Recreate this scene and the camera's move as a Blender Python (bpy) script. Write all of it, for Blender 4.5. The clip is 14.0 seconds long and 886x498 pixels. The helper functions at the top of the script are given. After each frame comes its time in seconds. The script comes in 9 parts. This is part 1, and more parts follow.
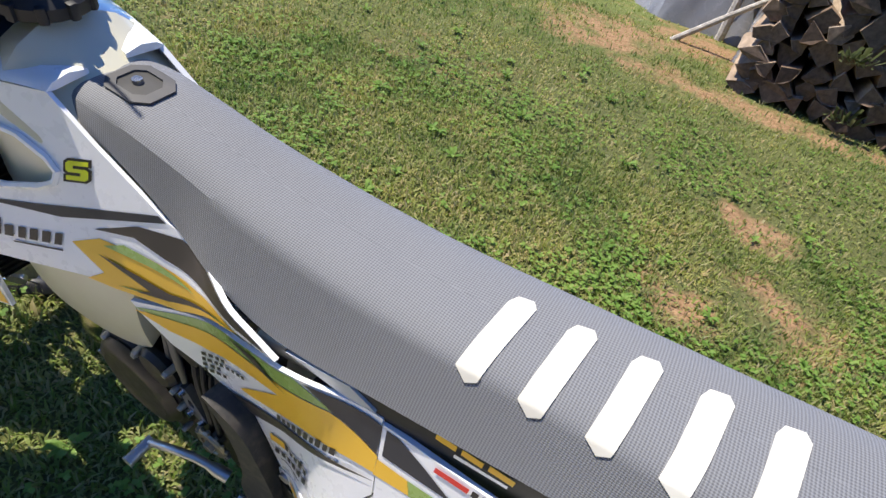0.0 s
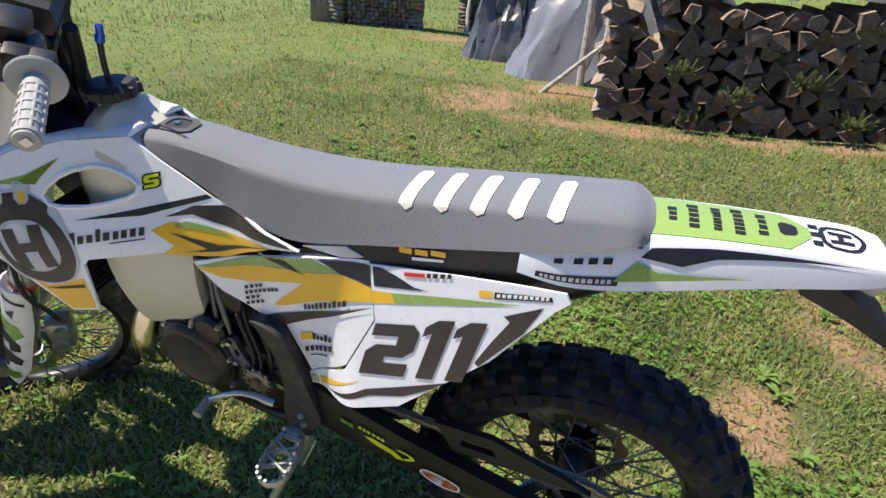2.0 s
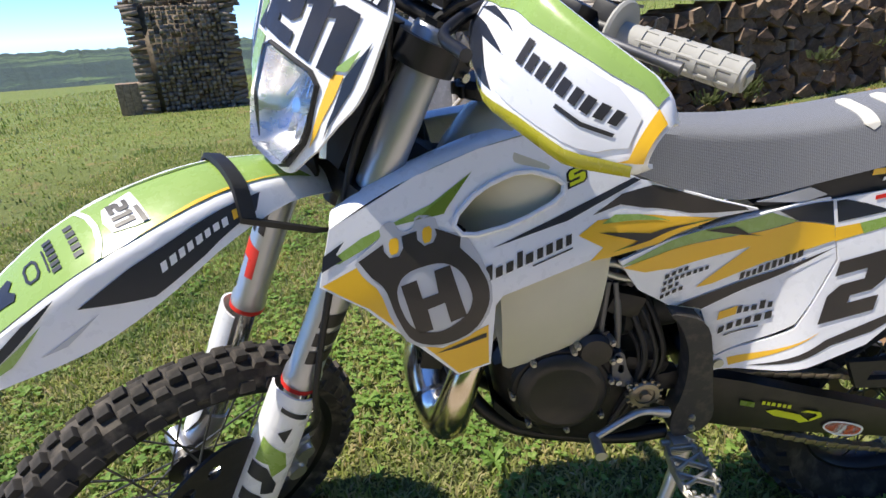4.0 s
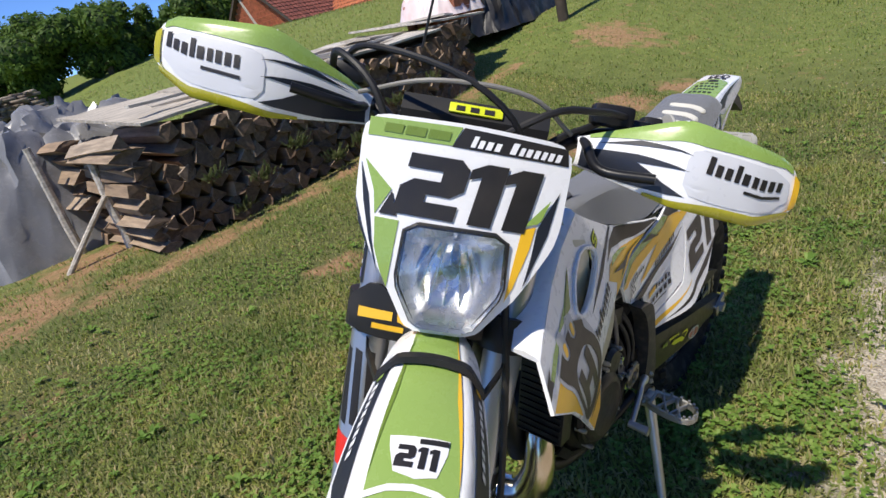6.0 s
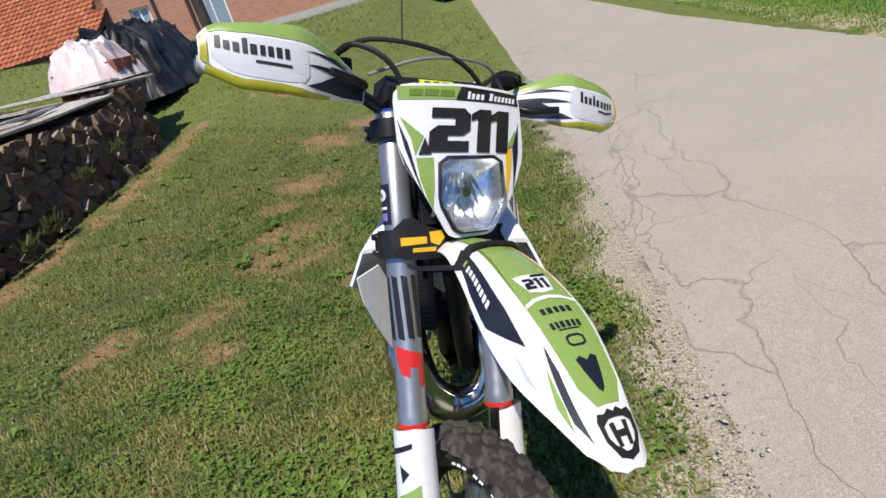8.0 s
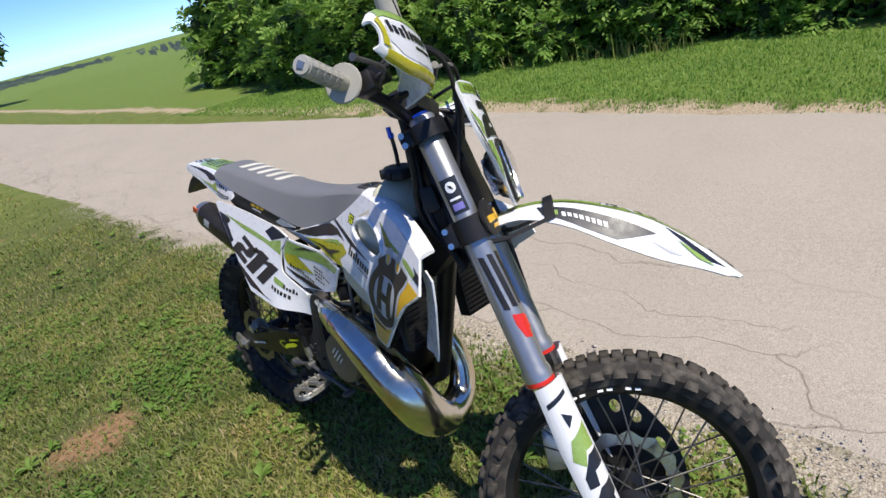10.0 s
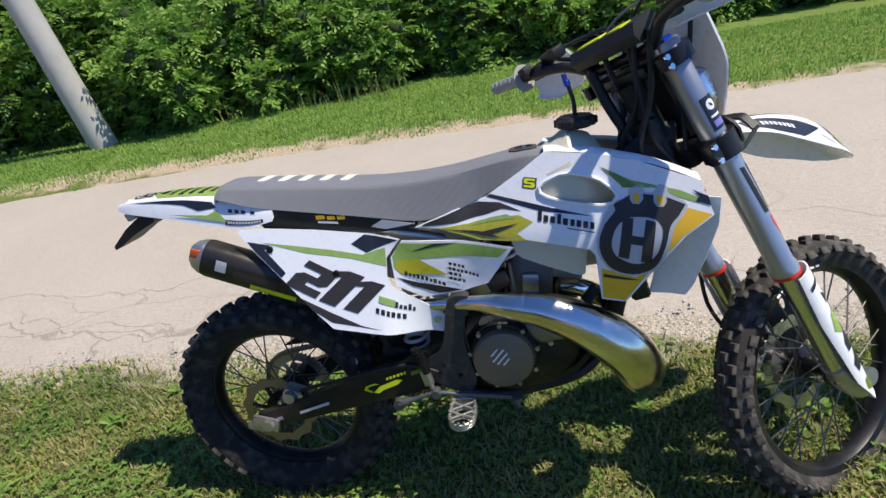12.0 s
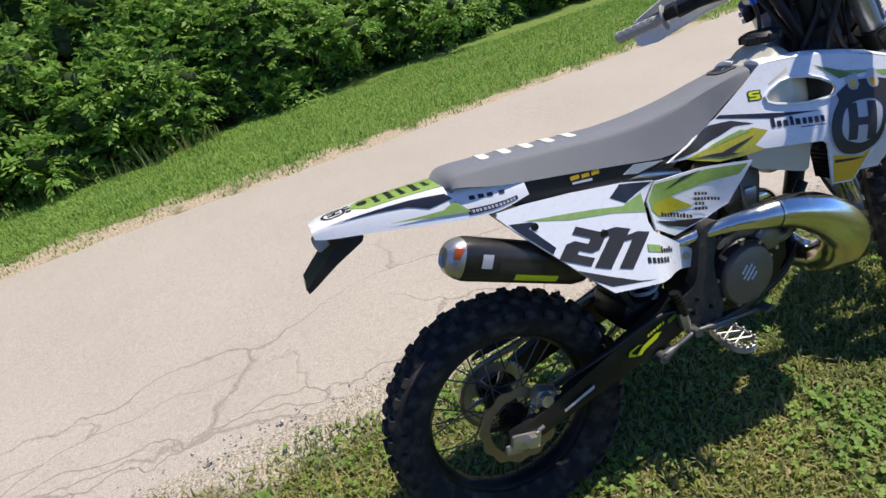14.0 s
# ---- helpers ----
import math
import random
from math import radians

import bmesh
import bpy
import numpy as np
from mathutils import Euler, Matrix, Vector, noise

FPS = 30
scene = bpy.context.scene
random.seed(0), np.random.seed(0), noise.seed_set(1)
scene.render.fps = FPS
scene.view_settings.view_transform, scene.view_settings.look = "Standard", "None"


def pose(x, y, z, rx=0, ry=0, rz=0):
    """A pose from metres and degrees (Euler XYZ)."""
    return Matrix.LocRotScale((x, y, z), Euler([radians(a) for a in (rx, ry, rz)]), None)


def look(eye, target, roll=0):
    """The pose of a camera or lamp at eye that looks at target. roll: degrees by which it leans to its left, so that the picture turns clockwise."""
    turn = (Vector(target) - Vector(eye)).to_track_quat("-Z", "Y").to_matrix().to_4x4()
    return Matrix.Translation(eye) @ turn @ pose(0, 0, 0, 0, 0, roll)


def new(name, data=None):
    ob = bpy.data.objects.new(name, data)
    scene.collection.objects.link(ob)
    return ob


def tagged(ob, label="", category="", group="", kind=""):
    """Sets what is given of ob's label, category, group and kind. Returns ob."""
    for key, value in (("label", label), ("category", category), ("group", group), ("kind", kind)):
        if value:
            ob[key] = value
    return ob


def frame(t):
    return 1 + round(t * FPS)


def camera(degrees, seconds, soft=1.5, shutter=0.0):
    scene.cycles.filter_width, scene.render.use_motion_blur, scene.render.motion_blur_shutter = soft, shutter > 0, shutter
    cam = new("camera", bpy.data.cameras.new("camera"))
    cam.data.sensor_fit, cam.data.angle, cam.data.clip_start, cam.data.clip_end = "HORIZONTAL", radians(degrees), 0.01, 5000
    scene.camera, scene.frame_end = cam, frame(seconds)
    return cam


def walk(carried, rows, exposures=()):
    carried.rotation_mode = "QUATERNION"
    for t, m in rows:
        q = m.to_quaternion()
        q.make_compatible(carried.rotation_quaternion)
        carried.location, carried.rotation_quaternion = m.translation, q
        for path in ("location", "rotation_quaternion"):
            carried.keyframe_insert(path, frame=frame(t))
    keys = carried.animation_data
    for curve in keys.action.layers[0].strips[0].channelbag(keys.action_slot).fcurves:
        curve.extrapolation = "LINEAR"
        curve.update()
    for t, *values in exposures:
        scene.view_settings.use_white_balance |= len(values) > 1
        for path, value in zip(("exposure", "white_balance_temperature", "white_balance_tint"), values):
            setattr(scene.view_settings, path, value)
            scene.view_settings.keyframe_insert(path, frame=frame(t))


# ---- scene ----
cam = camera(76.5, 14.0)
# The parked motorcycle leans on its stand.
LEAN = pose(0, 0, 0, -8.0, 0, 0)
PATH = [
    (0, (0.295, 0.482, 1.284), (0.706, -0.689, 0.274), 17.4),
    (0.5, (0.089, 0.611, 1.304), (0.267, -0.580, 0.251), 21.0),
    (1, (-0.101, 0.698, 1.293), (0.130, -0.531, 0.295), 16.9),
    (1.5, (-0.106, 0.791, 1.301), (0.237, -0.474, 0.383), 9.0),
    (2, (0.088, 0.910, 1.277), (0.458, -0.448, 0.516), 4.5),
    (2.5, (0.299, 0.952, 1.181), (0.535, -0.497, 0.544), 3.1),
    (3, (0.546, 0.931, 1.074), (0.720, -0.521, 0.423), 1.5),
    (3.5, (0.815, 0.892, 1.067), (0.892, -0.572, 0.427), -0.5),
    (4, (1.032, 0.963, 1.112), (0.934, -0.514, 0.506), -3.2),
    (4.2, (1.120, 0.995, 1.155), (0.934, -0.477, 0.558), -4.5),
    (6.3, (1.702, 0.646, 1.356), (0.608, -0.337, 0.727), -14.5),
    (6.5, (1.751, 0.635, 1.382), (0.638, -0.314, 0.733), -15.0),
    (7, (1.980, 0.631, 1.419), (0.720, -0.166, 0.839), -15.2),
    (7.5, (2.120, 0.535, 1.427), (0.737, -0.063, 0.889), -16.1),
    (8, (2.139, 0.330, 1.369), (0.713, 0.041, 0.704), -16.2),
    (8.2, (2.152, 0.245, 1.353), (0.717, 0.095, 0.663), -16.0),
    (10.3, (1.809, -0.789, 1.462), (0.895, 0.305, 0.736), -12.7),
    (10.5, (1.708, -0.855, 1.469), (0.925, 0.330, 0.733), -11.4),
    (11, (1.408, -0.958, 1.439), (0.861, 0.333, 0.668), -9.5),
    (11.5, (1.126, -1.101, 1.443), (0.760, 0.273, 0.710), -9.0),
    (12, (0.827, -1.142, 1.421), (0.521, 0.239, 0.673), -11.5),
    (12.5, (0.510, -1.064, 1.408), (0.262, 0.317, 0.640), -14.8),
    (13, (0.280, -1.110, 1.435), (0.150, 0.300, 0.690), -16.8),
    (13.5, (-0.020, -1.168, 1.479), (0.028, 0.250, 0.739), -18.4),
    (14, (-0.286, -0.975, 1.442), (0.037, 0.383, 0.660), -15.4),
]
walk(cam, [(t, look(eye, target, roll)) for t, eye, target, roll in PATH],
     [(0.0, 0.50), (4.2, 0.44), (6.3, -0.10), (8.2, -0.16), (10.3, -0.05), (12.5, 0.14), (14.0, 0.11)])
# path end
# ---- light ----
SUN = Vector((0.47, 0.01, 0.88)).normalized()
elev = math.asin(SUN.z)
world = bpy.data.worlds.new("sky")
scene.world = world
world.use_nodes = True
wn = world.node_tree
sky = wn.nodes.new("ShaderNodeTexSky")
sky.sky_type = "NISHITA"
sky.sun_disc = False
sky.sun_elevation = elev
sky.sun_rotation = math.atan2(SUN.x, SUN.y)
sky.air_density, sky.dust_density, sky.ozone_density, sky.altitude = 0.65, 0.0, 3.5, 1800.0
tint = wn.nodes.new("ShaderNodeMix")
tint.data_type, tint.blend_type = "RGBA", "MULTIPLY"
tint.inputs[0].default_value = 1.0
tint.inputs[7].default_value = (0.70, 0.90, 1.22, 1.0)
wn.links.new(sky.outputs[0], tint.inputs[6])
wn.links.new(tint.outputs[2], wn.nodes["Background"].inputs[0])
wn.nodes["Background"].inputs[1].default_value = 0.165
sun_data = bpy.data.lights.new("sun", "SUN")
sun_data.energy, sun_data.angle, sun_data.color = 5.0, radians(0.55), (1.0, 0.93, 0.82)
sun = new("sun", sun_data)
sun.matrix_world = look(SUN * 30, (0, 0, 0))
scene.view_settings.exposure = 0.0


# ---- materials ----
class Mat:
    """A node material with a few short hands."""

    def __init__(self, name, color=(0.5, 0.5, 0.5), rough=0.5, metal=0.0):
        self.m = bpy.data.materials.new(name)
        self.m.use_nodes = True
        self.t = self.m.node_tree
        self.b = self.t.nodes["Principled BSDF"]
        self.b.inputs["Base Color"].default_value = (*color, 1)
        self.b.inputs["Roughness"].default_value = rough
        self.b.inputs["Metallic"].default_value = metal

    def node(self, kind, **values):
        n = self.t.nodes.new(kind)
        for key, value in values.items():
            n.inputs[key].default_value = value
        return n

    def link(self, a, b):
        self.t.links.new(a, b)

    def coords(self, kind="Object"):
        return self.t.nodes.new("ShaderNodeTexCoord").outputs[kind]

    def noise(self, scale, detail=4.0, rough=0.55, where=None):
        n = self.node("ShaderNodeTexNoise", Scale=scale, Detail=detail, Roughness=rough)
        self.link(where or self.coords(), n.inputs["Vector"])
        return n.outputs["Fac"]

    def ramp(self, fac, stops):
        n = self.t.nodes.new("ShaderNodeValToRGB")
        while len(n.color_ramp.elements) < len(stops):
            n.color_ramp.elements.new(0.5)
        for e, (p, c) in zip(n.color_ramp.elements, stops):
            e.position, e.color = p, (*c, 1)
        self.link(fac, n.inputs[0])
        return n.outputs[0]

    def mix(self, fac, a, b):
        n = self.t.nodes.new("ShaderNodeMix")
        n.data_type = "RGBA"
        for value, socket in ((fac, n.inputs[0]), (a, n.inputs[6]), (b, n.inputs[7])):
            if isinstance(value, bpy.types.NodeSocket):
                self.link(value, socket)
            elif isinstance(value, tuple):
                socket.default_value = (*value, 1)
            else:
                socket.default_value = value
        return n.outputs[2]

    def math(self, op, a, b=0.0):
        n = self.t.nodes.new("ShaderNodeMath")
        n.operation = op
        for value, socket in ((a, n.inputs[0]), (b, n.inputs[1])):
            if isinstance(value, bpy.types.NodeSocket):
                self.link(value, socket)
            else:
                socket.default_value = value
        return n.outputs[0]

    def color(self, out):
        self.link(out, self.b.inputs["Base Color"])
        return self

    def rough(self, out):
        self.link(out, self.b.inputs["Roughness"])
        return self

    def bump(self, height, strength=0.3, distance=0.01):
        n = self.node("ShaderNodeBump", Strength=strength, Distance=distance)
        self.link(height, n.inputs["Height"])
        self.link(n.outputs[0], self.b.inputs["Normal"])
        return self

    def random(self):
        return self.t.nodes.new("ShaderNodeObjectInfo").outputs["Random"]

    def island(self):
        return self.t.nodes.new("ShaderNodeNewGeometry").outputs["Random Per Island"]


def worn(name, color, rough=0.35, metal=0.0, dirt=(0.25, 0.2, 0.14), amount=0.25, scale=9.0, coat=0.0):
    """A plain surface with faint dust, fine scratches and uneven gloss."""
    s = Mat(name, color, rough, metal)
    dust = s.ramp(s.noise(scale, 6), [(0.48, (0, 0, 0)), (0.8, (amount, amount, amount))])
    s.color(s.mix(dust, color, dirt))
    s.rough(s.math("ADD", s.math("MULTIPLY", s.noise(scale * 6, 4), 0.22), max(0.02, rough - 0.1)))
    s.b.inputs["Coat Weight"].default_value = coat
    s.bump(s.noise(scale * 30, 3), 0.04, 0.002)
    return s.m


white = worn("white_plastic", (0.90, 0.90, 0.91), 0.28, amount=0.05, coat=0.25)
pale_decal = worn("pale_grey_decal", (0.70, 0.71, 0.74), 0.30, amount=0.05, coat=0.2)
grey_white = worn("grey_decal", (0.55, 0.56, 0.58), 0.32, amount=0.08)
yellow = worn("yellow_decal", (0.92, 0.53, 0.03), 0.34, amount=0.08, coat=0.1)
lime = worn("lime_decal", (0.29, 0.43, 0.10), 0.26, amount=0.08, coat=0.25)
olive_yellow = worn("olive_yellow_decal", (0.46, 0.42, 0.025), 0.26, amount=0.08, coat=0.25)
dark_lime = worn("olive_decal", (0.16, 0.24, 0.03), 0.28, amount=0.08, coat=0.2)
ink = worn("black_decal", (0.018, 0.016, 0.016), 0.42, amount=0.10)
navy = worn("navy_decal", (0.014, 0.018, 0.030), 0.40, amount=0.10)
brown_ink = worn("brown_black_decal", (0.036, 0.030, 0.027), 0.42, amount=0.10)
neon = worn("neon_yellow_decal", (0.72, 0.78, 0.02), 0.35, amount=0.05)
red = worn("red_decal", (0.70, 0.03, 0.02), 0.3, amount=0.06)
orange_red = worn("orange_decal", (0.75, 0.13, 0.04), 0.35, amount=0.06)
black_plastic = worn("black_plastic", (0.009, 0.009, 0.010), 0.55, amount=0.09)
black_metal = worn("black_metal", (0.012, 0.012, 0.013), 0.38, 0.3, amount=0.14)
engine_black = worn("engine_black", (0.016, 0.015, 0.015), 0.45, 0.4, dirt=(0.22, 0.17, 0.12), amount=0.22, scale=14)
alloy = worn("cast_alloy", (0.52, 0.52, 0.52), 0.36, 0.9, dirt=(0.30, 0.25, 0.18), amount=0.3, scale=16)
steel = worn("polished_steel", (0.68, 0.67, 0.65), 0.2, 1.0, dirt=(0.4, 0.34, 0.26), amount=0.15, scale=20)
fork_grey = worn("anodised_fork", (0.44, 0.45, 0.46), 0.33, 0.75, amount=0.1, scale=8)
rubber = worn("tyre_rubber", (0.014, 0.013, 0.013), 0.85, dirt=(0.16, 0.14, 0.112), amount=0.55, scale=26)
dusty_rubber = worn("dusty_tyre_rubber", (0.030, 0.027, 0.024), 0.9, dirt=(0.24, 0.205, 0.165), amount=0.75, scale=22)
grip_rubber = worn("grey_grip_rubber", (0.42, 0.41, 0.37), 0.7, amount=0.3)
tank_plastic = worn("translucent_cream_tank", (0.62, 0.59, 0.45), 0.34, amount=0.12, coat=0.15)
blue_metal = worn("blue_anodised", (0.02, 0.09, 0.55), 0.3, 0.8)
chain_metal = worn("chain_metal", (0.33, 0.29, 0.22), 0.42, 0.9, amount=0.4, scale=30)
lens_red = worn("dull_red_lens", (0.20, 0.07, 0.05), 0.2)
tail_lens = worn("clear_tail_lens", (0.55, 0.5, 0.48), 0.15)


def exhaust_material():
    s = Mat("heat_tinted_exhaust", (0.7, 0.68, 0.63), 0.18, 1.0)
    tint = s.ramp(s.noise(7.0, 3), [(0.40, (0.74, 0.73, 0.71)), (0.60, (0.66, 0.59, 0.46)), (0.75, (0.50, 0.40, 0.27))])
    s.color(tint)
    s.rough(s.math("ADD", s.math("MULTIPLY", s.noise(60, 5), 0.25), 0.06))
    s.bump(s.noise(40, 2), 0.05, 0.004)
    return s.m


pipe_steel = exhaust_material()


def seat_material():
    s = Mat("grey_gripper_fabric", (0.12, 0.12, 0.125), 0.75)
    where = s.coords()
    sep = s.t.nodes.new("ShaderNodeSeparateXYZ")
    s.link(where, sep.inputs[0])
    # a fine raised weave that runs over the edge of the seat
    across = s.math("SUBTRACT", s.math("ABSOLUTE", sep.outputs[1]), sep.outputs[2])
    k = 2 * math.pi / 0.0054
    one = s.math("SINE", s.math("MULTIPLY", s.math("ADD", sep.outputs[0], across), k))
    two = s.math("SINE", s.math("MULTIPLY", s.math("SUBTRACT", sep.outputs[0], across), k))
    weave = s.math("MULTIPLY", s.math("ADD", s.math("MULTIPLY", one, two), 1.0), 0.5)
    dot = s.ramp(weave, [(0.20, (0.105, 0.107, 0.114)), (0.70, (0.212, 0.217, 0.228))])
    dust = s.ramp(s.noise(5, 6), [(0.45, (0, 0, 0)), (0.85, (0.22, 0.22, 0.22))])
    s.color(s.mix(dust, dot, (0.25, 0.25, 0.245)))
    s.b.inputs["Sheen Weight"].default_value = 0.25
    s.bump(weave, 0.35, 0.0008)
    return s.m


seat_fabric = seat_material()


def glass_material():
    s = Mat("clear_lens", (0.95, 0.97, 0.98), 0.03)
    clear = s.t.nodes.new("ShaderNodeBsdfTransparent")
    gloss = s.t.nodes.new("ShaderNodeBsdfGlossy")
    gloss.inputs["Roughness"].default_value = 0.03
    mx = s.t.nodes.new("ShaderNodeMixShader")
    mx.inputs[0].default_value = 0.07
    s.link(clear.outputs[0], mx.inputs[1])
    s.link(gloss.outputs[0], mx.inputs[2])
    s.link(mx.outputs[0], s.t.nodes["Material Output"].inputs[0])
    return s.m


lens_glass = glass_material()
reflector = worn("mirror_reflector", (0.92, 0.93, 0.94), 0.26, 1.0, amount=0.02)
EARTH = [(-0.38, -1.58, 0.36), (0.02, -1.30, 0.24), (-1.02, -1.47, 0.40), (-1.42, -1.43, 0.38), (-1.95, -1.62, 0.36), (-2.40, -1.62, 0.46), (-3.70, -1.68, 0.52), (-4.40, -1.47, 0.42), (-0.56, -0.66, 0.30),
         (-0.95, -1.14, 0.32), (-0.2, -2.1, 0.26), (1.1, -3.9, 0.7), (0.45, -4.4, 0.8), (2.6, -8.2, 1.1), (-6.0, -2.8, 0.9)]


def ground_material():
    s = Mat("lawn_soil", (0.1, 0.14, 0.03), 0.95)
    p = s.coords()
    big, mid, fine = s.noise(0.45, 3, where=p), s.noise(4.5, 5, where=p), s.noise(110, 6, 0.7, where=p)
    green = s.ramp(fine, [(0.30, (0.045, 0.052, 0.014)), (0.52, (0.105, 0.112, 0.032)), (0.75, (0.21, 0.18, 0.08))])
    meadow = s.ramp(s.math("ADD", s.math("MULTIPLY", mid, 0.5), s.math("MULTIPLY", fine, 0.5)), [(0.32, (0.07, 0.11, 0.016)), (0.5, (0.15, 0.20, 0.032)), (0.68, (0.25, 0.29, 0.075))])
    meadow = s.mix(s.math("MULTIPLY", big, 0.5), meadow, (0.19, 0.21, 0.05))
    soil = s.ramp(s.noise(30, 6, where=p), [(0.3, (0.26, 0.135, 0.065)), (0.7, (0.48, 0.285, 0.155))])
    sep = s.t.nodes.new("ShaderNodeSeparateXYZ")
    s.link(p, sep.inputs[0])
    # open meadow away from the thick mown turf
    away = s.t.nodes.new("ShaderNodeVectorMath")
    away.operation = "LENGTH"
    s.link(p, away.inputs[0])
    green = s.mix(s.ramp(s.math("DIVIDE", away.outputs["Value"], 20.0), [(0.14, (0.15, 0.15, 0.15)), (0.32, (1, 1, 1))]), green, meadow)
    worn_mask = None
    for x, y, r in EARTH:
        dx = s.math("SUBTRACT", sep.outputs[0], x)
        dy = s.math("SUBTRACT", sep.outputs[1], y)
        d = s.math("SQRT", s.math("ADD", s.math("MULTIPLY", dx, dx), s.math("MULTIPLY", dy, dy)))
        m = s.math("SUBTRACT", 1.0, s.math("DIVIDE", d, r))
        worn_mask = m if worn_mask is None else s.math("MAXIMUM", worn_mask, m)
    # trodden strip in front of the wood pile and along the road
    strip = s.math("SUBTRACT", 0.75, s.math("MULTIPLY", s.math("ABSOLUTE", s.math("ADD", sep.outputs[1], 3.50)), 2.6))
    inx = s.math("MULTIPLY", s.math("GREATER_THAN", sep.outputs[0], -4.6), s.math("LESS_THAN", sep.outputs[0], 0.9))
    worn_mask = s.math("MAXIMUM", worn_mask, s.math("MULTIPLY", strip, inx))
    mask = s.math("ADD", worn_mask, s.math("MULTIPLY", s.math("SUBTRACT", s.noise(5, 6, where=p), 0.5), 2.6))
    mask = s.ramp(mask, [(0.22, (0, 0, 0)), (0.75, (0.85, 0.85, 0.85))])
    # lusher beyond the lane
    lush = s.ramp(fine, [(0.3, (0.09, 0.15, 0.02)), (0.7, (0.22, 0.32, 0.05))])
    green = s.mix(s.ramp(s.math("DIVIDE", sep.outputs[1], 10.0), [(0.36, (0, 0, 0)), (0.40, (1, 1, 1))]), green, lush)
    ground = s.mix(mask, green, soil)
    gravel = s.ramp(s.noise(140, 4, where=p), [(0.34, (0.30, 0.245, 0.18)), (0.5, (0.54, 0.46, 0.36)), (0.66, (0.74, 0.66, 0.54))])
    side = s.math("SUBTRACT", 1.0, s.math("MULTIPLY", s.math("ABSOLUTE", s.math("SUBTRACT", sep.outputs[1], 0.66)), 3.0))
    side = s.math("ADD", side, s.math("MULTIPLY", s.math("SUBTRACT", s.noise(6, 5, where=p), 0.5), 2.0))
    ground = s.mix(s.ramp(side, [(0.3, (0, 0, 0)), (0.7, (0.9, 0.9, 0.9))]), ground, gravel)
    # sandy strip along the far side of the lane
    sand = s.ramp(s.noise(60, 5, where=p), [(0.3, (0.42, 0.31, 0.20)), (0.7, (0.66, 0.53, 0.38))])
    strip2 = s.math("SUBTRACT", 0.9, s.math("MULTIPLY", s.math("ABSOLUTE", s.math("SUBTRACT", sep.outputs[1], 3.62)), 2.8))
    strip2 = s.math("ADD", strip2, s.math("MULTIPLY", s.math("SUBTRACT", s.noise(4, 6, where=p), 0.5), 2.4))
    ground = s.mix(s.ramp(strip2, [(0.25, (0, 0, 0)), (0.65, (0.9, 0.9, 0.9))]), ground, sand)
    s.color(ground)
    s.bump(s.noise(45, 6, where=p), 0.9, 0.03)
    return s.m


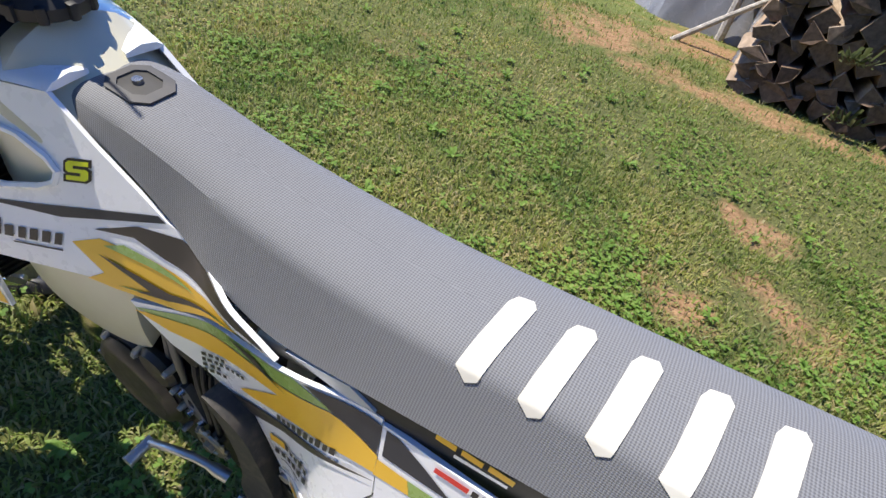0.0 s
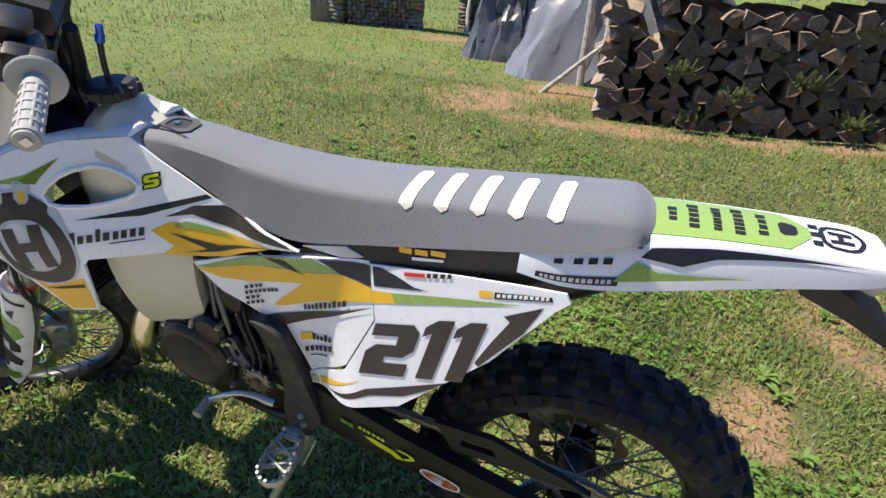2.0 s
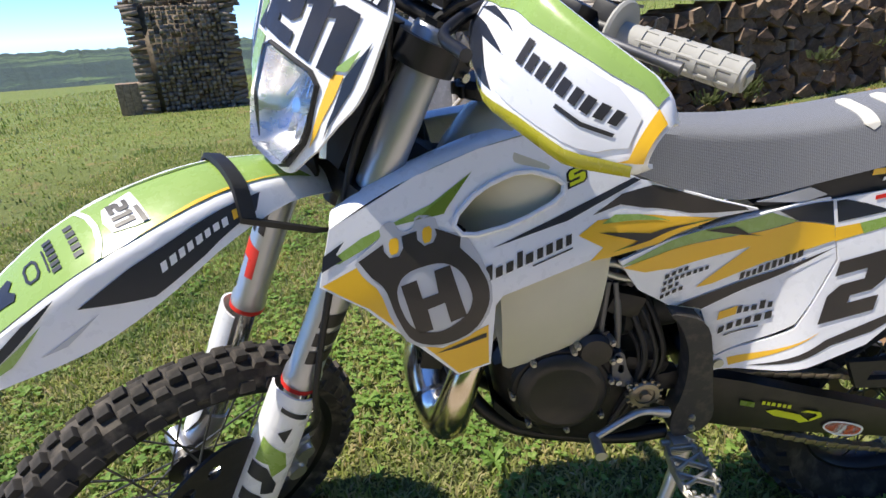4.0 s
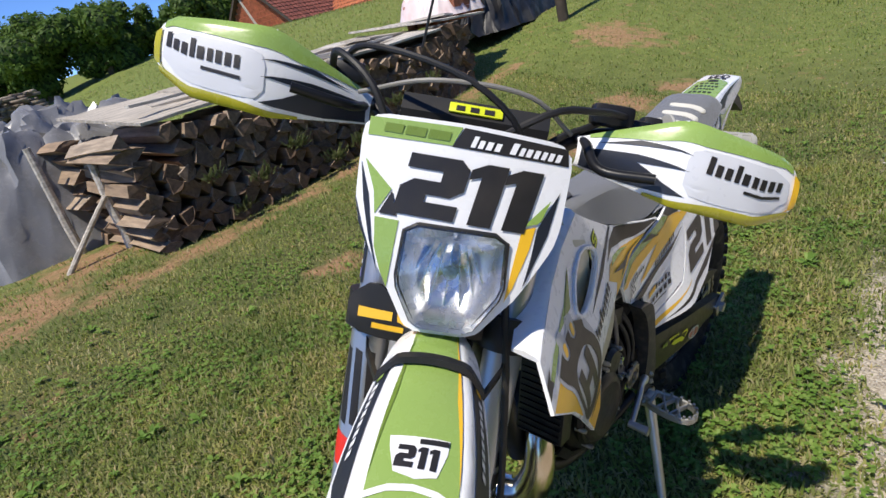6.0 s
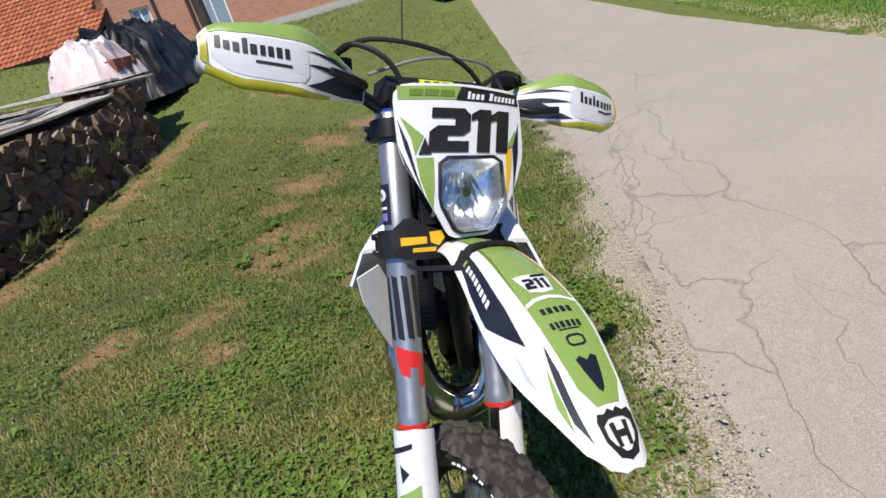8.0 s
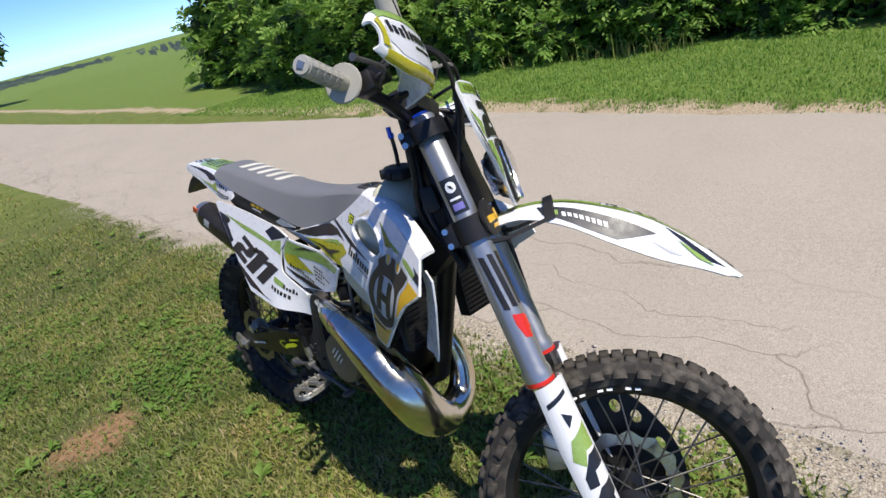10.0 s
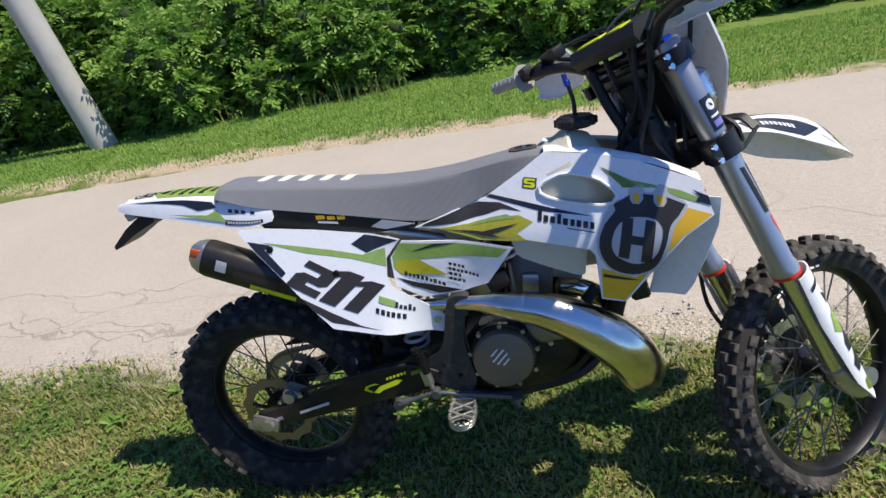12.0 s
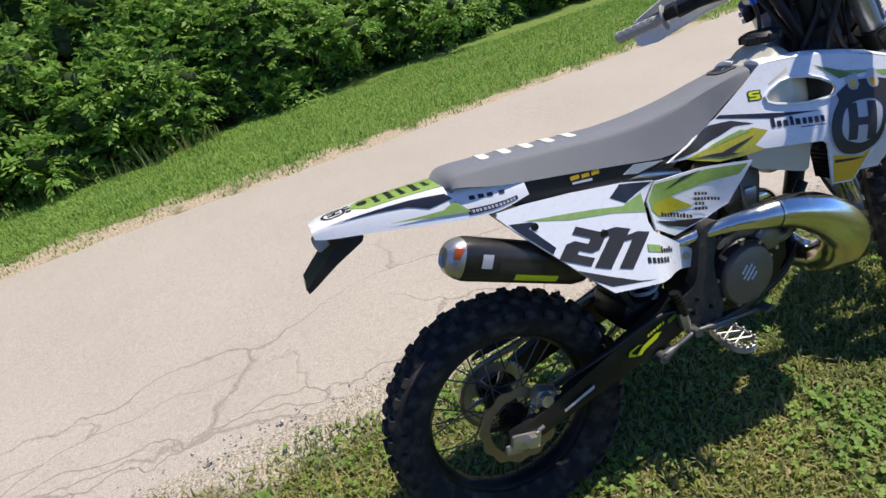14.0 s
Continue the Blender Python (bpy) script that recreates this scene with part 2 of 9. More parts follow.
def road_material():
    s = Mat("old_asphalt", (0.4, 0.36, 0.3), 0.9)
    p = s.coords()
    base = s.ramp(s.noise(1.3, 5, where=p), [(0.3, (0.375, 0.315, 0.25)), (0.7, (0.505, 0.43, 0.345))])
    grain = s.ramp(s.noise(230, 3, 0.8, where=p), [(0.36, (0.13, 0.118, 0.10)), (0.48, (0.42, 0.37, 0.305)), (0.56, (0.52, 0.46, 0.385)), (0.66, (0.86, 0.79, 0.68))])
    col = s.mix(0.60, base, grain)
    stones = s.ramp(s.noise(48, 5, 0.75, where=p), [(0.36, (0.30, 0.26, 0.215)), (0.48, (0.44, 0.385, 0.32)), (0.66, (0.58, 0.52, 0.44))])
    col = s.mix(0.25, col, stones)
    warp = s.node("ShaderNodeTexNoise", Scale=1.8, Detail=5.0)
    s.link(p, warp.inputs["Vector"])
    shift = s.t.nodes.new("ShaderNodeVectorMath")
    shift.operation = "MULTIPLY_ADD"
    s.link(warp.outputs["Color"], shift.inputs[0])
    shift.inputs[1].default_value = (0.55, 0.55, 0.55)
    s.link(p, shift.inputs[2])
    along = s.t.nodes.new("ShaderNodeVectorMath")
    along.operation = "MULTIPLY"
    along.inputs[1].default_value = (0.38, 1.25, 1.0)
    s.link(shift.outputs[0], along.inputs[0])
    v = s.node("ShaderNodeTexVoronoi", Scale=0.85)
    v.feature = "DISTANCE_TO_EDGE"
    s.link(along.outputs[0], v.inputs["Vector"])
    v2 = s.node("ShaderNodeTexVoronoi", Scale=2.6)
    v2.feature = "DISTANCE_TO_EDGE"
    s.link(along.outputs[0], v2.inputs["Vector"])
    sep = s.t.nodes.new("ShaderNodeSeparateXYZ")
    s.link(p, sep.inputs[0])
    # cracked most towards the lawn side
    near = s.math("SUBTRACT", 1.25, s.math("MULTIPLY", s.math("SUBTRACT", sep.outputs[1], 0.6), 0.75))
    near = s.math("MULTIPLY", near, s.noise(0.8, 2, where=p))
    c1 = s.ramp(v.outputs["Distance"], [(0.0, (1, 1, 1)), (0.0075, (0, 0, 0))])
    c2 = s.ramp(v2.outputs["Distance"], [(0.0, (1, 1, 1)), (0.014, (0, 0, 0))])
    zone = s.ramp(near, [(0.34, (0, 0, 0)), (0.5, (1, 1, 1))])
    zone1 = s.ramp(near, [(0.16, (0, 0, 0)), (0.32, (1, 1, 1))])
    crack = s.math("MAXIMUM", s.math("MULTIPLY", c1, zone1), s.math("MULTIPLY", c2, zone))
    col = s.mix(s.math("MULTIPLY", crack, 0.42), col, (0.13, 0.105, 0.08))
    s.color(col)
    s.bump(s.math("SUBTRACT", s.math("MULTIPLY", s.noise(190, 3, where=p), 0.5), crack), 0.6, 0.006)
    return s.m


def vary(name, stops, rough=0.9, scale=20.0, bump=0.4, dist=0.006, island=False, stretch=None):
    """Colours that differ from piece to piece, with grain."""
    s = Mat(name, stops[0], rough)
    n = len(stops)
    base = s.ramp(s.island() if island else s.random(), [(i / max(1, n - 1), c) for i, c in enumerate(stops)])
    where = s.coords()
    if stretch:
        mp = s.t.nodes.new("ShaderNodeMapping")
        mp.inputs["Scale"].default_value = stretch
        s.link(where, mp.inputs["Vector"])
        where = mp.outputs[0]
    g = s.noise(scale, 6, 0.6, where=where)
    dark = s.ramp(g, [(0.3, (0.45, 0.45, 0.45)), (0.7, (1.15, 1.15, 1.15))])
    m = s.t.nodes.new("ShaderNodeMix")
    m.data_type, m.blend_type = "RGBA", "MULTIPLY"
    m.inputs[0].default_value = 1.0
    s.link(base, m.inputs[6])
    s.link(dark, m.inputs[7])
    s.color(m.outputs[2])
    s.bump(g, bump, dist)
    return s.m


def leaf_material(name, stops, patches=0.0):
    s = Mat(name, stops[0], 0.55)
    col = s.ramp(s.island(), [(i / (len(stops) - 1), c) for i, c in enumerate(stops)])
    if patches:
        # tufts and swards differ in colour
        m = s.t.nodes.new("ShaderNodeMix")
        m.data_type, m.blend_type = "RGBA", "MULTIPLY"
        m.inputs[0].default_value = 1.0
        s.link(col, m.inputs[6])
        v = s.math("ADD", s.math("MULTIPLY", s.noise(2.2, 3), 0.6), s.math("MULTIPLY", s.noise(13, 3), 0.4))
        s.link(s.ramp(v, [(0.36, (1 - 0.55 * patches, 1 - 0.35 * patches, 1 - 0.5 * patches)), (0.5, (1, 1, 1)), (0.64, (1 + 0.45 * patches, 1 + 0.22 * patches, 1 + 0.3 * patches))]), m.inputs[7])
        col = m.outputs[2]
    s.color(col)
    s.b.inputs["Specular IOR Level"].default_value = 0.22
    tr = s.t.nodes.new("ShaderNodeBsdfTranslucent")
    s.link(col, tr.inputs[0])
    mx = s.t.nodes.new("ShaderNodeMixShader")
    mx.inputs[0].default_value = 0.42
    s.link(s.b.outputs[0], mx.inputs[1])
    s.link(tr.outputs[0], mx.inputs[2])
    s.link(mx.outputs[0], s.t.nodes["Material Output"].inputs[0])
    return s.m


lawn_soil, asphalt = ground_material(), road_material()
grass_blades = leaf_material("grass_blades", [(0.155, 0.212, 0.040), (0.236, 0.308, 0.062), (0.326, 0.378, 0.108), (0.462, 0.395, 0.198), (0.205, 0.270, 0.053), (0.367, 0.385, 0.154), (0.247, 0.305, 0.075), (0.483, 0.430, 0.242)], 0.9)
clover_leaf = leaf_material("clover_leaves", [(0.14, 0.25, 0.042), (0.21, 0.345, 0.065), (0.30, 0.43, 0.11)], 0.6)
bush_leaf = leaf_material("bush_leaves", [(0.123, 0.245, 0.04), (0.209, 0.377, 0.065), (0.332, 0.510, 0.11), (0.162, 0.306, 0.055), (0.399, 0.561, 0.15)])
verge_leaf = leaf_material("lush_verge_grass", [(0.175, 0.302, 0.05), (0.244, 0.408, 0.072), (0.317, 0.488, 0.11), (0.207, 0.350, 0.06), (0.377, 0.509, 0.17)], 0.6)
weed_leaf = leaf_material("dull_weed_leaves", [(0.10, 0.13, 0.05), (0.16, 0.19, 0.08), (0.22, 0.24, 0.12)])
tree_leaf = leaf_material("tree_leaves", [(0.06, 0.115, 0.022), (0.10, 0.17, 0.03), (0.14, 0.22, 0.04)])
log_wood = vary("weathered_split_wood", [(0.30, 0.205, 0.135), (0.42, 0.31, 0.215), (0.24, 0.16, 0.105), (0.36, 0.24, 0.15), (0.46, 0.37, 0.28)], scale=26, stretch=(1, 0.12, 1))
# Weathered ends; the shade on the pile's front is painted in as well.
log_end = vary("greyed_shaded_log_ends", [(0.150, 0.095, 0.062), (0.225, 0.150, 0.100), (0.105, 0.068, 0.046), (0.190, 0.120, 0.075), (0.24, 0.175, 0.125)], scale=34)
billet_wood = vary("grey_billet_wood", [(0.17, 0.14, 0.11), (0.33, 0.27, 0.21), (0.24, 0.19, 0.14), (0.42, 0.36, 0.28)], scale=14, island=True)
board_wood = vary("silvered_boards", [(0.60, 0.55, 0.48), (0.72, 0.67, 0.60), (0.50, 0.44, 0.36), (0.64, 0.58, 0.50)], scale=18, stretch=(0.2, 2, 2))
brick_red = vary("red_brick", [(0.40, 0.15, 0.085), (0.50, 0.20, 0.11), (0.34, 0.12, 0.07)], scale=9, island=True)
roof_tile = vary("clay_roof_tile", [(0.50, 0.145, 0.06), (0.60, 0.20, 0.085), (0.42, 0.11, 0.05)], scale=7, island=True)
concrete = worn("grey_concrete", (0.47, 0.45, 0.41), 0.9, dirt=(0.25, 0.23, 0.2), amount=0.4, scale=5)
plaster = worn("weathered_render", (0.38, 0.35, 0.31), 0.9, dirt=(0.2, 0.18, 0.15), amount=0.4, scale=3)
bark = vary("bark", [(0.10, 0.075, 0.05), (0.14, 0.105, 0.07)], scale=12)
tarp_plastic = worn("grey_tarpaulin", (0.11, 0.11, 0.115), 0.28, dirt=(0.30, 0.28, 0.26), amount=0.5, scale=3)
pale_tarp = worn("pale_grey_plastic", (0.24, 0.24, 0.25), 0.25, dirt=(0.42, 0.40, 0.37), amount=0.5, scale=3)
black_tarp = worn("black_sheeting", (0.018, 0.018, 0.020), 0.5, dirt=(0.3, 0.28, 0.25), amount=0.3, scale=4)
wrap_plastic = worn("pink_and_clear_wrap", (0.80, 0.72, 0.70), 0.2, dirt=(0.70, 0.30, 0.24), amount=0.6, scale=2.2)
pebble_stone = vary("road_gravel", [(0.54, 0.47, 0.39), (0.70, 0.63, 0.54), (0.60, 0.53, 0.45), (0.80, 0.75, 0.67)], scale=30, island=True, bump=0.02, dist=0.0005)
window_glass = worn("dusty_window", (0.30, 0.36, 0.42), 0.1, amount=0.2)
dark_wood = worn("dark_brown_timber", (0.06, 0.045, 0.035), 0.8, amount=0.3)


# ---- mesh tools ----
def link_mesh(name, me, material, parent=None, label="", smooth=True):
    ob = new(name, me)
    if material is not None:
        me.materials.append(material)
    if smooth:
        me.polygons.foreach_set("use_smooth", [True] * len(me.polygons))
        me.set_sharp_from_angle(angle=radians(38))
    if parent is not None:
        ob.parent = parent
    if label:
        ob["label"] = label
    return ob


def part(name, bm, material, parent=None, label="", smooth=True):
    """Links a bmesh as one mesh object under a thing or a part."""
    bmesh.ops.remove_doubles(bm, verts=bm.verts, dist=1e-5)
    bmesh.ops.recalc_face_normals(bm, faces=bm.faces)
    me = bpy.data.meshes.new(name)
    bm.to_mesh(me)
    bm.free()
    return link_mesh(name, me, material, parent, label, smooth)


def array_mesh(name, verts, faces):
    """A mesh from numpy arrays of points and of equal-sided faces."""
    me = bpy.data.meshes.new(name)
    k = faces.shape[1]
    me.vertices.add(len(verts))
    me.vertices.foreach_set("co", np.asarray(verts, np.float32).ravel())
    me.loops.add(faces.size)
    me.loops.foreach_set("vertex_index", np.asarray(faces, np.int32).ravel())
    me.polygons.add(len(faces))
    me.polygons.foreach_set("loop_start", np.arange(0, faces.size, k, dtype=np.int32))
    me.update(calc_edges=True)
    return me


def box(bm, size, m=None, bevel=0.0):
    made = bmesh.ops.create_cube(bm, size=1.0)["verts"]
    bmesh.ops.scale(bm, vec=size, verts=made)
    if bevel:
        edges = list({e for v in made for e in v.link_edges})
        made = bmesh.ops.bevel(bm, geom=edges, offset=bevel, segments=2, profile=0.6, affect="EDGES")["verts"]
    if m is not None:
        bmesh.ops.transform(bm, matrix=m, verts=list(made))
    return bm


def tube(bm, pts, radii, seg=12, caps=True):
    """A round tube swept along points, with one radius or one for each point."""
    pts = [Vector(p) for p in pts]
    radii = [float(radii)] * len(pts) if isinstance(radii, (int, float)) else [float(r) for r in radii]
    rings, a = [], None
    for i, p in enumerate(pts):
        d = (pts[min(i + 1, len(pts) - 1)] - pts[max(i - 1, 0)]).normalized()
        if a is None:
            a = d.orthogonal().normalized()
        a = (a - d * a.dot(d)).normalized()
        b = d.cross(a)
        rings.append([bm.verts.new(p + radii[i] * (math.cos(2 * math.pi * k / seg) * a + math.sin(2 * math.pi * k / seg) * b)) for k in range(seg)])
    for r, q in zip(rings, rings[1:]):
        for k in range(seg):
            bm.faces.new((r[k], r[(k + 1) % seg], q[(k + 1) % seg], q[k]))
    if caps:
        bm.faces.new(rings[0])
        bm.faces.new(rings[-1])
    return bm


def curve(keys, n):
    """n points on a smooth line through keys (Catmull-Rom), for tuples of any length."""
    k = [np.array(p, float) for p in keys]
    k = [2 * k[0] - k[1], *k, 2 * k[-1] - k[-2]]
    out = []
    for i in range(n):
        s = i / (n - 1) * (len(k) - 3)
        j = min(int(s), len(k) - 4)
        t = s - j
        p0, p1, p2, p3 = k[j:j + 4]
        out.append(0.5 * (2 * p1 + (p2 - p0) * t + (2 * p0 - 5 * p1 + 4 * p2 - p3) * t * t + (3 * p1 - p0 - 3 * p2 + p3) * t ** 3))
    return out


def smooth_of(keys):
    """A smooth function of the first column, giving the others."""
    line = np.array(curve(sorted(keys), 60))
    return lambda x: [float(np.interp(x, line[:, 0], line[:, c])) for c in range(1, line.shape[1])]


def loft(bm, rings, caps=True, closed=True):
    vs = [[bm.verts.new(Vector(p)) for p in r] for r in rings]
    n = len(vs[0])
    for r, q in zip(vs, vs[1:]):
        for k in range(n if closed else n - 1):
            bm.faces.new((r[k], r[(k + 1) % n], q[(k + 1) % n], q[k]))
    if caps and closed:
        bm.faces.new(vs[0])
        bm.faces.new(vs[-1])
    return bm


def lathe(bm, profile, m=None, seg=48):
    """Turns (radius, across) points about the local y axis; the profile closes on itself."""
    rings = []
    for k in range(seg):
        a = 2 * math.pi * k / seg
        rings.append([Vector((r * math.cos(a), y, r * math.sin(a))) for r, y in profile])
    vs = [[bm.verts.new(m @ p if m is not None else p) for p in r] for r in rings]
    n = len(profile)
    for i in range(seg):
        r, q = vs[i], vs[(i + 1) % seg]
        for k in range(n):
            bm.faces.new((r[k], r[(k + 1) % n], q[(k + 1) % n], q[k]))
    return bm


def rounded(poly, times=1, keep=0.22):
    """Cuts the corners of an outline."""
    for _ in range(times):
        out = []
        for a, b in zip(poly, poly[1:] + poly[:1]):
            out += [tuple(np.add(np.multiply(a, 1 - keep), np.multiply(b, keep))), tuple(np.add(np.multiply(a, keep), np.multiply(b, 1 - keep)))]
        poly = out
    return poly


def sheet(bm, poly, where, off=0.0, thick=0.0, fine=0.03, holes=()):
    """Lays a flat outline onto the surface where(a, b), lifted by off along its normal, with a thickness inwards."""
    flat = bmesh.new()
    for loop in (poly, *holes):
        vs = [flat.verts.new((a, b, 0)) for a, b in loop]
        for i in range(len(vs)):
            flat.edges.new((vs[i], vs[(i + 1) % len(vs)]))
    bmesh.ops.triangle_fill(flat, edges=flat.edges[:], use_beauty=True)
    for _ in range(6):
        long = [e for e in flat.edges if e.calc_length() > fine]
        if not long:
            break
        bmesh.ops.subdivide_edges(flat, edges=long, cuts=1)
        bmesh.ops.triangulate(flat, faces=flat.faces[:])
    h = 1e-3
    up, down = {}, {}
    for v in flat.verts:
        a, b = v.co.x, v.co.y
        p = Vector(where(a, b))
        n = (Vector(where(a + h, b)) - Vector(where(a - h, b))).cross(Vector(where(a, b + h)) - Vector(where(a, b - h))).normalized()
        up[v] = bm.verts.new(p + n * off)
        if thick:
            down[v] = bm.verts.new(p + n * (off - thick))
    for f in flat.faces:
        bm.faces.new([up[v] for v in f.verts])
        if thick:
            bm.faces.new([down[v] for v in reversed(f.verts)])
    if thick:
        for e in flat.edges:
            if len(e.link_faces) == 1:
                a, b = e.verts
                bm.faces.new((up[a], up[b], down[b], down[a]))
    flat.free()
    return bm


def scatter_quads(name, centres, ax, ay, seed_bend=None):
    """One quad about each centre, spanned by the half axes ax and ay."""
    n = len(centres)
    v = np.stack([centres - ax - ay, centres + ax - ay, centres + ax + ay, centres - ax + ay], 1).reshape(-1, 3)
    return array_mesh(name, v, np.arange(4 * n).reshape(n, 4))


# ---- terrain ----
def road_edges(x):
    near = 0.66 - 0.060 * np.clip(-x - 1.0, 0, 70) + 0.03 * np.clip(x - 3, 0, 40)
    far = 3.58 - 0.11 * np.clip(-x - 1.8, 0, 6.2) - 0.055 * np.clip(-x - 8, 0, 60) + 0.05 * np.clip(x - 0.5, 0, 8)
    return near, far


def terrain(x, y):
    x, y = np.asarray(x, float), np.asarray(y, float)
    near, far = road_edges(x)
    # the lawn and the verge keep to the edges of the lane
    y = np.where(y < (near + far) / 2, y - (near - 0.62), y - (far - 3.47))
    s = lambda v: np.clip(v, 0, 1) ** 2 * (3 - 2 * np.clip(v, 0, 1))
    west = 0.9 * s(-x / 9.0) + 0.45 * np.clip((-x - 9) / 14, 0, 1)
    side = s((-y - 0.7) / 2.7)
    yard = 0.03 + 0.030 * np.clip(-y, 0, 4) - 0.055 * np.clip(-y - 4.5, 0, 400) * (1 - s(-x / 5.0)) + west * side
    yard = yard + (1.35 + 0.035 * np.clip(-y - 20, 0, 30)) * s((-x - 3) / 13) * s((-y - 5.5) / 13)
    fall = -0.065 * np.clip(y - 3.7, 0, 6) - 0.01 * np.clip(y - 9.7, 0, 60)
    road = -0.028 * s((y - 0.55) / 0.25) * (1 - s((y - 3.4) / 0.3))
    valley = -9.0 * s((np.hypot(x, y) - 45) / 120)
    wob = 0.012 * np.sin(x * 2.1 + 0.7) * np.sin(y * 2.6) + 0.02 * np.sin(x * 0.7 + y * 0.9)
    return np.where(y < 0.55, yard, 0.03 + fall) + road + valley * (1 - side * s(-x / 12)) + wob * np.where(np.abs(y - 2) < 1.6, 0.2, 1.0)


def build_ground():
    def axis(fine0, fine1, step):
        near = np.arange(fine0, fine1, step)
        far = np.geomspace(0.4, 900, 34)
        return np.r_[fine0 - far[::-1], near, fine1 - step + far]
    xs, ys = axis(-9, 5, 0.12), axis(-9, 9, 0.12)
    gx, gy = np.meshgrid(xs, ys)
    v = np.stack([gx, gy, terrain(gx, gy)], -1).reshape(-1, 3)
    w, h = len(xs), len(ys)
    i = (np.arange(h - 1)[:, None] * w + np.arange(w - 1)).ravel()
    me = array_mesh("ground", v, np.stack([i, i + 1, i + w + 1, i + w], 1))
    return tagged(link_mesh("ground", me, lawn_soil), "uneven lawn and meadow with bare brown earth patches", "ground", kind="structure")


build_ground()


def build_road():
    xs = np.r_[-np.geomspace(6, 90, 40)[::-1], np.arange(-5.9, 6, 0.08), np.geomspace(6.1, 60, 24)]
    near, far = road_edges(xs)
    wob = lambda s, a: a * np.where(np.abs(xs) < 7, 1.0, 0.25) * (np.sin(xs * 2.3 + s) + 0.6 * np.sin(xs * 6.1 + 2 * s) + 0.5 * np.sin(xs * 15.7 + s))
    near, far = near + wob(1.0, 0.028), far + wob(4.0, 0.02)
    k = 14
    f = np.linspace(0, 1, k)
    y = near[:, None] * (1 - f) + far[:, None] * f
    x = np.repeat(xs[:, None], k, 1)
    z = terrain(x, np.clip(y, near[:, None] + 0.28, far[:, None] - 0.27)) + 0.022 + 0.02 * np.sin(f * np.pi) - 0.02 * ((f == 0) | (f == 1))
    v = np.stack([x, y, z], -1).reshape(-1, 3)
    i = (np.arange(len(xs) - 1)[:, None] * k + np.arange(k - 1)).ravel()
    me = array_mesh("road", v, np.stack([i, i + k, i + k + 1, i + 1], 1))
    return tagged(link_mesh("road", me, asphalt), "narrow sun-bleached asphalt lane with long cracks", "road", kind="structure")


build_road()
rng = np.random.default_rng(7)


def blades(name, n, area, length, width, material, label, keep=None, lean=0.5):
    """Grass as one mesh: a bent blade of two faces at each random spot."""
    x0, x1, y0, y1 = area
    x, y = rng.uniform(x0, x1, n), rng.uniform(y0, y1, n)
    if keep is not None:
        ok = keep(x, y)
        x, y = x[ok], y[ok]
    n = len(x)
    a, l = rng.uniform(0, 2 * np.pi, n), length * rng.uniform(0.45, 1.25, n)
    t = rng.uniform(0.1, lean * 1.6, n)
    d = np.stack([np.cos(a), np.sin(a), np.zeros(n)], 1)
    side = np.stack([-np.sin(a), np.cos(a), np.zeros(n)], 1) * (width * rng.uniform(0.6, 1.3, n))[:, None]
    base = np.stack([x, y, terrain(x, y) - 0.006], 1)
    up = np.array([0, 0, 1.0])
    mid = base + (l * 0.55)[:, None] * (np.cos(t * 0.6)[:, None] * up + np.sin(t * 0.6)[:, None] * d)
    tip = mid + (l * 0.5)[:, None] * (np.cos(t * 1.7)[:, None] * up + np.sin(t * 1.7)[:, None] * d)
    v = np.stack([base - side, base + side, mid + side * 0.8, mid - side * 0.8, tip], 1).reshape(-1, 3)
    k = 5 * np.arange(n)[:, None]
    f = np.concatenate([k + [0, 1, 2], k + [0, 2, 3], k + [3, 2, 4]], 1).reshape(-1, 3)
    me = array_mesh(name, v, f)
    return tagged(link_mesh(name, me, material, smooth=False), label, "grass", kind="stuff")


def bare(x, y):
    m = np.zeros(len(x))
    for ex, ey, r in EARTH:
        m = np.maximum(m, 1 - np.hypot(x - ex, y - ey) / r)
    m = np.maximum(m, np.where((x > -4.6) & (x < 0.9), 0.75 - np.abs(y + 3.5) * 2.6, 0))
    wob = 0.5 * np.sin(x * 5.3 + 2 * np.sin(y * 3.1)) * np.sin(y * 6.7 + np.sin(x * 4.0))
    return m + wob * 0.55


def lawn_keep(x, y):
    near, _ = road_edges(x)
    near = near + 0.05 * np.sin(x * 3.1) + 0.05 * np.sin(x * 9.0)
    ok = (y < near - 0.02) & (rng.uniform(0, 1, len(x)) > np.clip(bare(x, y) * 1.7 - 0.25, 0, 0.80))
    edge = np.clip((near + 0.03 - y) / 0.26, 0, 1)
    ok &= rng.uniform(0, 1, len(x)) < edge ** 1.2
    return ok & ~((y < -3.72) & (y > -4.9) & (x < 0.1) & (x > -4.2))


def far_keep(x, y):
    _, far = road_edges(x)
    return y > far + 0.08 + 0.06 * np.sin(x * 4) + 0.06 * np.sin(x * 11.3 + 1) + 0.10 * rng.normal(0, 1, len(x)).clip(-0.5, 2)


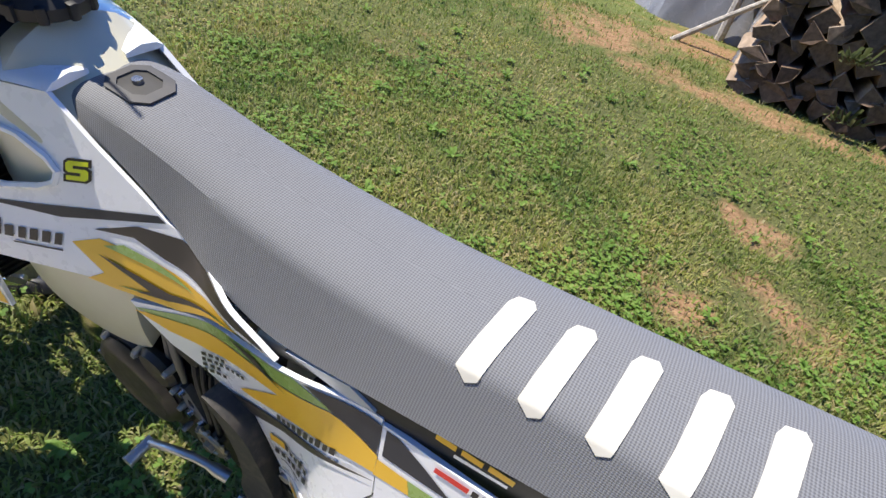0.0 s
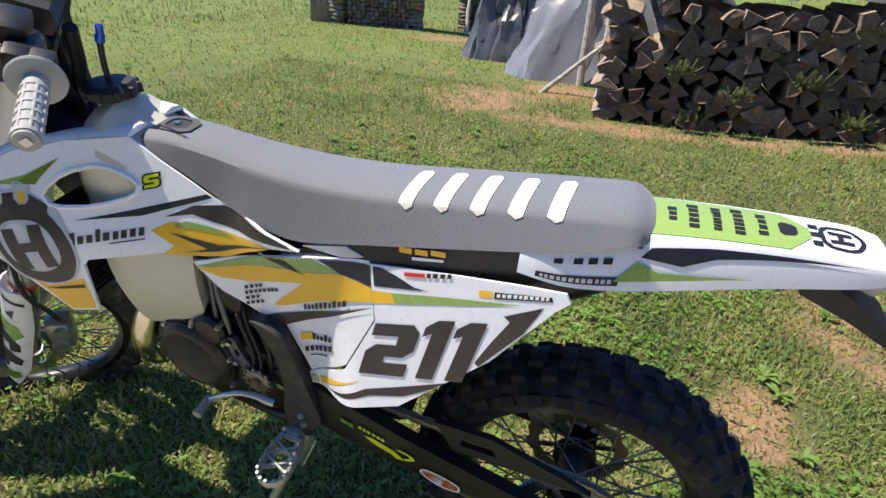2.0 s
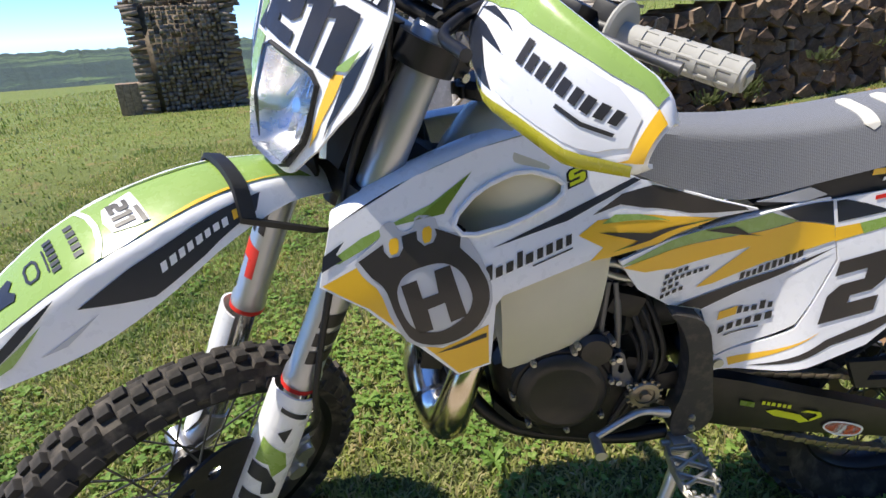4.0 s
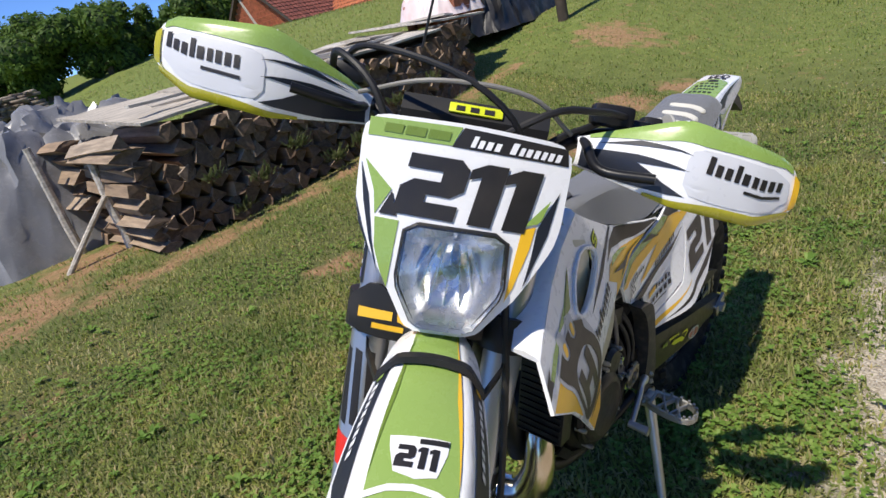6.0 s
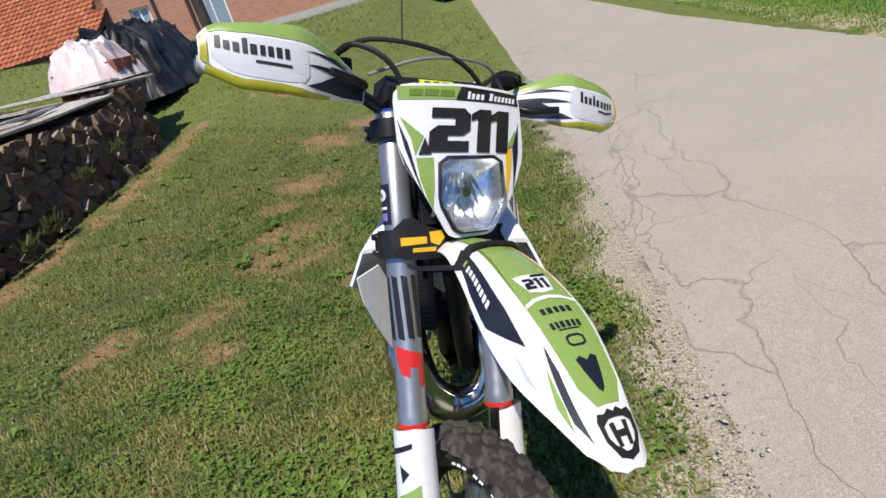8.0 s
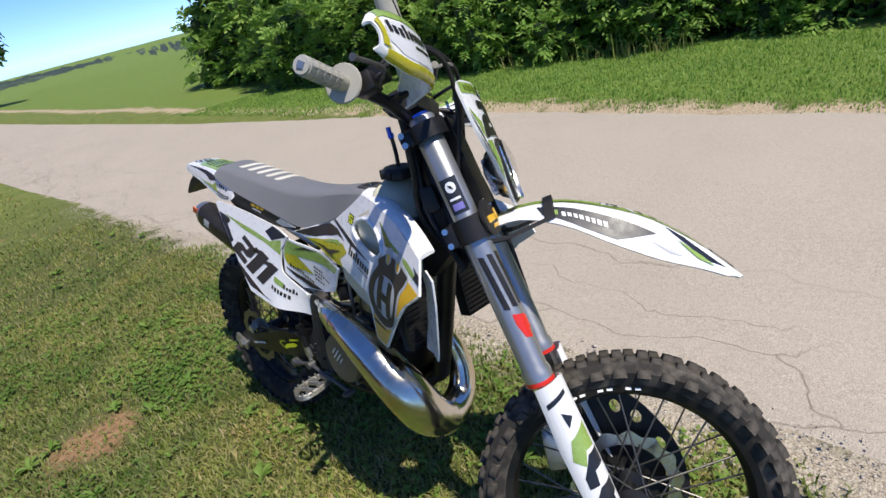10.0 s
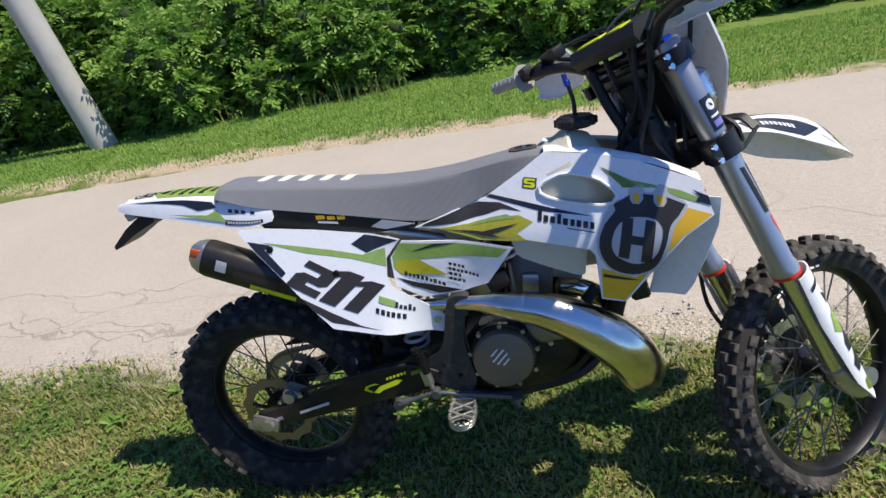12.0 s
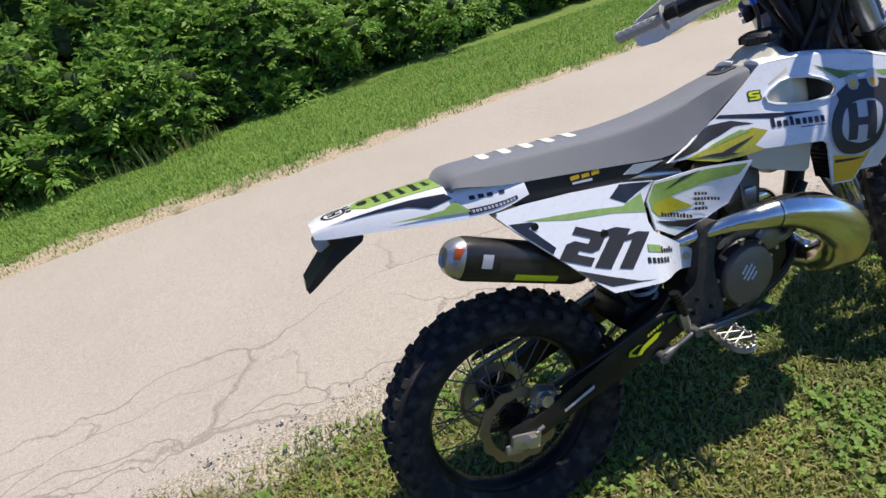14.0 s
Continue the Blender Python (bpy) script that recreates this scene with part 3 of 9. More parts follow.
in_near = lambda x, y: (x > -2.3) & (x < 2.5) & (y > -2.1)
blades("lawn_grass", 185000, (-2.3, 2.5, -2.1, 0.66), 0.040, 0.0036, grass_blades, "short mown lawn grass, sun-bleached in places", lawn_keep, 0.95)
blades("lawn_grass", 120000, (-4.2, 3.4, -4.4, 0.66), 0.041, 0.0044, grass_blades, "short mown lawn grass, sun-bleached in places", lambda x, y: lawn_keep(x, y) & ~in_near(x, y), 0.9)
blades("lawn_grass", 90000, (-12, 7, -11, 0.3), 0.036, 0.0070, grass_blades, "lawn grass farther from the motorcycle", lambda x, y: lawn_keep(x, y) & ~((x > -4.2) & (x < 3.4) & (y > -4.4)), 0.8)
blades("meadow_grass", 60000, (-27, 13, -32, 0.0), 0.085, 0.011, grass_blades, "rougher meadow grass on the rise behind the wood pile", lambda x, y: lawn_keep(x, y) & ~((x > -11) & (x < 6) & (y > -10)))
blades("verge_grass", 100000, (-9, 7, 3.3, 6.8), 0.042, 0.0055, verge_leaf, "lush green grass on the verge beyond the lane", far_keep)
blades("tall_weeds", 420, (-9, -0.8, 5.7, 6.5), 0.30, 0.005, grass_blades, "tall seeding weeds at the edge of the bushes", far_keep, 0.35)


def build_clover():
    n = 100000
    x, y = rng.uniform(-4.5, 4.0, n), rng.uniform(-3.6, 0.62, n)
    patch = np.sin(x * 3.1 + 1) * np.sin(y * 4.3 + x) + 0.35 * np.sin(x * 9) + rng.normal(0, 0.45, n) > 0.15
    patch &= rng.uniform(0, 1, n) < np.clip(1.5 - 0.42 * np.hypot(x - 0.3, (y + 0.3) * 1.2), 0.06, 1)
    ok = lawn_keep(x, y) & patch & (bare(x, y) < 0.2)
    x, y = x[ok], y[ok]
    n = len(x)
    z = terrain(x, y) + rng.uniform(0.006, 0.034, n)
    c = np.stack([x, y, z], 1)
    cs, axs, ays = [], [], []
    a0 = rng.uniform(0, 6.28, n)
    for k in range(3):
        a = a0 + k * 2.094
        r = rng.uniform(0.0035, 0.0075, n)
        d = np.stack([np.cos(a), np.sin(a), rng.uniform(-0.25, 0.35, n)], 1)
        s = np.stack([-np.sin(a), np.cos(a), rng.uniform(-0.2, 0.2, n)], 1)
        cs.append(c + d * r[:, None])
        axs.append(d * (r * 0.95)[:, None])
        ays.append(s * (r * 0.75)[:, None])
    me = scatter_quads("clover", np.concatenate(cs), np.concatenate(axs), np.concatenate(ays))
    tagged(link_mesh("clover", me, clover_leaf, smooth=False), "patches of green clover leaves in the lawn", "clover", kind="stuff")


build_clover()


def build_rosettes():
    """Broad-leaved weeds flat in the turf, most of them beside the bare earth."""
    r = np.random.default_rng(77)
    spots = [(-1.01, -1.62, 0.085), (-1.14, -1.50, 0.06), (-0.92, -1.36, 0.05), (-1.55, -1.62, 0.075), (-0.60, -0.86, 0.05)]
    while len(spots) < 150:
        x, y = r.uniform(-3.4, 2.4), r.uniform(-3.2, 0.45)
        spots.append((x, y, r.uniform(0.022, 0.05)))
    v, f = [], []
    for x, y, size in spots:
        z0 = float(terrain(np.array([x]), np.array([y]))[0])
        for k in range(int(r.integers(8, 15))):
            a, l, w = r.uniform(0, 6.28), size * r.uniform(0.7, 1.2), size * r.uniform(0.13, 0.22)
            c, s = math.cos(a), math.sin(a)
            rise = r.uniform(0.15, 0.7)
            rows = []
            for t, wt, h in ((0.0, 0.25, 0.0), (0.35, 0.9, 0.6), (0.7, 1.0, 0.9), (1.0, 0.15, 0.75)):
                for e in (-1, 0, 1):
                    rows.append((x + c * l * t - s * w * wt * e, y + s * l * t + c * w * wt * e, z0 + 0.012 + l * rise * h + 0.12 * w * abs(e)))
            b = len(v)
            v += rows
            for i in range(3):
                for j in range(2):
                    p = b + i * 3 + j
                    f.append((p, p + 1, p + 4, p + 3))
    me = array_mesh("broad_leaved_weeds", np.array(v), np.array(f))
    tagged(link_mesh("broad_leaved_weeds", me, clover_leaf, smooth=False), "flat rosettes of broad green weed leaves in the lawn", "weed", kind="stuff")


build_rosettes()


def build_gravel():
    n = 7000
    x = rng.uniform(-5, 4, n)
    near, _ = road_edges(x)
    y = near + rng.normal(-0.03, 0.10, n)
    r = rng.gamma(1.2, 0.0013, n) + 0.0018
    c = np.stack([x, y, terrain(x, np.minimum(y, 9)) + r * 0.10 + np.where(y > near, 0.02, 0.0)], 1)
    o = np.array([(1, 0, 0), (0, 1, 0), (-1, 0, 0), (0, -1, 0), (0, 0, 1), (0, 0, -1)], float)
    sc = np.stack([r * rng.uniform(0.7, 1.4, n), r * rng.uniform(0.7, 1.4, n), r * rng.uniform(0.25, 0.5, n)], 1)
    a = rng.uniform(0, 6.28, n)
    p = o[None] * sc[:, None] * rng.uniform(0.8, 1.2, (n, 6, 1))
    q = np.stack([p[..., 0] * np.cos(a)[:, None] - p[..., 1] * np.sin(a)[:, None], p[..., 0] * np.sin(a)[:, None] + p[..., 1] * np.cos(a)[:, None], p[..., 2]], -1)
    v = (c[:, None] + q).reshape(-1, 3)
    f = np.array([(0, 1, 4), (1, 2, 4), (2, 3, 4), (3, 0, 4), (1, 0, 5), (2, 1, 5), (3, 2, 5), (0, 3, 5)])
    me = array_mesh("gravel", v, (6 * np.arange(n)[:, None, None] + f).reshape(-1, 3))
    tagged(link_mesh("gravel", me, pebble_stone, smooth=False), "loose pale gravel along the broken road edge", "gravel", kind="stuff")


build_gravel()

# ---- motorcycle ----
bike = tagged(new("motorcycle"), "white enduro motorcycle with yellow and lime graphics on its side stand", "motorcycle")
bike.matrix_world = LEAN


def flank(x, z):
    """How far the body side stands out from the middle plane."""
    step = lambda v: min(1.0, max(0.0, v)) ** 2 * (3 - 2 * min(1.0, max(0.0, v)))
    d, h = x - 0.62, z - 0.80
    over = 0.0 if h < -0.04 else ((h + 0.04) ** 2 / 0.16 if h < 0.04 else h)
    waist = 0.0895 + 0.065 * d + 0.185 * math.sqrt(d * d + 0.0009)
    return waist - 0.4 * over * step((x - 0.57) / 0.10) + 0.3 * step((0.52 - x) / 0.12) * (0.77 - z)


def on_flank(side):
    """The body side as a surface with its normal outwards; side 1 is the left, -1 the right."""
    return (lambda x, z: Vector((x, flank(x, z), z))) if side > 0 else (lambda x, z: Vector((x, -flank(x, z), z)))


def side_sheet(name, poly, side, material, parent, layer=1, label="", thick=0.0, holes=(), fine=0.017):
    """A panel (with a thickness) or a decal (without) on the body side."""
    bm = bmesh.new()
    sheet(bm, poly, on_flank(side), -side * 0.0007 * layer, -side * thick, fine, holes)
    ob = part(name, bm, material, parent, label)
    return ob


TWO = [(0.02, 0), (0.96, 0), (0.96, 0.25), (0.44, 0.25), (0.44, 0.37), (0.80, 0.37), (0.98, 0.50), (0.98, 0.86), (0.82, 1), (0.05, 1), (0.05, 0.77), (0.60, 0.77), (0.60, 0.60), (0.20, 0.60), (0.02, 0.46)]
ONE = [(0.28, 0), (0.86, 0), (0.86, 1), (0.34, 1), (0.0, 0.88), (0.0, 0.72), (0.28, 0.78)]


def placed(shape, o, u, v):
    return [(o[0] + a * u[0] + b * v[0], o[1] + a * u[1] + b * v[1]) for a, b in shape]


def bars(name, o, u, v, rows, lay, material, parent):
    """Writing that is not spelled out: a run of plain bars. rows: (start, end, low, high) in the unit box o, u, v."""
    for a0, a1, b0, b1 in rows:
        lay(name, placed([(a0, b0), (a1, b0), (a1, b1), (a0, b1)], o, u, v), material, parent)


def word(n, seed, x_height=0.66):
    """Rows for bars(): short plain bars in place of the letters of a word."""
    r = random.Random(seed)
    out, a = [], 0.0
    for k in range(n):
        w = r.uniform(0.8, 1.15) / n
        out.append((a, a + w * 0.66, 0.0, 1.0 if k == 0 or r.random() < 0.15 else x_height))
        a += w
    return [(p / a, q / a, c, d) for p, q, c, d in out]


def body_side(side):
    where = "left" if side > 0 else "right"
    lay = lambda name, poly, material, parent: side_sheet(name, poly, side, material, parent, 2)
    # radiator shroud with its opening
    outline = [(1.146, 0.845), (1.128, 0.910), (1.020, 0.953), (0.930, 0.974), (0.827, 0.985), (0.777, 0.952), (0.687, 0.899),
               (0.515, 0.852), (0.744, 0.806), (0.905, 0.778), (0.916, 0.765), (0.923, 0.660), (0.973, 0.655), (1.046, 0.750), (1.093, 0.806)]
    hole = rounded([(0.974, 0.892), (0.932, 0.926), (0.868, 0.941), (0.808, 0.917), (0.812, 0.895), (0.880, 0.874), (0.955, 0.869)], 1)
    shroud = side_sheet("radiator_shroud", outline, side, white, bike, 0, "white plastic shroud with yellow, lime and black graphics", 0.006, [hole])
    # the shroud's top edge folds inwards over the tank
    bm = bmesh.new()
    rows = []
    for x, z in curve([(1.128, 0.910), (1.075, 0.934), (1.020, 0.953), (0.930, 0.974), (0.860, 0.983), (0.827, 0.985)], 16):
        p = on_flank(side)(x, z)
        rows.append([p, p + Vector((0, -side * 0.008, 0.006)), p + Vector((0, -side * 0.026, 0.010)), p + Vector((0, -side * 0.046, 0.006)), p + Vector((0, -side * 0.046, 0.001)), p + Vector((0, -side * 0.008, -0.002))])
    loft(bm, rows)
    part("shroud_fold", bm, white, shroud)
    # rim of the opening
    bm = bmesh.new()
    rim_pts = [on_flank(side)(a, b) + Vector((0, side * 0.002, 0)) for a, b in hole]
    tube(bm, rim_pts + rim_pts[:1], 0.004, 6, False)
    part("opening_rim", bm, white, shroud)
    d = lambda n, p, m, layer=1: side_sheet(n, p, side, m, shroud, layer)
    d("yellow_wedge", [(1.143, 0.846), (1.072, 0.868), (1.062, 0.84), (1.052, 0.79), (1.035, 0.745), (1.088, 0.805)], yellow)
    d("lime_flash", [(1.139, 0.870), (1.090, 0.893), (1.000, 0.917), (0.940, 0.948), (0.966, 0.926), (0.982, 0.903), (1.046, 0.900), (1.084, 0.881), (1.120, 0.868)], lime)
    d("olive_flash", [(1.020, 0.902), (0.977, 0.927), (0.943, 0.946), (0.960, 0.928), (0.984, 0.903)], dark_lime, 2)
    d("dark_tip", [(1.142, 0.862), (1.139, 0.880), (1.112, 0.893), (1.123, 0.880), (1.116, 0.872)], navy, 2)
    d("yellow_foot", [(1.022, 0.728), (0.995, 0.714), (0.927, 0.735), (0.926, 0.664), (0.972, 0.659)], yellow)
    d("foot_slash", [(1.005, 0.708), (0.93, 0.722), (0.93, 0.714), (0.975, 0.708)], brown_ink, 2)
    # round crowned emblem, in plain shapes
    d("emblem_border", rounded([(1.104, 0.868), (1.066, 0.888), (1.068, 0.902), (1.05, 0.908), (1.04, 0.89), (1.022, 0.893), (1.022, 0.908), (0.995, 0.904), (0.99, 0.884), (0.955, 0.874),
                                (0.938, 0.845), (0.922, 0.808), (0.921, 0.765), (0.945, 0.727), (0.993, 0.715), (1.04, 0.733), (1.061, 0.78), (1.073, 0.826), (1.092, 0.845)], 1), grey_white, 2)
    crown = [(1.097, 0.866), (1.064, 0.881), (1.064, 0.872), (1.057, 0.863), (1.045, 0.863), (1.039, 0.872), (1.040, 0.886), (1.020, 0.889), (1.020, 0.878), (1.011, 0.869), (0.999, 0.871), (0.994, 0.880),
             (0.996, 0.888), (0.962, 0.871), (0.964, 0.858)]
    crown += [(p[0], p[1]) for p in curve([(0.94, 0.832), (0.927, 0.802), (0.928, 0.768), (0.950, 0.733), (0.994, 0.722), (1.034, 0.740), (1.054, 0.783), (1.066, 0.825), (1.083, 0.845)], 30)]
    inner = rounded([(1.055, 0.818), (1.037, 0.760), (0.997, 0.742), (0.957, 0.762), (0.948, 0.789), (0.962, 0.827), (0.989, 0.846), (1.040, 0.842)], 2)
    side_sheet("emblem_ring", crown, side, brown_ink, shroud, 3, holes=[inner])
    if side > 0:
        mark = [(1.046, 0.826), (1.025, 0.829), (1.019, 0.803), (0.997, 0.806), (1.001, 0.836), (0.979, 0.839), (0.959, 0.762), (0.982, 0.757), (0.989, 0.790), (1.013, 0.786), (1.007, 0.752), (1.029, 0.750)]
    else:
        mark = [(1.040, 0.834), (1.021, 0.839), (1.014, 0.804), (0.992, 0.808), (0.998, 0.842), (0.977, 0.844), (0.962, 0.762), (0.983, 0.757), (0.989, 0.790), (1.011, 0.786), (1.006, 0.751), (1.026, 0.748)]
    side_sheet("emblem_mark", mark, side, brown_ink, shroud, 3)
    for cx, cz in ((1.051, 0.880), (1.007, 0.886)):
        d("emblem_gap", rounded([(cx + 0.006, cz - 0.014), (cx - 0.006, cz - 0.013), (cx - 0.007, cz + 0.006), (cx + 0.006, cz + 0.005)], 1), yellow, 3)
    # maker's word and line below it
    if side > 0:
        bars("word_bar", (0.930, 0.805), (-0.134, 0.027), (-0.001, 0.021), word(9, 3) + [(0.52, 0.98, -0.34, -0.24)], lay, ink, shroud)
    else:
        bars("word_bar", (0.800, 0.842), (0.122, -0.021), (0.003, 0.021), word(9, 3) + [(0.52, 0.98, -0.34, -0.24)], lay, ink, shroud)
    # small zigzag badge, black-edged yellow
    zig = [(0.05, 0.0), (0.86, 0.0), (1.0, 0.12), (1.0, 0.50), (0.88, 0.60), (0.34, 0.60), (0.34, 0.76), (0.98, 0.76), (0.98, 1.0), (0.16, 1.0), (0.02, 0.88), (0.02, 0.50), (0.14, 0.40), (0.66, 0.40), (0.66, 0.24), (0.05, 0.24)]
    edge = [(-0.08, -0.12), (0.92, -0.12), (1.12, 0.06), (1.12, 0.55), (0.95, 0.70), (1.10, 0.70), (1.10, 1.12), (0.08, 1.12), (-0.10, 0.94), (-0.10, 0.42), (0.05, 0.30), (-0.08, 0.30)]
    bo, bu, bv = ((0.801, 0.906), (-0.026, 0.006), (0.001, 0.020)) if side > 0 else ((0.774, 0.914), (0.026, -0.004), (0.004, 0.019))
    d("badge_edge", placed(edge, bo, bu, bv), ink, 1)
    d("badge", placed(zig, bo, bu, bv), neon, 2)
    d("dark_line", [(0.919, 0.848), (0.833, 0.868), (0.697, 0.903), (0.687, 0.898), (0.804, 0.863)], navy)
    d("dark_wedge", [(0.766, 0.863), (0.717, 0.884), (0.667, 0.888), (0.600, 0.873), (0.536, 0.857), (0.530, 0.852), (0.612, 0.847), (0.682, 0.859), (0.720, 0.870)], brown_ink)
    bolt = yellow if side > 0 else olive_yellow
    d("yellow_bolt", [(0.789, 0.840), (0.758, 0.855), (0.699, 0.853), (0.639, 0.842), (0.570, 0.841), (0.600, 0.826), (0.660, 0.803), (0.735, 0.799), (0.771, 0.800), (0.750, 0.816)], bolt)
    d("lime_bolt", [(0.752, 0.849), (0.730, 0.858), (0.690, 0.852), (0.640, 0.836), (0.700, 0.845)], lime, 2)
    d("olive_bolt", [(0.735, 0.806), (0.655, 0.820), (0.557, 0.845), (0.610, 0.829), (0.672, 0.8115)], dark_lime, 2)
    d("bolt_slash", [(0.757, 0.838), (0.706, 0.829), (0.672, 0.822), (0.600, 0.832), (0.672, 0.812), (0.710, 0.808), (0.693, 0.815)], brown_ink, 3)
    # white wing that wraps round in front of the radiator
    if side < 0:
        bm = bmesh.new()
        sheet(bm, [(1.165, 0.872), (1.162, 0.815), (1.140, 0.735), (1.118, 0.668), (1.104, 0.642), (1.034, 0.638), (1.046, 0.690), (1.080, 0.780), (1.110, 0.872)], lambda x, z: Vector((x, -0.108 - 0.62 * max(0.0, x - 1.05), z)), 0, 0.004, 0.04)
        part("radiator_wing", bm, white, bike, "white inner wing in front of the radiator")
    # front side panel and number panel, each with its own cut on the two sides
    if side > 0:
        front_cut = [(0.721, 0.788), (0.616, 0.812), (0.500, 0.846), (0.397, 0.857), (0.386, 0.800), (0.380, 0.764), (0.430, 0.660), (0.524, 0.574), (0.565, 0.672), (0.620, 0.684), (0.681, 0.728)]
        plate_cut = [(0.395, 0.853), (0.260, 0.874), (0.147, 0.890), (0.092, 0.896), (0.084, 0.884), (0.103, 0.866), (0.183, 0.761), (0.322, 0.629), (0.420, 0.585), (0.527, 0.537), (0.530, 0.566), (0.430, 0.652), (0.377, 0.764), (0.385, 0.800)]
    else:
        front_cut = [(0.474, 0.822), (0.600, 0.807), (0.737, 0.784), (0.668, 0.694), (0.600, 0.674), (0.506, 0.671), (0.446, 0.717), (0.442, 0.785)]
        plate_cut = [(0.470, 0.826), (0.390, 0.848), (0.260, 0.874), (0.147, 0.892), (0.080, 0.898), (0.075, 0.890), (0.108, 0.844), (0.177, 0.761), (0.237, 0.687), (0.283, 0.636), (0.339, 0.622), (0.474, 0.589), (0.540, 0.570), (0.553, 0.614), (0.436, 0.716), (0.428, 0.743), (0.432, 0.785)]
    front = side_sheet("front_side_panel", front_cut, side, white, bike, 0, "white plastic side panel with yellow and lime arrows", 0.005)
    plate = side_sheet("number_panel", plate_cut, side, white, bike, 1, "white side number panel with black race number", 0.006)
    f = lambda n, p, m, layer=1: side_sheet(n, p, side, m, front, layer)
    n = lambda name, p, m, layer=2: side_sheet(name, p, side, m, plate, layer)
    fbar = lambda name, p, m, q: f(name, p, m, 3)
    nbar = lambda name, p, m, q: n(name, p, m, 3)
    if side > 0:
        f("lime_band", [(0.718, 0.780), (0.655, 0.799), (0.577, 0.824), (0.494, 0.845), (0.446, 0.826), (0.579, 0.803), (0.674, 0.779)], lime)
        f("yellow_arrow", [(0.716, 0.777), (0.656, 0.786), (0.559, 0.806), (0.448, 0.825), (0.388, 0.815), (0.386, 0.793), (0.486, 0.762), (0.560, 0.723), (0.583, 0.717), (0.572, 0.730), (0.513, 0.790), (0.624, 0.757), (0.676, 0.760)], yellow, 2)
        f("navy_corner", [(0.482, 0.846), (0.394, 0.851), (0.390, 0.817), (0.444, 0.825)], navy, 2)
        f("thin_slash", [(0.587, 0.820), (0.545, 0.826), (0.522, 0.813), (0.500, 0.808), (0.540, 0.812)], ink, 3)
        f("dark_slash", [(0.608, 0.684), (0.486, 0.740), (0.381, 0.785), (0.431, 0.758), (0.497, 0.719), (0.566, 0.675)], brown_ink, 3)
        for k, w in enumerate((0.55, 1.0, 0.42, 0.55)):
            bars("small_text_bar", (0.638 + 0.001 * k, 0.739 - 0.0125 * k), (-0.072 * w, 0.026 * w), (0.0, 0.0072), word(max(3, int(8 * w)), k, 1.0), fbar, ink, front)
        bars("rider_text_bar", (0.518, 0.730), (-0.090, 0.043), (0.0, 0.013), word(10, 7, 0.8), fbar, ink, front)
        bars("sponsor_bar", (0.539, 0.649), (-0.030, 0.014), (0.0, 0.017), [(0.1, 1, 0, 1)], fbar, yellow, front)
        bars("sponsor_bar", (0.508, 0.664), (-0.048, 0.022), (0.0, 0.015), word(5, 5), fbar, ink, front)
        bars("sponsor_bar", (0.530, 0.622), (-0.073, 0.046), (0.0, 0.013), word(6, 6, 1.0), fbar, ink, front)
        bars("sponsor_bar", (0.520, 0.617), (-0.045, 0.028), (0.0, 0.003), [(0, 1, 0, 1)], fbar, ink, front)
        n("navy_top", [(0.389, 0.851), (0.375, 0.853), (0.346, 0.847), (0.315, 0.838), (0.291, 0.839), (0.384, 0.820)], navy)
        n("yellow_start", [(0.387, 0.812), (0.351, 0.818), (0.345, 0.803), (0.386, 0.791)], yellow)
        n("lime_strip", [(0.352, 0.818), (0.279, 0.835), (0.149, 0.862), (0.220, 0.839), (0.346, 0.802)], lime)
        n("dark_flash", [(0.118, 0.868), (0.172, 0.838), (0.162, 0.832), (0.186, 0.790), (0.205, 0.752), (0.198, 0.748), (0.140, 0.822)], brown_ink)
        n("low_slash", [(0.480, 0.565), (0.385, 0.637), (0.301, 0.675), (0.245, 0.702), (0.270, 0.680), (0.316, 0.650), (0.376, 0.628), (0.420, 0.600)], brown_ink)
        n("low_yellow", [(0.505, 0.572), (0.395, 0.650), (0.440, 0.612), (0.500, 0.556)], yellow)
        digits = [(TWO, (0.402, 0.662), (-0.087, 0.024), (-0.022, 0.097)), (ONE, (0.312, 0.687), (-0.050, 0.014), (-0.026, 0.108)), (ONE, (0.263, 0.701), (-0.050, 0.014), (-0.027, 0.107))]
        bars("sponsor_bar", (0.334, 0.8515), (-0.034, 0.007), (0, 0.006), [(0, 1, 0, 1)], nbar, red, plate)
        bars("sponsor_bar", (0.297, 0.859), (-0.042, 0.011), (0, 0.007), word(4, 8, 1.0), nbar, ink, plate)
        n("sponsor_box", [(0.191, 0.869), (0.110, 0.886), (0.107, 0.880), (0.190, 0.859)], ink)
        n("sponsor_box", [(0.214, 0.865), (0.194, 0.869), (0.193, 0.859), (0.213, 0.855)], yellow)
        bars("sponsor_bar", (0.187, 0.8625), (-0.076, 0.0185), (0, 0.0055), word(10, 9, 1.0), nbar, white, plate)
    else:
        f("lime_field", [(0.470, 0.817), (0.610, 0.799), (0.725, 0.780), (0.700, 0.760), (0.507, 0.773), (0.572, 0.722), (0.463, 0.741), (0.447, 0.760), (0.447, 0.788)], lime)
        f("olive_shade", [(0.455, 0.775), (0.507, 0.773), (0.572, 0.722), (0.463, 0.741), (0.450, 0.758)], olive_yellow, 2)
        f("thin_slash", [(0.491, 0.793), (0.542, 0.798), (0.610, 0.801), (0.549, 0.806)], ink, 2)
        f("dark_slash", [(0.450, 0.736), (0.503, 0.711), (0.605, 0.678), (0.545, 0.677), (0.485, 0.706)], ink, 2)
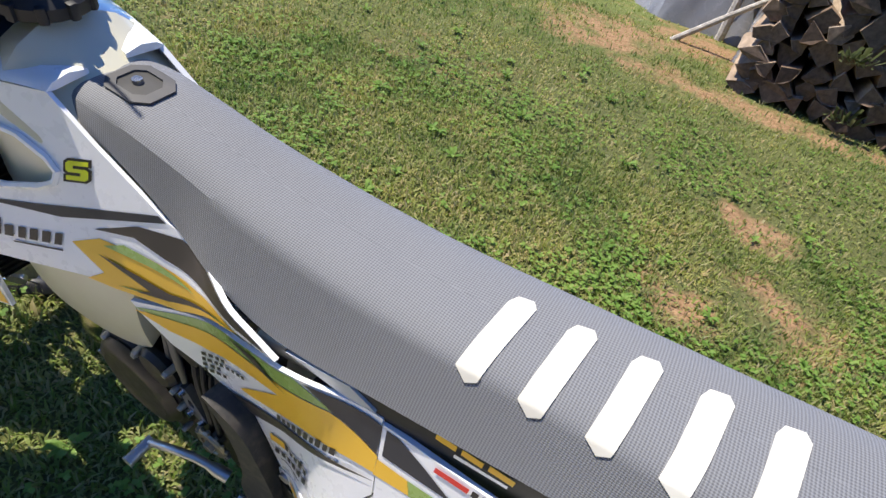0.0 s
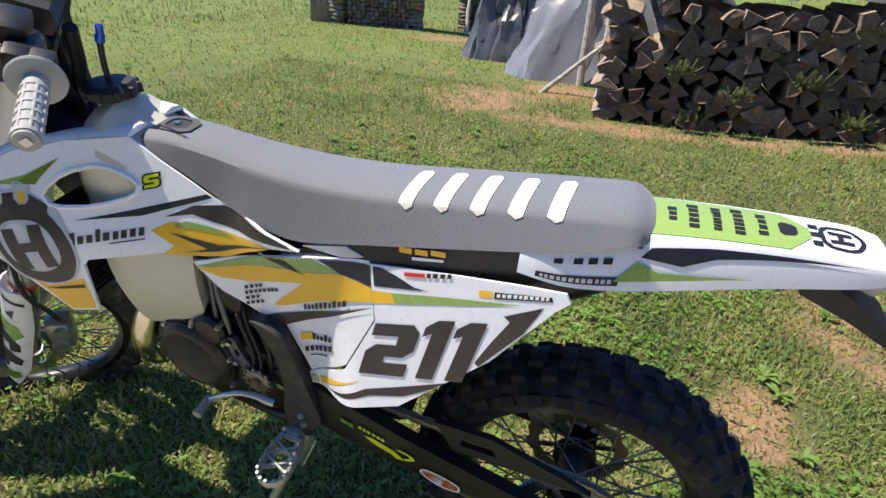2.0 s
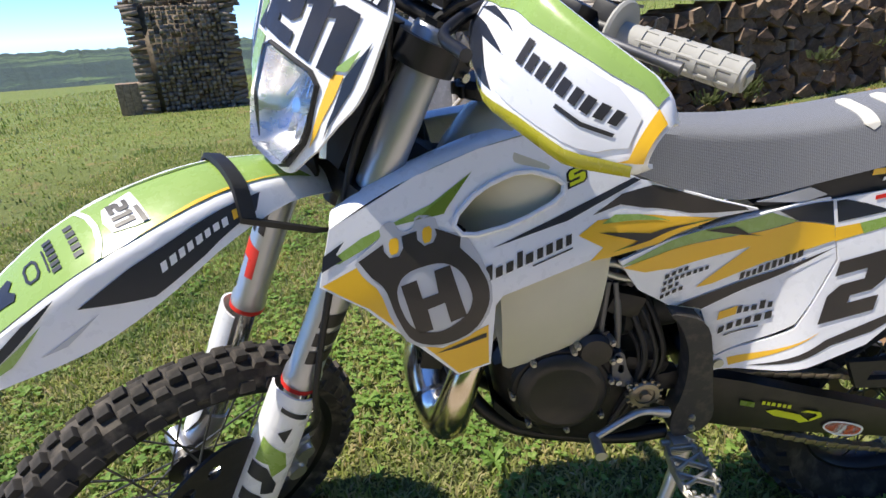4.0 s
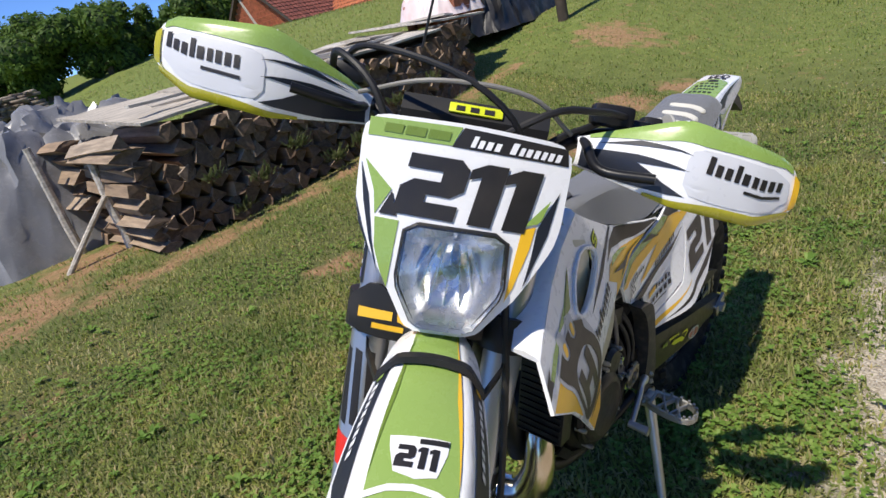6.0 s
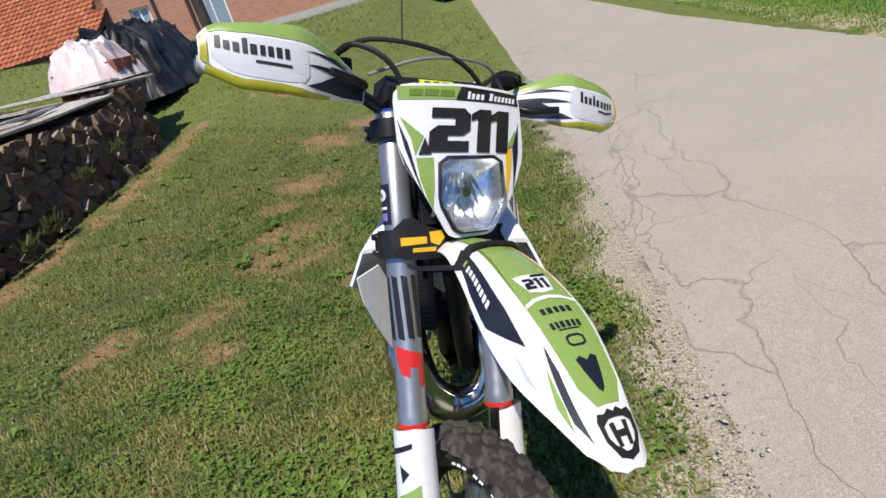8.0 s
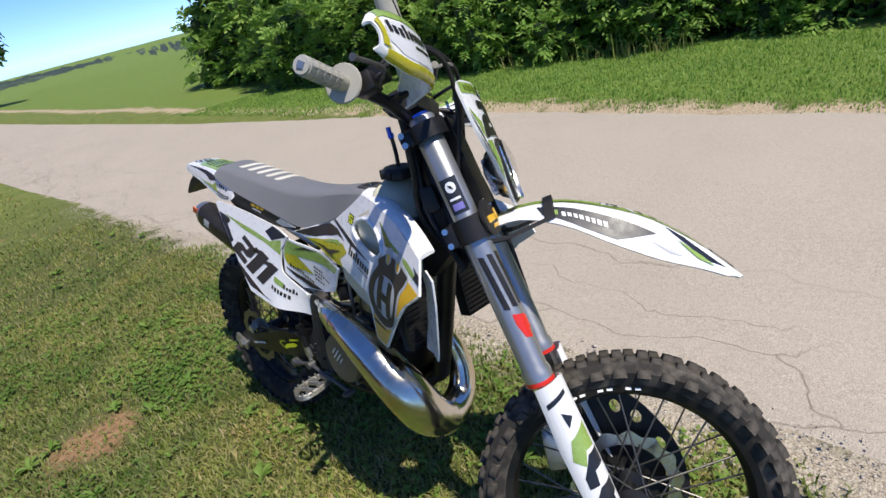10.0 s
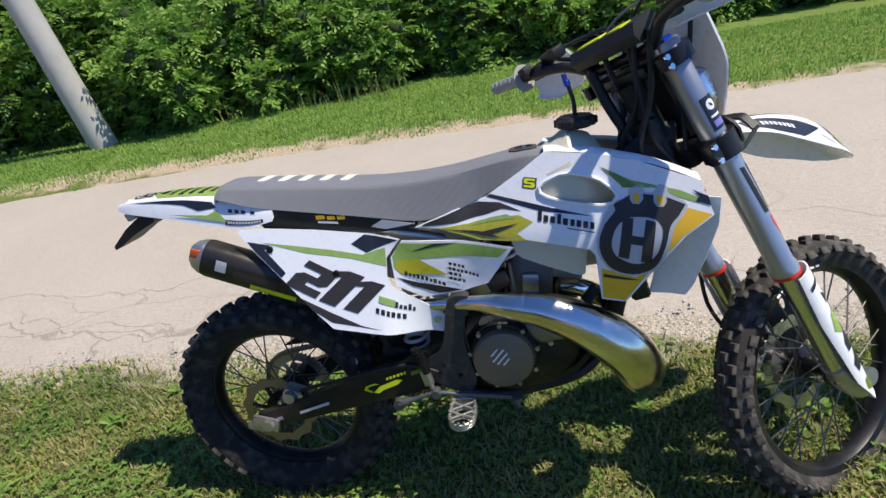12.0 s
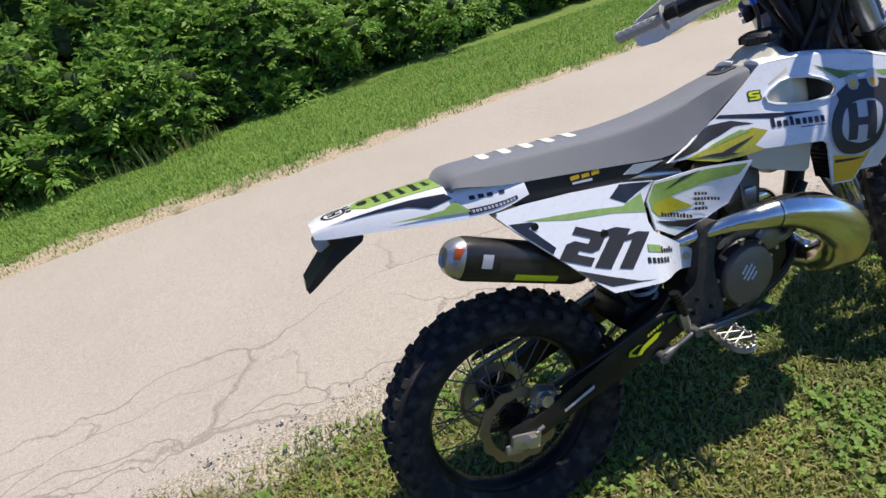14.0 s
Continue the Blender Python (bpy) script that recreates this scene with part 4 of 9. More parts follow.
        for k, w in enumerate((0.55, 1.0, 0.42, 0.55)):
            bars("small_text_bar", (0.578 - 0.001 * k, 0.748 - 0.0125 * k), (0.072 * w, -0.026 * w), (0.001, 0.0072), word(max(3, int(8 * w)), k, 1.0), fbar, ink, front)
        bars("rider_text_bar", (0.470, 0.737), (0.097, -0.045), (0.001, 0.011), word(10, 7, 0.8), fbar, ink, front)
        n("navy_top", [(0.350, 0.828), (0.385, 0.846), (0.466, 0.825), (0.385, 0.803)], navy)
        n("lime_strip", [(0.130, 0.861), (0.230, 0.838), (0.304, 0.820), (0.375, 0.800), (0.432, 0.810), (0.430, 0.765), (0.345, 0.795), (0.236, 0.822)], lime)
        n("dark_flash", [(0.096, 0.867), (0.150, 0.852), (0.137, 0.842), (0.182, 0.782), (0.170, 0.772), (0.112, 0.842)], navy)
        n("low_slash", [(0.212, 0.718), (0.286, 0.673), (0.355, 0.634), (0.400, 0.618), (0.282, 0.651), (0.237, 0.686)], brown_ink)
        digits = [(TWO, (0.176, 0.757), (0.074, -0.046), (0.064, 0.050)), (ONE, (0.236, 0.717), (0.066, -0.034), (0.082, 0.060)), (ONE, (0.296, 0.688), (0.060, -0.027), (0.074, 0.057))]
        bars("sponsor_bar", (0.397, 0.686), (0.040, -0.021), (0.003, 0.016), [(0.1, 1, 0, 1)], nbar, lime, plate)
        bars("sponsor_bar", (0.437, 0.664), (0.046, -0.023), (0.003, 0.014), word(5, 5), nbar, ink, plate)
        bars("sponsor_bar", (0.391, 0.661), (0.071, -0.034), (0.002, 0.012), word(6, 6, 1.0), nbar, ink, plate)
        for hx, hz in ((0.150, 0.842), (0.306, 0.765)):
            c = on_flank(-1)(hx, hz)
            bm = bmesh.new()
            tube(bm, [c + Vector((0, 0.002, 0)), c - Vector((0, 0.005, 0))], 0.0085, 14)
            part("panel_screw", bm, black_metal, plate, "black panel screw")
    for shape, o, u, v in digits:
        n("race_digit", placed(shape, o, u, v), brown_ink, 3)
    c = on_flank(side)(*((0.516, 0.558) if side > 0 else (0.528, 0.607)))
    bm = bmesh.new()
    tube(bm, [c - Vector((0, side * 0.004, 0)), c + Vector((0, side * 0.005, 0))], [0.010, 0.009], 16)
    part("panel_bolt", bm, alloy, plate, "silver panel bolt")
    return shroud


body_side(1)
body_side(-1)

# ---- seat and tail ----
seat_line = smooth_of([(-0.005, 0.985, 0.972, 0.058, 0.072), (0.03, 0.994, 0.968, 0.064, 0.082), (0.09, 0.990, 0.950, 0.064, 0.089), (0.15, 0.984, 0.936, 0.063, 0.092), (0.263, 0.972, 0.914, 0.062, 0.093),
                       (0.405, 0.957, 0.886, 0.061, 0.092), (0.50, 0.954, 0.866, 0.059, 0.090), (0.556, 0.956, 0.864, 0.057, 0.087), (0.62, 0.961, 0.878, 0.054, 0.079), (0.675, 0.969, 0.898, 0.051, 0.0665), (0.74, 0.978, 0.930, 0.050, 0.061),
                       (0.79, 0.982, 0.950, 0.050, 0.060), (0.826, 0.979, 0.956, 0.048, 0.057)])


def seat_point(x, q):
    """A point of the seat cover; q runs from -1 at the right lower edge to 1 at the left."""
    top, low, wt, wl = seat_line(x)
    a = abs(q)
    s = 1 if q >= 0 else -1
    if a < 0.5:
        k = a / 0.5
        y, z = wt * k, top + 0.004 - 0.010 * k ** 4
    else:
        k = (a - 0.5) / 0.5
        y, z = wt + (wl - wt) * k, (top - 0.006) + (low - top + 0.006) * k ** 1.05
    end = max(0.0, (0.012 - x) / 0.017)
    return Vector((x + 0.02 * end * (a ** 2), s * y, z - 0.010 * end))


bm = bmesh.new()
xs = np.linspace(-0.005, 0.826, 72)
qs = np.linspace(-1, 1, 41)
rings = []
for x in xs:
    ring = [seat_point(x, q) for q in qs]
    low = ring[0].z
    ring += [Vector((x, 0.05, low - 0.012)), Vector((x, -0.05, low - 0.012))]
    rings.append(ring)
loft(bm, rings)
seat = part("seat", bm, seat_fabric, bike, "dark grey ribbed gripper seat with five white stripes")
for i in range(5):
    x0 = -0.0545 * i
    outline = [(0.357 + x0, 0.50), (0.344 + x0, 0.58), (0.335 + x0, 0.54), (0.326 + x0, -0.14), (0.331 + x0, -0.20), (0.345 + x0, -0.18), (0.350 + x0, -0.10)]
    bm = bmesh.new()
    sheet(bm, outline, seat_point, 0.0014, 0.003, 0.02)
    part("seat_stripe", bm, worn("cream_seat_stripe", (0.74, 0.71, 0.62), 0.6, amount=0.2) if i == 0 else bpy.data.materials["cream_seat_stripe"], seat)
# bolt well at the front of the seat
well_in = rounded([(0.760, -0.18), (0.760, 0.18), (0.801, 0.18), (0.801, -0.18)], 1)
bm = bmesh.new()
sheet(bm, rounded([(0.748, -0.27), (0.748, 0.27), (0.812, 0.27), (0.812, -0.27)], 1), seat_point, 0.0030, 0.004, 0.02, [well_in])
well = part("bolt_well", bm, worn("dark_grey_rubber", (0.055, 0.055, 0.058), 0.6, amount=0.2), seat, "dark moulded bolt well")
bm = bmesh.new()
sheet(bm, well_in, seat_point, 0.0008, 0.001, 0.02)
part("well_floor", bm, black_plastic, well)
bm = bmesh.new()
tube(bm, [(0.784, 0, 0.983), (0.784, 0, 0.9905)], [0.0065, 0.0055], 14)
part("seat_bolt", bm, steel, well, "bright steel bolt")

tail_line = smooth_of([(-0.286, 0.980, 0.966, 0.044, 0.050), (-0.25, 0.985, 0.956, 0.049, 0.057), (-0.15, 0.985, 0.936, 0.050, 0.066), (-0.05, 0.980, 0.914, 0.052, 0.078), (0.03, 0.972, 0.900, 0.056, 0.090), (0.10, 0.958, 0.897, 0.070, 0.100), (0.165, 0.938, 0.908, 0.085, 0.104)])


def tail_point(x, q):
    top, low, wt, wl = tail_line(x)
    a, s = abs(q), (1 if q >= 0 else -1)
    if a < 0.5:
        k = a / 0.5
        return Vector((x, s * wt * k, top + 0.003 - 0.004 * k ** 2))
    k = (a - 0.5) / 0.5
    return Vector((x, s * (wt + (wl - wt) * k ** 0.6), top - 0.001 + (low - top) * k))


bm = bmesh.new()
rings = []
for x in np.linspace(-0.286, 0.165, 40):
    ring = [tail_point(x, q) for q in np.linspace(-1, 1, 29)]
    low = ring[0].z
    rings.append(ring + [Vector((x, ring[-1].y - 0.012, low + 0.006)), Vector((x, 0, low + 0.02)), Vector((x, -ring[-1].y + 0.012, low + 0.006))])
loft(bm, rings)
tail = part("tail_fender", bm, white, bike, "white tail fender with lime sponsor field")


def tail_decal(name, poly, material, layer=1):
    bm = bmesh.new()
    sheet(bm, poly, tail_point, 0.0012 * layer, 0, 0.03)
    return part(name, bm, material, tail)


tail_decal("lime_field", [(0.010, 0.47), (-0.165, 0.43), (-0.194, 0.12), (-0.194, -0.12), (-0.165, -0.43), (0.010, -0.47)], lime)
for k, (x, w, n) in enumerate(((-0.022, 0.22, 3), (-0.050, 0.36, 5), (-0.078, 0.34, 7), (-0.106, 0.38, 6), (-0.134, 0.32, 4))):
    bars("sponsor_bar", (x - 0.008, -w * 0.85), (0.0, 1.7 * w), (0.015 if k % 2 else 0.012, 0.0), word(n, 20 + k, 0.85), lambda n, p, m, q: tail_decal(n, p, m, 2), ink if k else navy, tail)
tail_decal("sponsor_badge", rounded([(-0.156, -0.16), (-0.156, 0.16), (-0.178, 0.12), (-0.178, -0.12)], 1), ink, 2)
for s in (1, -1):
    tail_decal("navy_arrow", [(0.008, s * 0.67), (-0.003, s * 0.585), (-0.08, s * 0.55), (-0.254, s * 0.535), (-0.085, s * 0.65), (-0.045, s * 0.745)], navy)
    tail_decal("lime_wedge", [(0.037, s * 0.90), (0.0105, s * 0.71), (-0.018, s * 0.81), (-0.133, s * 0.87)], lime, 2)
    for x0, x1 in ((0.118, 0.106), (0.092, 0.080), (0.073, 0.061), (0.054, 0.042)):
        tail_decal("sponsor_bar", [(x0, s * 0.68), (x1, s * 0.68), (x1, s * 0.74), (x0, s * 0.74)], ink, 1)
    tail_decal("sponsor_strip", [(0.140, s * 0.955), (0.030, s * 0.945), (0.030, s * 0.86), (0.140, s * 0.87)], ink, 1)
    bars("sponsor_bar", (0.134, s * 0.935), (-0.098, -s * 0.01), (0.0, -s * 0.045), word(12, 31, 1.0), lambda n, p, m, q: tail_decal(n, p, m, 2), grey_white, tail)
emblem = rounded([(-0.205, -0.26), (-0.205, 0.26), (-0.246, 0.30), (-0.262, 0.0), (-0.246, -0.30)], 2)
bm = bmesh.new()
sheet(bm, emblem, tail_point, 0.0012, 0, 0.02, [rounded([(-0.211, -0.20), (-0.211, 0.20), (-0.243, 0.24), (-0.255, 0.0), (-0.243, -0.24)], 1)])
part("tail_emblem", bm, ink, tail)
tail_decal("emblem_mark", [(-0.216, -0.14), (-0.216, -0.06), (-0.226, -0.06), (-0.226, 0.06), (-0.216, 0.06), (-0.216, 0.14), (-0.244, 0.13), (-0.244, 0.05), (-0.233, 0.05), (-0.233, -0.05), (-0.244, -0.05), (-0.244, -0.13)], ink)
for q in (-0.2, 0.0, 0.2):
    tail_decal("emblem_tooth", [(-0.194, q - 0.05), (-0.194, q + 0.05), (-0.206, q + 0.06), (-0.206, q - 0.06)], ink)
# plate holder and rear lamp
bm = bmesh.new()
loft(bm, [[Vector((-0.190, y, 0.936)), Vector((-0.196, y, 0.926)), Vector((-0.262, y, 0.898)), Vector((-0.322, y, 0.866)), Vector((-0.336, y, 0.860)), Vector((-0.338, y, 0.870)), Vector((-0.286, y, 0.914)), Vector((-0.232, y, 0.946))] for y in (-0.050, -0.036, 0.036, 0.050)])
holder = part("plate_holder", bm, black_plastic, bike, "black tail flap hanging below the rear fender")
bm = bmesh.new()
box(bm, (0.030, 0.062, 0.024), pose(-0.276, 0, 0.944, 0, -20, 0), 0.006)
part("rear_lamp", bm, tail_lens, bike, "small clear rear lamp")
bm = bmesh.new()
box(bm, (0.004, 0.05, 0.014), pose(-0.337, 0, 0.866, 0, 20, 0), 0.002)
part("reflector", bm, lens_red, holder, "small dull red reflector")
# dark subframe between seat and panels, with its silver air-filter lid
for s in (1, -1):
    bm = bmesh.new()
    where = lambda x, z, s=s: Vector((x, s * (0.088 + 0.02 * (0.5 - x) * 0.3), z))
    sheet(bm, rounded([(0.52, 0.848), (0.50, 0.872), (0.39, 0.892), (0.26, 0.918), (0.14, 0.935), (0.115, 0.895), (0.19, 0.862), (0.39, 0.845)], 1), where, 0, -s * 0.03, 0.05)
    sub = part("subframe_cover", bm, black_plastic, bike, "glossy black subframe cover")
    bm = bmesh.new()
    sheet(bm, [(0.512, 0.858), (0.435, 0.876), (0.405, 0.862), (0.44, 0.852)], where, -s * 0.003, -s * 0.004, 0.05)
    part("air_filter_lid", bm, grey_white, sub)
    bm = bmesh.new()
    for x0, x1, z in ((0.345, 0.325, 0.893), (0.32, 0.30, 0.895), (0.295, 0.272, 0.899)):
        sheet(bm, [(x0, z - 0.005), (x1, z - 0.004), (x1, z + 0.006), (x0, z + 0.005)], where, -s * 0.003, 0, 0.05)
    part("model_bar", bm, yellow, sub)
    bm = bmesh.new()
    sheet(bm, [(0.325, 0.878), (0.275, 0.886), (0.275, 0.891), (0.325, 0.884)], where, -s * 0.003, 0, 0.05)
    part("model_bar", bm, white, sub)
    bm = bmesh.new()
    tube(bm, [(0.57, s * 0.06, 0.80), (0.35, s * 0.075, 0.872), (0.12, s * 0.075, 0.905), (-0.06, s * 0.05, 0.93)], 0.013, 10)
    part("subframe_rail", bm, alloy, bike)

# ---- tank, radiators ----
bm = bmesh.new()
rings = []
for x, w, z0, z1 in ((0.73, 0.05, 0.80, 0.950), (0.77, 0.066, 0.76, 0.966), (0.83, 0.102, 0.72, 0.988), (0.88, 0.108, 0.68, 1.022), (0.93, 0.098, 0.68, 1.004), (0.968, 0.074, 0.72, 0.955), (0.990, 0.040, 0.80, 0.92)):
    rings.append([Vector((x, w * math.cos(a) * (1 if abs(math.cos(a)) < 0.9 else 0.97), (z0 + z1) / 2 + (z1 - z0) / 2 * math.copysign(abs(math.sin(a)) ** 0.7, math.sin(a)))) for a in np.linspace(0, 2 * math.pi, 24, endpoint=False)])
loft(bm, rings)
tank = part("fuel_tank", bm, tank_plastic, bike, "translucent cream plastic fuel tank")
for s, z0 in ((1, 0.582), (-1, 0.700)):
    bm = bmesh.new()
    where = lambda x, z, s=s: Vector((x, s * (0.114 + 0.13 * (x - 0.74) - 0.012 * ((z - 0.74) / 0.1) ** 2 - 0.9 * (x - 0.825) ** 2), z))
    sheet(bm, rounded([(0.905, 0.80), (0.893, z0), (0.744, z0 + 0.058), (0.728, 0.82)], 2, 0.08), where, 0, -s * 0.075, 0.02)
    part("tank_bulge", bm, tank_plastic, tank)
bm = bmesh.new()
lathe(bm, [(0.0005, 0.0), (0.034, 0.0), (0.045, 0.006), (0.045, 0.018), (0.036, 0.027), (0.015, 0.028), (0.0005, 0.028)], pose(0.905, 0, 1.018, 90, 0, 0), 28)
cap = part("fuel_cap", bm, black_plastic, tank, "black knurled fuel cap with breather hose")
for k in range(10):
    a = k * 0.628
    bm = bmesh.new()
    box(bm, (0.012, 0.010, 0.018), Matrix.Translation((0.905 + 0.043 * math.cos(a), 0.043 * math.sin(a), 1.031)) @ Matrix.Rotation(a, 4, "Z"), 0.003)
    part("cap_lug", bm, black_plastic, cap)
bm = bmesh.new()
tube(bm, curve([(0.905, 0, 1.045), (0.903, 0.0, 1.08), (0.893, 0.002, 1.118)], 8), 0.005, 10)
part("breather_hose", bm, black_plastic, cap)
bm = bmesh.new()
tube(bm, [(0.894, 0.002, 1.112), (0.891, 0.002, 1.122), (0.889, 0.002, 1.124), (0.886, 0.002, 1.138)], [0.0075, 0.0075, 0.006, 0.006], 12)
part("breather_valve", bm, blue_metal, cap, "blue breather valve")
for s in (1, -1):
    bm = bmesh.new()
    box(bm, (0.035, 0.09, 0.22), pose(0.990, s * 0.100, 0.748, 0, -12, 0), 0.004)
    rad = part("radiator", bm, black_metal, bike, "black finned radiator behind the shroud")
    for k in range(18):
        bm = bmesh.new()
        box(bm, (0.042, 0.080, 0.0025), pose(0.990, s * 0.100, 0.748, 0, -12, 0) @ Matrix.Translation((0, 0, -0.105 + k * 0.0124)))
        part("fin", bm, black_metal, rad)

# ---- frame and engine ----
casting_bolt = worn("dusty_zinc_bolts", (0.50, 0.48, 0.43), 0.4, 0.85, amount=0.3, scale=40)
bm = bmesh.new()
tube(bm, curve([(1.085, 0, 1.00), (1.04, 0, 0.86), (0.985, 0, 0.62), (0.95, 0, 0.48)], 10), 0.024, 12)
for s in (1, -1):
    tube(bm, curve([(0.95, 0, 0.48), (0.915, s * 0.040, 0.435), (0.84, s * 0.054, 0.385), (0.66, s * 0.068, 0.355), (0.57, s * 0.090, 0.385)], 16), 0.014, 10)
    tube(bm, curve([(1.06, s * 0.02, 0.93), (0.92, s * 0.05, 0.90), (0.74, s * 0.062, 0.80), (0.62, s * 0.072, 0.70)], 14), 0.020, 10)
part("frame", bm, black_metal, bike, "black tubular steel frame")
bm = bmesh.new()
loft(bm, [[Vector((x, y, z)) for y, z in ((-w, z0), (w, z0), (w, z1 - 0.02), (w * 0.7, z1), (-w * 0.7, z1), (-w, z1 - 0.02))] for x, w, z0, z1 in ((0.985, 0.040, 0.80, 0.945), (1.03, 0.052, 0.80, 0.985), (1.085, 0.048, 0.86, 1.010), (1.115, 0.034, 0.90, 1.010))])
part("head_cover", bm, black_plastic, bike, "black plastic cover behind the steering head")
for s, cut in ((1, [(0.635, 0.690), (0.562, 0.668), (0.538, 0.58), (0.522, 0.50), (0.508, 0.45), (0.52, 0.415), (0.58, 0.400), (0.592, 0.45), (0.577, 0.52), (0.582, 0.60), (0.606, 0.66)]),
               (-1, [(0.625, 0.676), (0.562, 0.674), (0.545, 0.58), (0.530, 0.53), (0.478, 0.495), (0.474, 0.455), (0.53, 0.412), (0.585, 0.400), (0.610, 0.43), (0.596, 0.50), (0.588, 0.56), (0.604, 0.63)])):
    bm = bmesh.new()
    where = lambda x, z, s=s: Vector((x, s * (0.124 - 0.9 * (x - 0.57) ** 2), z))
    sheet(bm, rounded(cut, 2), where, 0, -s * 0.035, 0.03)
    guard = part("frame_guard", bm, worn("scuffed_rubber_guard", (0.030, 0.029, 0.028), 0.6, amount=0.3, scale=60) if s > 0 else bpy.data.materials["scuffed_rubber_guard"], bike, "matt black frame guard with a grained surface")
    for x, z in (((0.552, 0.452), (0.548, 0.425)) if s > 0 else ((0.530, 0.490), (0.515, 0.455), (0.566, 0.452))):
        bm = bmesh.new()
        tube(bm, [(x, s * 0.120, z), (x, s * 0.128, z)], [0.007, 0.006], 12)
        tube(bm, [(x, s * 0.127, z), (x, s * 0.131, z)], 0.0035, 6)
        part("guard_bolt", bm, black_metal if s < 0 else casting_bolt, guard)
bm = bmesh.new()
loft(bm, [[Vector((x, y, z)) for y, z in ((-w, z0 + 0.03), (-w * 0.8, z0), (w * 0.8, z0), (w, z0 + 0.03), (w, z1 - 0.02), (w * 0.85, z1), (-w * 0.85, z1), (-w, z1 - 0.02))]
          for x, w, z0, z1 in ((0.575, 0.070, 0.39, 0.52), (0.62, 0.088, 0.375, 0.57), (0.72, 0.100, 0.37, 0.60), (0.80, 0.097, 0.39, 0.60), (0.86, 0.080, 0.435, 0.58), (0.895, 0.045, 0.48, 0.54))])
case = part("engine_case", bm, engine_black, bike, "dirty black two-stroke engine case")
casting = worn("dull_grey_casting", (0.15, 0.15, 0.155), 0.5, 0.7, amount=0.35, scale=14)
bm = bmesh.new()
box(bm, (0.112, 0.118, 0.150), pose(0.765, 0, 0.665, 0, 6, 0), 0.030)
box(bm, (0.120, 0.130, 0.020), pose(0.757, 0, 0.600, 0, 6, 0), 0.006)
box(bm, (0.118, 0.126, 0.022), pose(0.775, 0, 0.748, 0, 6, 0), 0.006)
barrel = part("cylinder", bm, casting, bike, "dull grey liquid-cooled cylinder")
for sx in (-1, 1):
    for sy in (-1, 1):
        for z0, x0 in ((0.612, 0.757), (0.760, 0.776)):
            bm = bmesh.new()
            tube(bm, [(x0 + sx * 0.048, sy * 0.056, z0), (x0 + sx * 0.048 + 0.001, sy * 0.056, z0 + 0.012)], 0.007, 6)
            part("stud_nut", bm, steel, barrel)
for s in (1, -1):
    bm = bmesh.new()
    box(bm, (0.040, 0.016, 0.050), pose(0.765, s * 0.066, 0.668, 0, 6, 0), 0.006)
    part("power_valve_cover", bm, alloy, barrel, "bare alloy power valve cover")
    bm = bmesh.new()
    tube(bm, curve([(0.800, s * 0.03, 0.800), (0.850, s * 0.06, 0.800), (0.910, s * 0.085, 0.765), (0.960, s * 0.095, 0.745)], 12), 0.0135, 12)
    hose = part("coolant_hose", bm, black_plastic, bike, "black coolant hose")
    bm = bmesh.new()
    tube(bm, [(0.925, s * 0.089, 0.758), (0.937, s * 0.091, 0.753)], 0.0150, 14)
    part("hose_clip", bm, steel, hose)
    bm = bmesh.new()
    tube(bm, curve([(0.690, s * 0.05, 0.640), (0.660, s * 0.085, 0.610), (0.655, s * 0.100, 0.540), (0.690, s * 0.100, 0.430)], 12), 0.0055, 8)
    part("breather_tube", bm, black_plastic, bike)
bm = bmesh.new()
tube(bm, curve([(0.795, 0.0, 0.860), (0.780, 0.02, 0.885), (0.745, 0.045, 0.860), (0.720, 0.05, 0.800)], 12), 0.0055, 8)
part("plug_lead", bm, black_plastic, bike)
for s in (1, -1):
    bm = bmesh.new()
    tube(bm, curve([(0.752, s * 0.084, 0.772), (0.715, s * 0.088, 0.770), (0.672, s * 0.090, 0.748)], 8), 0.0075, 10)
    tube(bm, curve([(0.745, s * 0.082, 0.758), (0.705, s * 0.087, 0.742), (0.672, s * 0.090, 0.738)], 8), 0.006, 10)
    stay = part("head_stay", bm, alloy, bike, "dull alloy engine stay")
    for x, z in ((0.672, 0.743), (0.748, 0.766)):
        bm = bmesh.new()
        tube(bm, [(x, s * 0.086, z), (x, s * 0.099, z)], [0.008, 0.0065], 10)
        part("stay_bolt", bm, casting, stay)
    bm = bmesh.new()
    box(bm, (0.060, 0.030, 0.045), pose(0.690, s * 0.080, 0.690, 0, -20, 0), 0.010)
    part("reed_cover", bm, engine_black, bike)
    bm = bmesh.new()
    tube(bm, [(0.722, s * 0.085, 0.735), (0.728, s * 0.092, 0.62)], 0.005, 8)
    part("oil_line", bm, casting, bike)
bm = bmesh.new()
box(bm, (0.09, 0.105, 0.05), pose(0.79, 0, 0.81, 0, 6, 0), 0.012)
tube(bm, [(0.79, 0, 0.83), (0.795, 0, 0.86)], 0.014, 10)
part("cylinder_head", bm, alloy, bike)
bm = bmesh.new()
box(bm, (0.085, 0.085, 0.085), pose(0.655, 0, 0.665, 0, 15, 0), 0.015)
tube(bm, [(0.62, 0, 0.675), (0.56, 0, 0.69)], [0.035, 0.045], 14)
tube(bm, [(0.665, 0.02, 0.70), (0.665, 0.05, 0.745)], 0.016, 10)
part("throttle_body", bm, alloy, bike, "cast alloy throttle body")
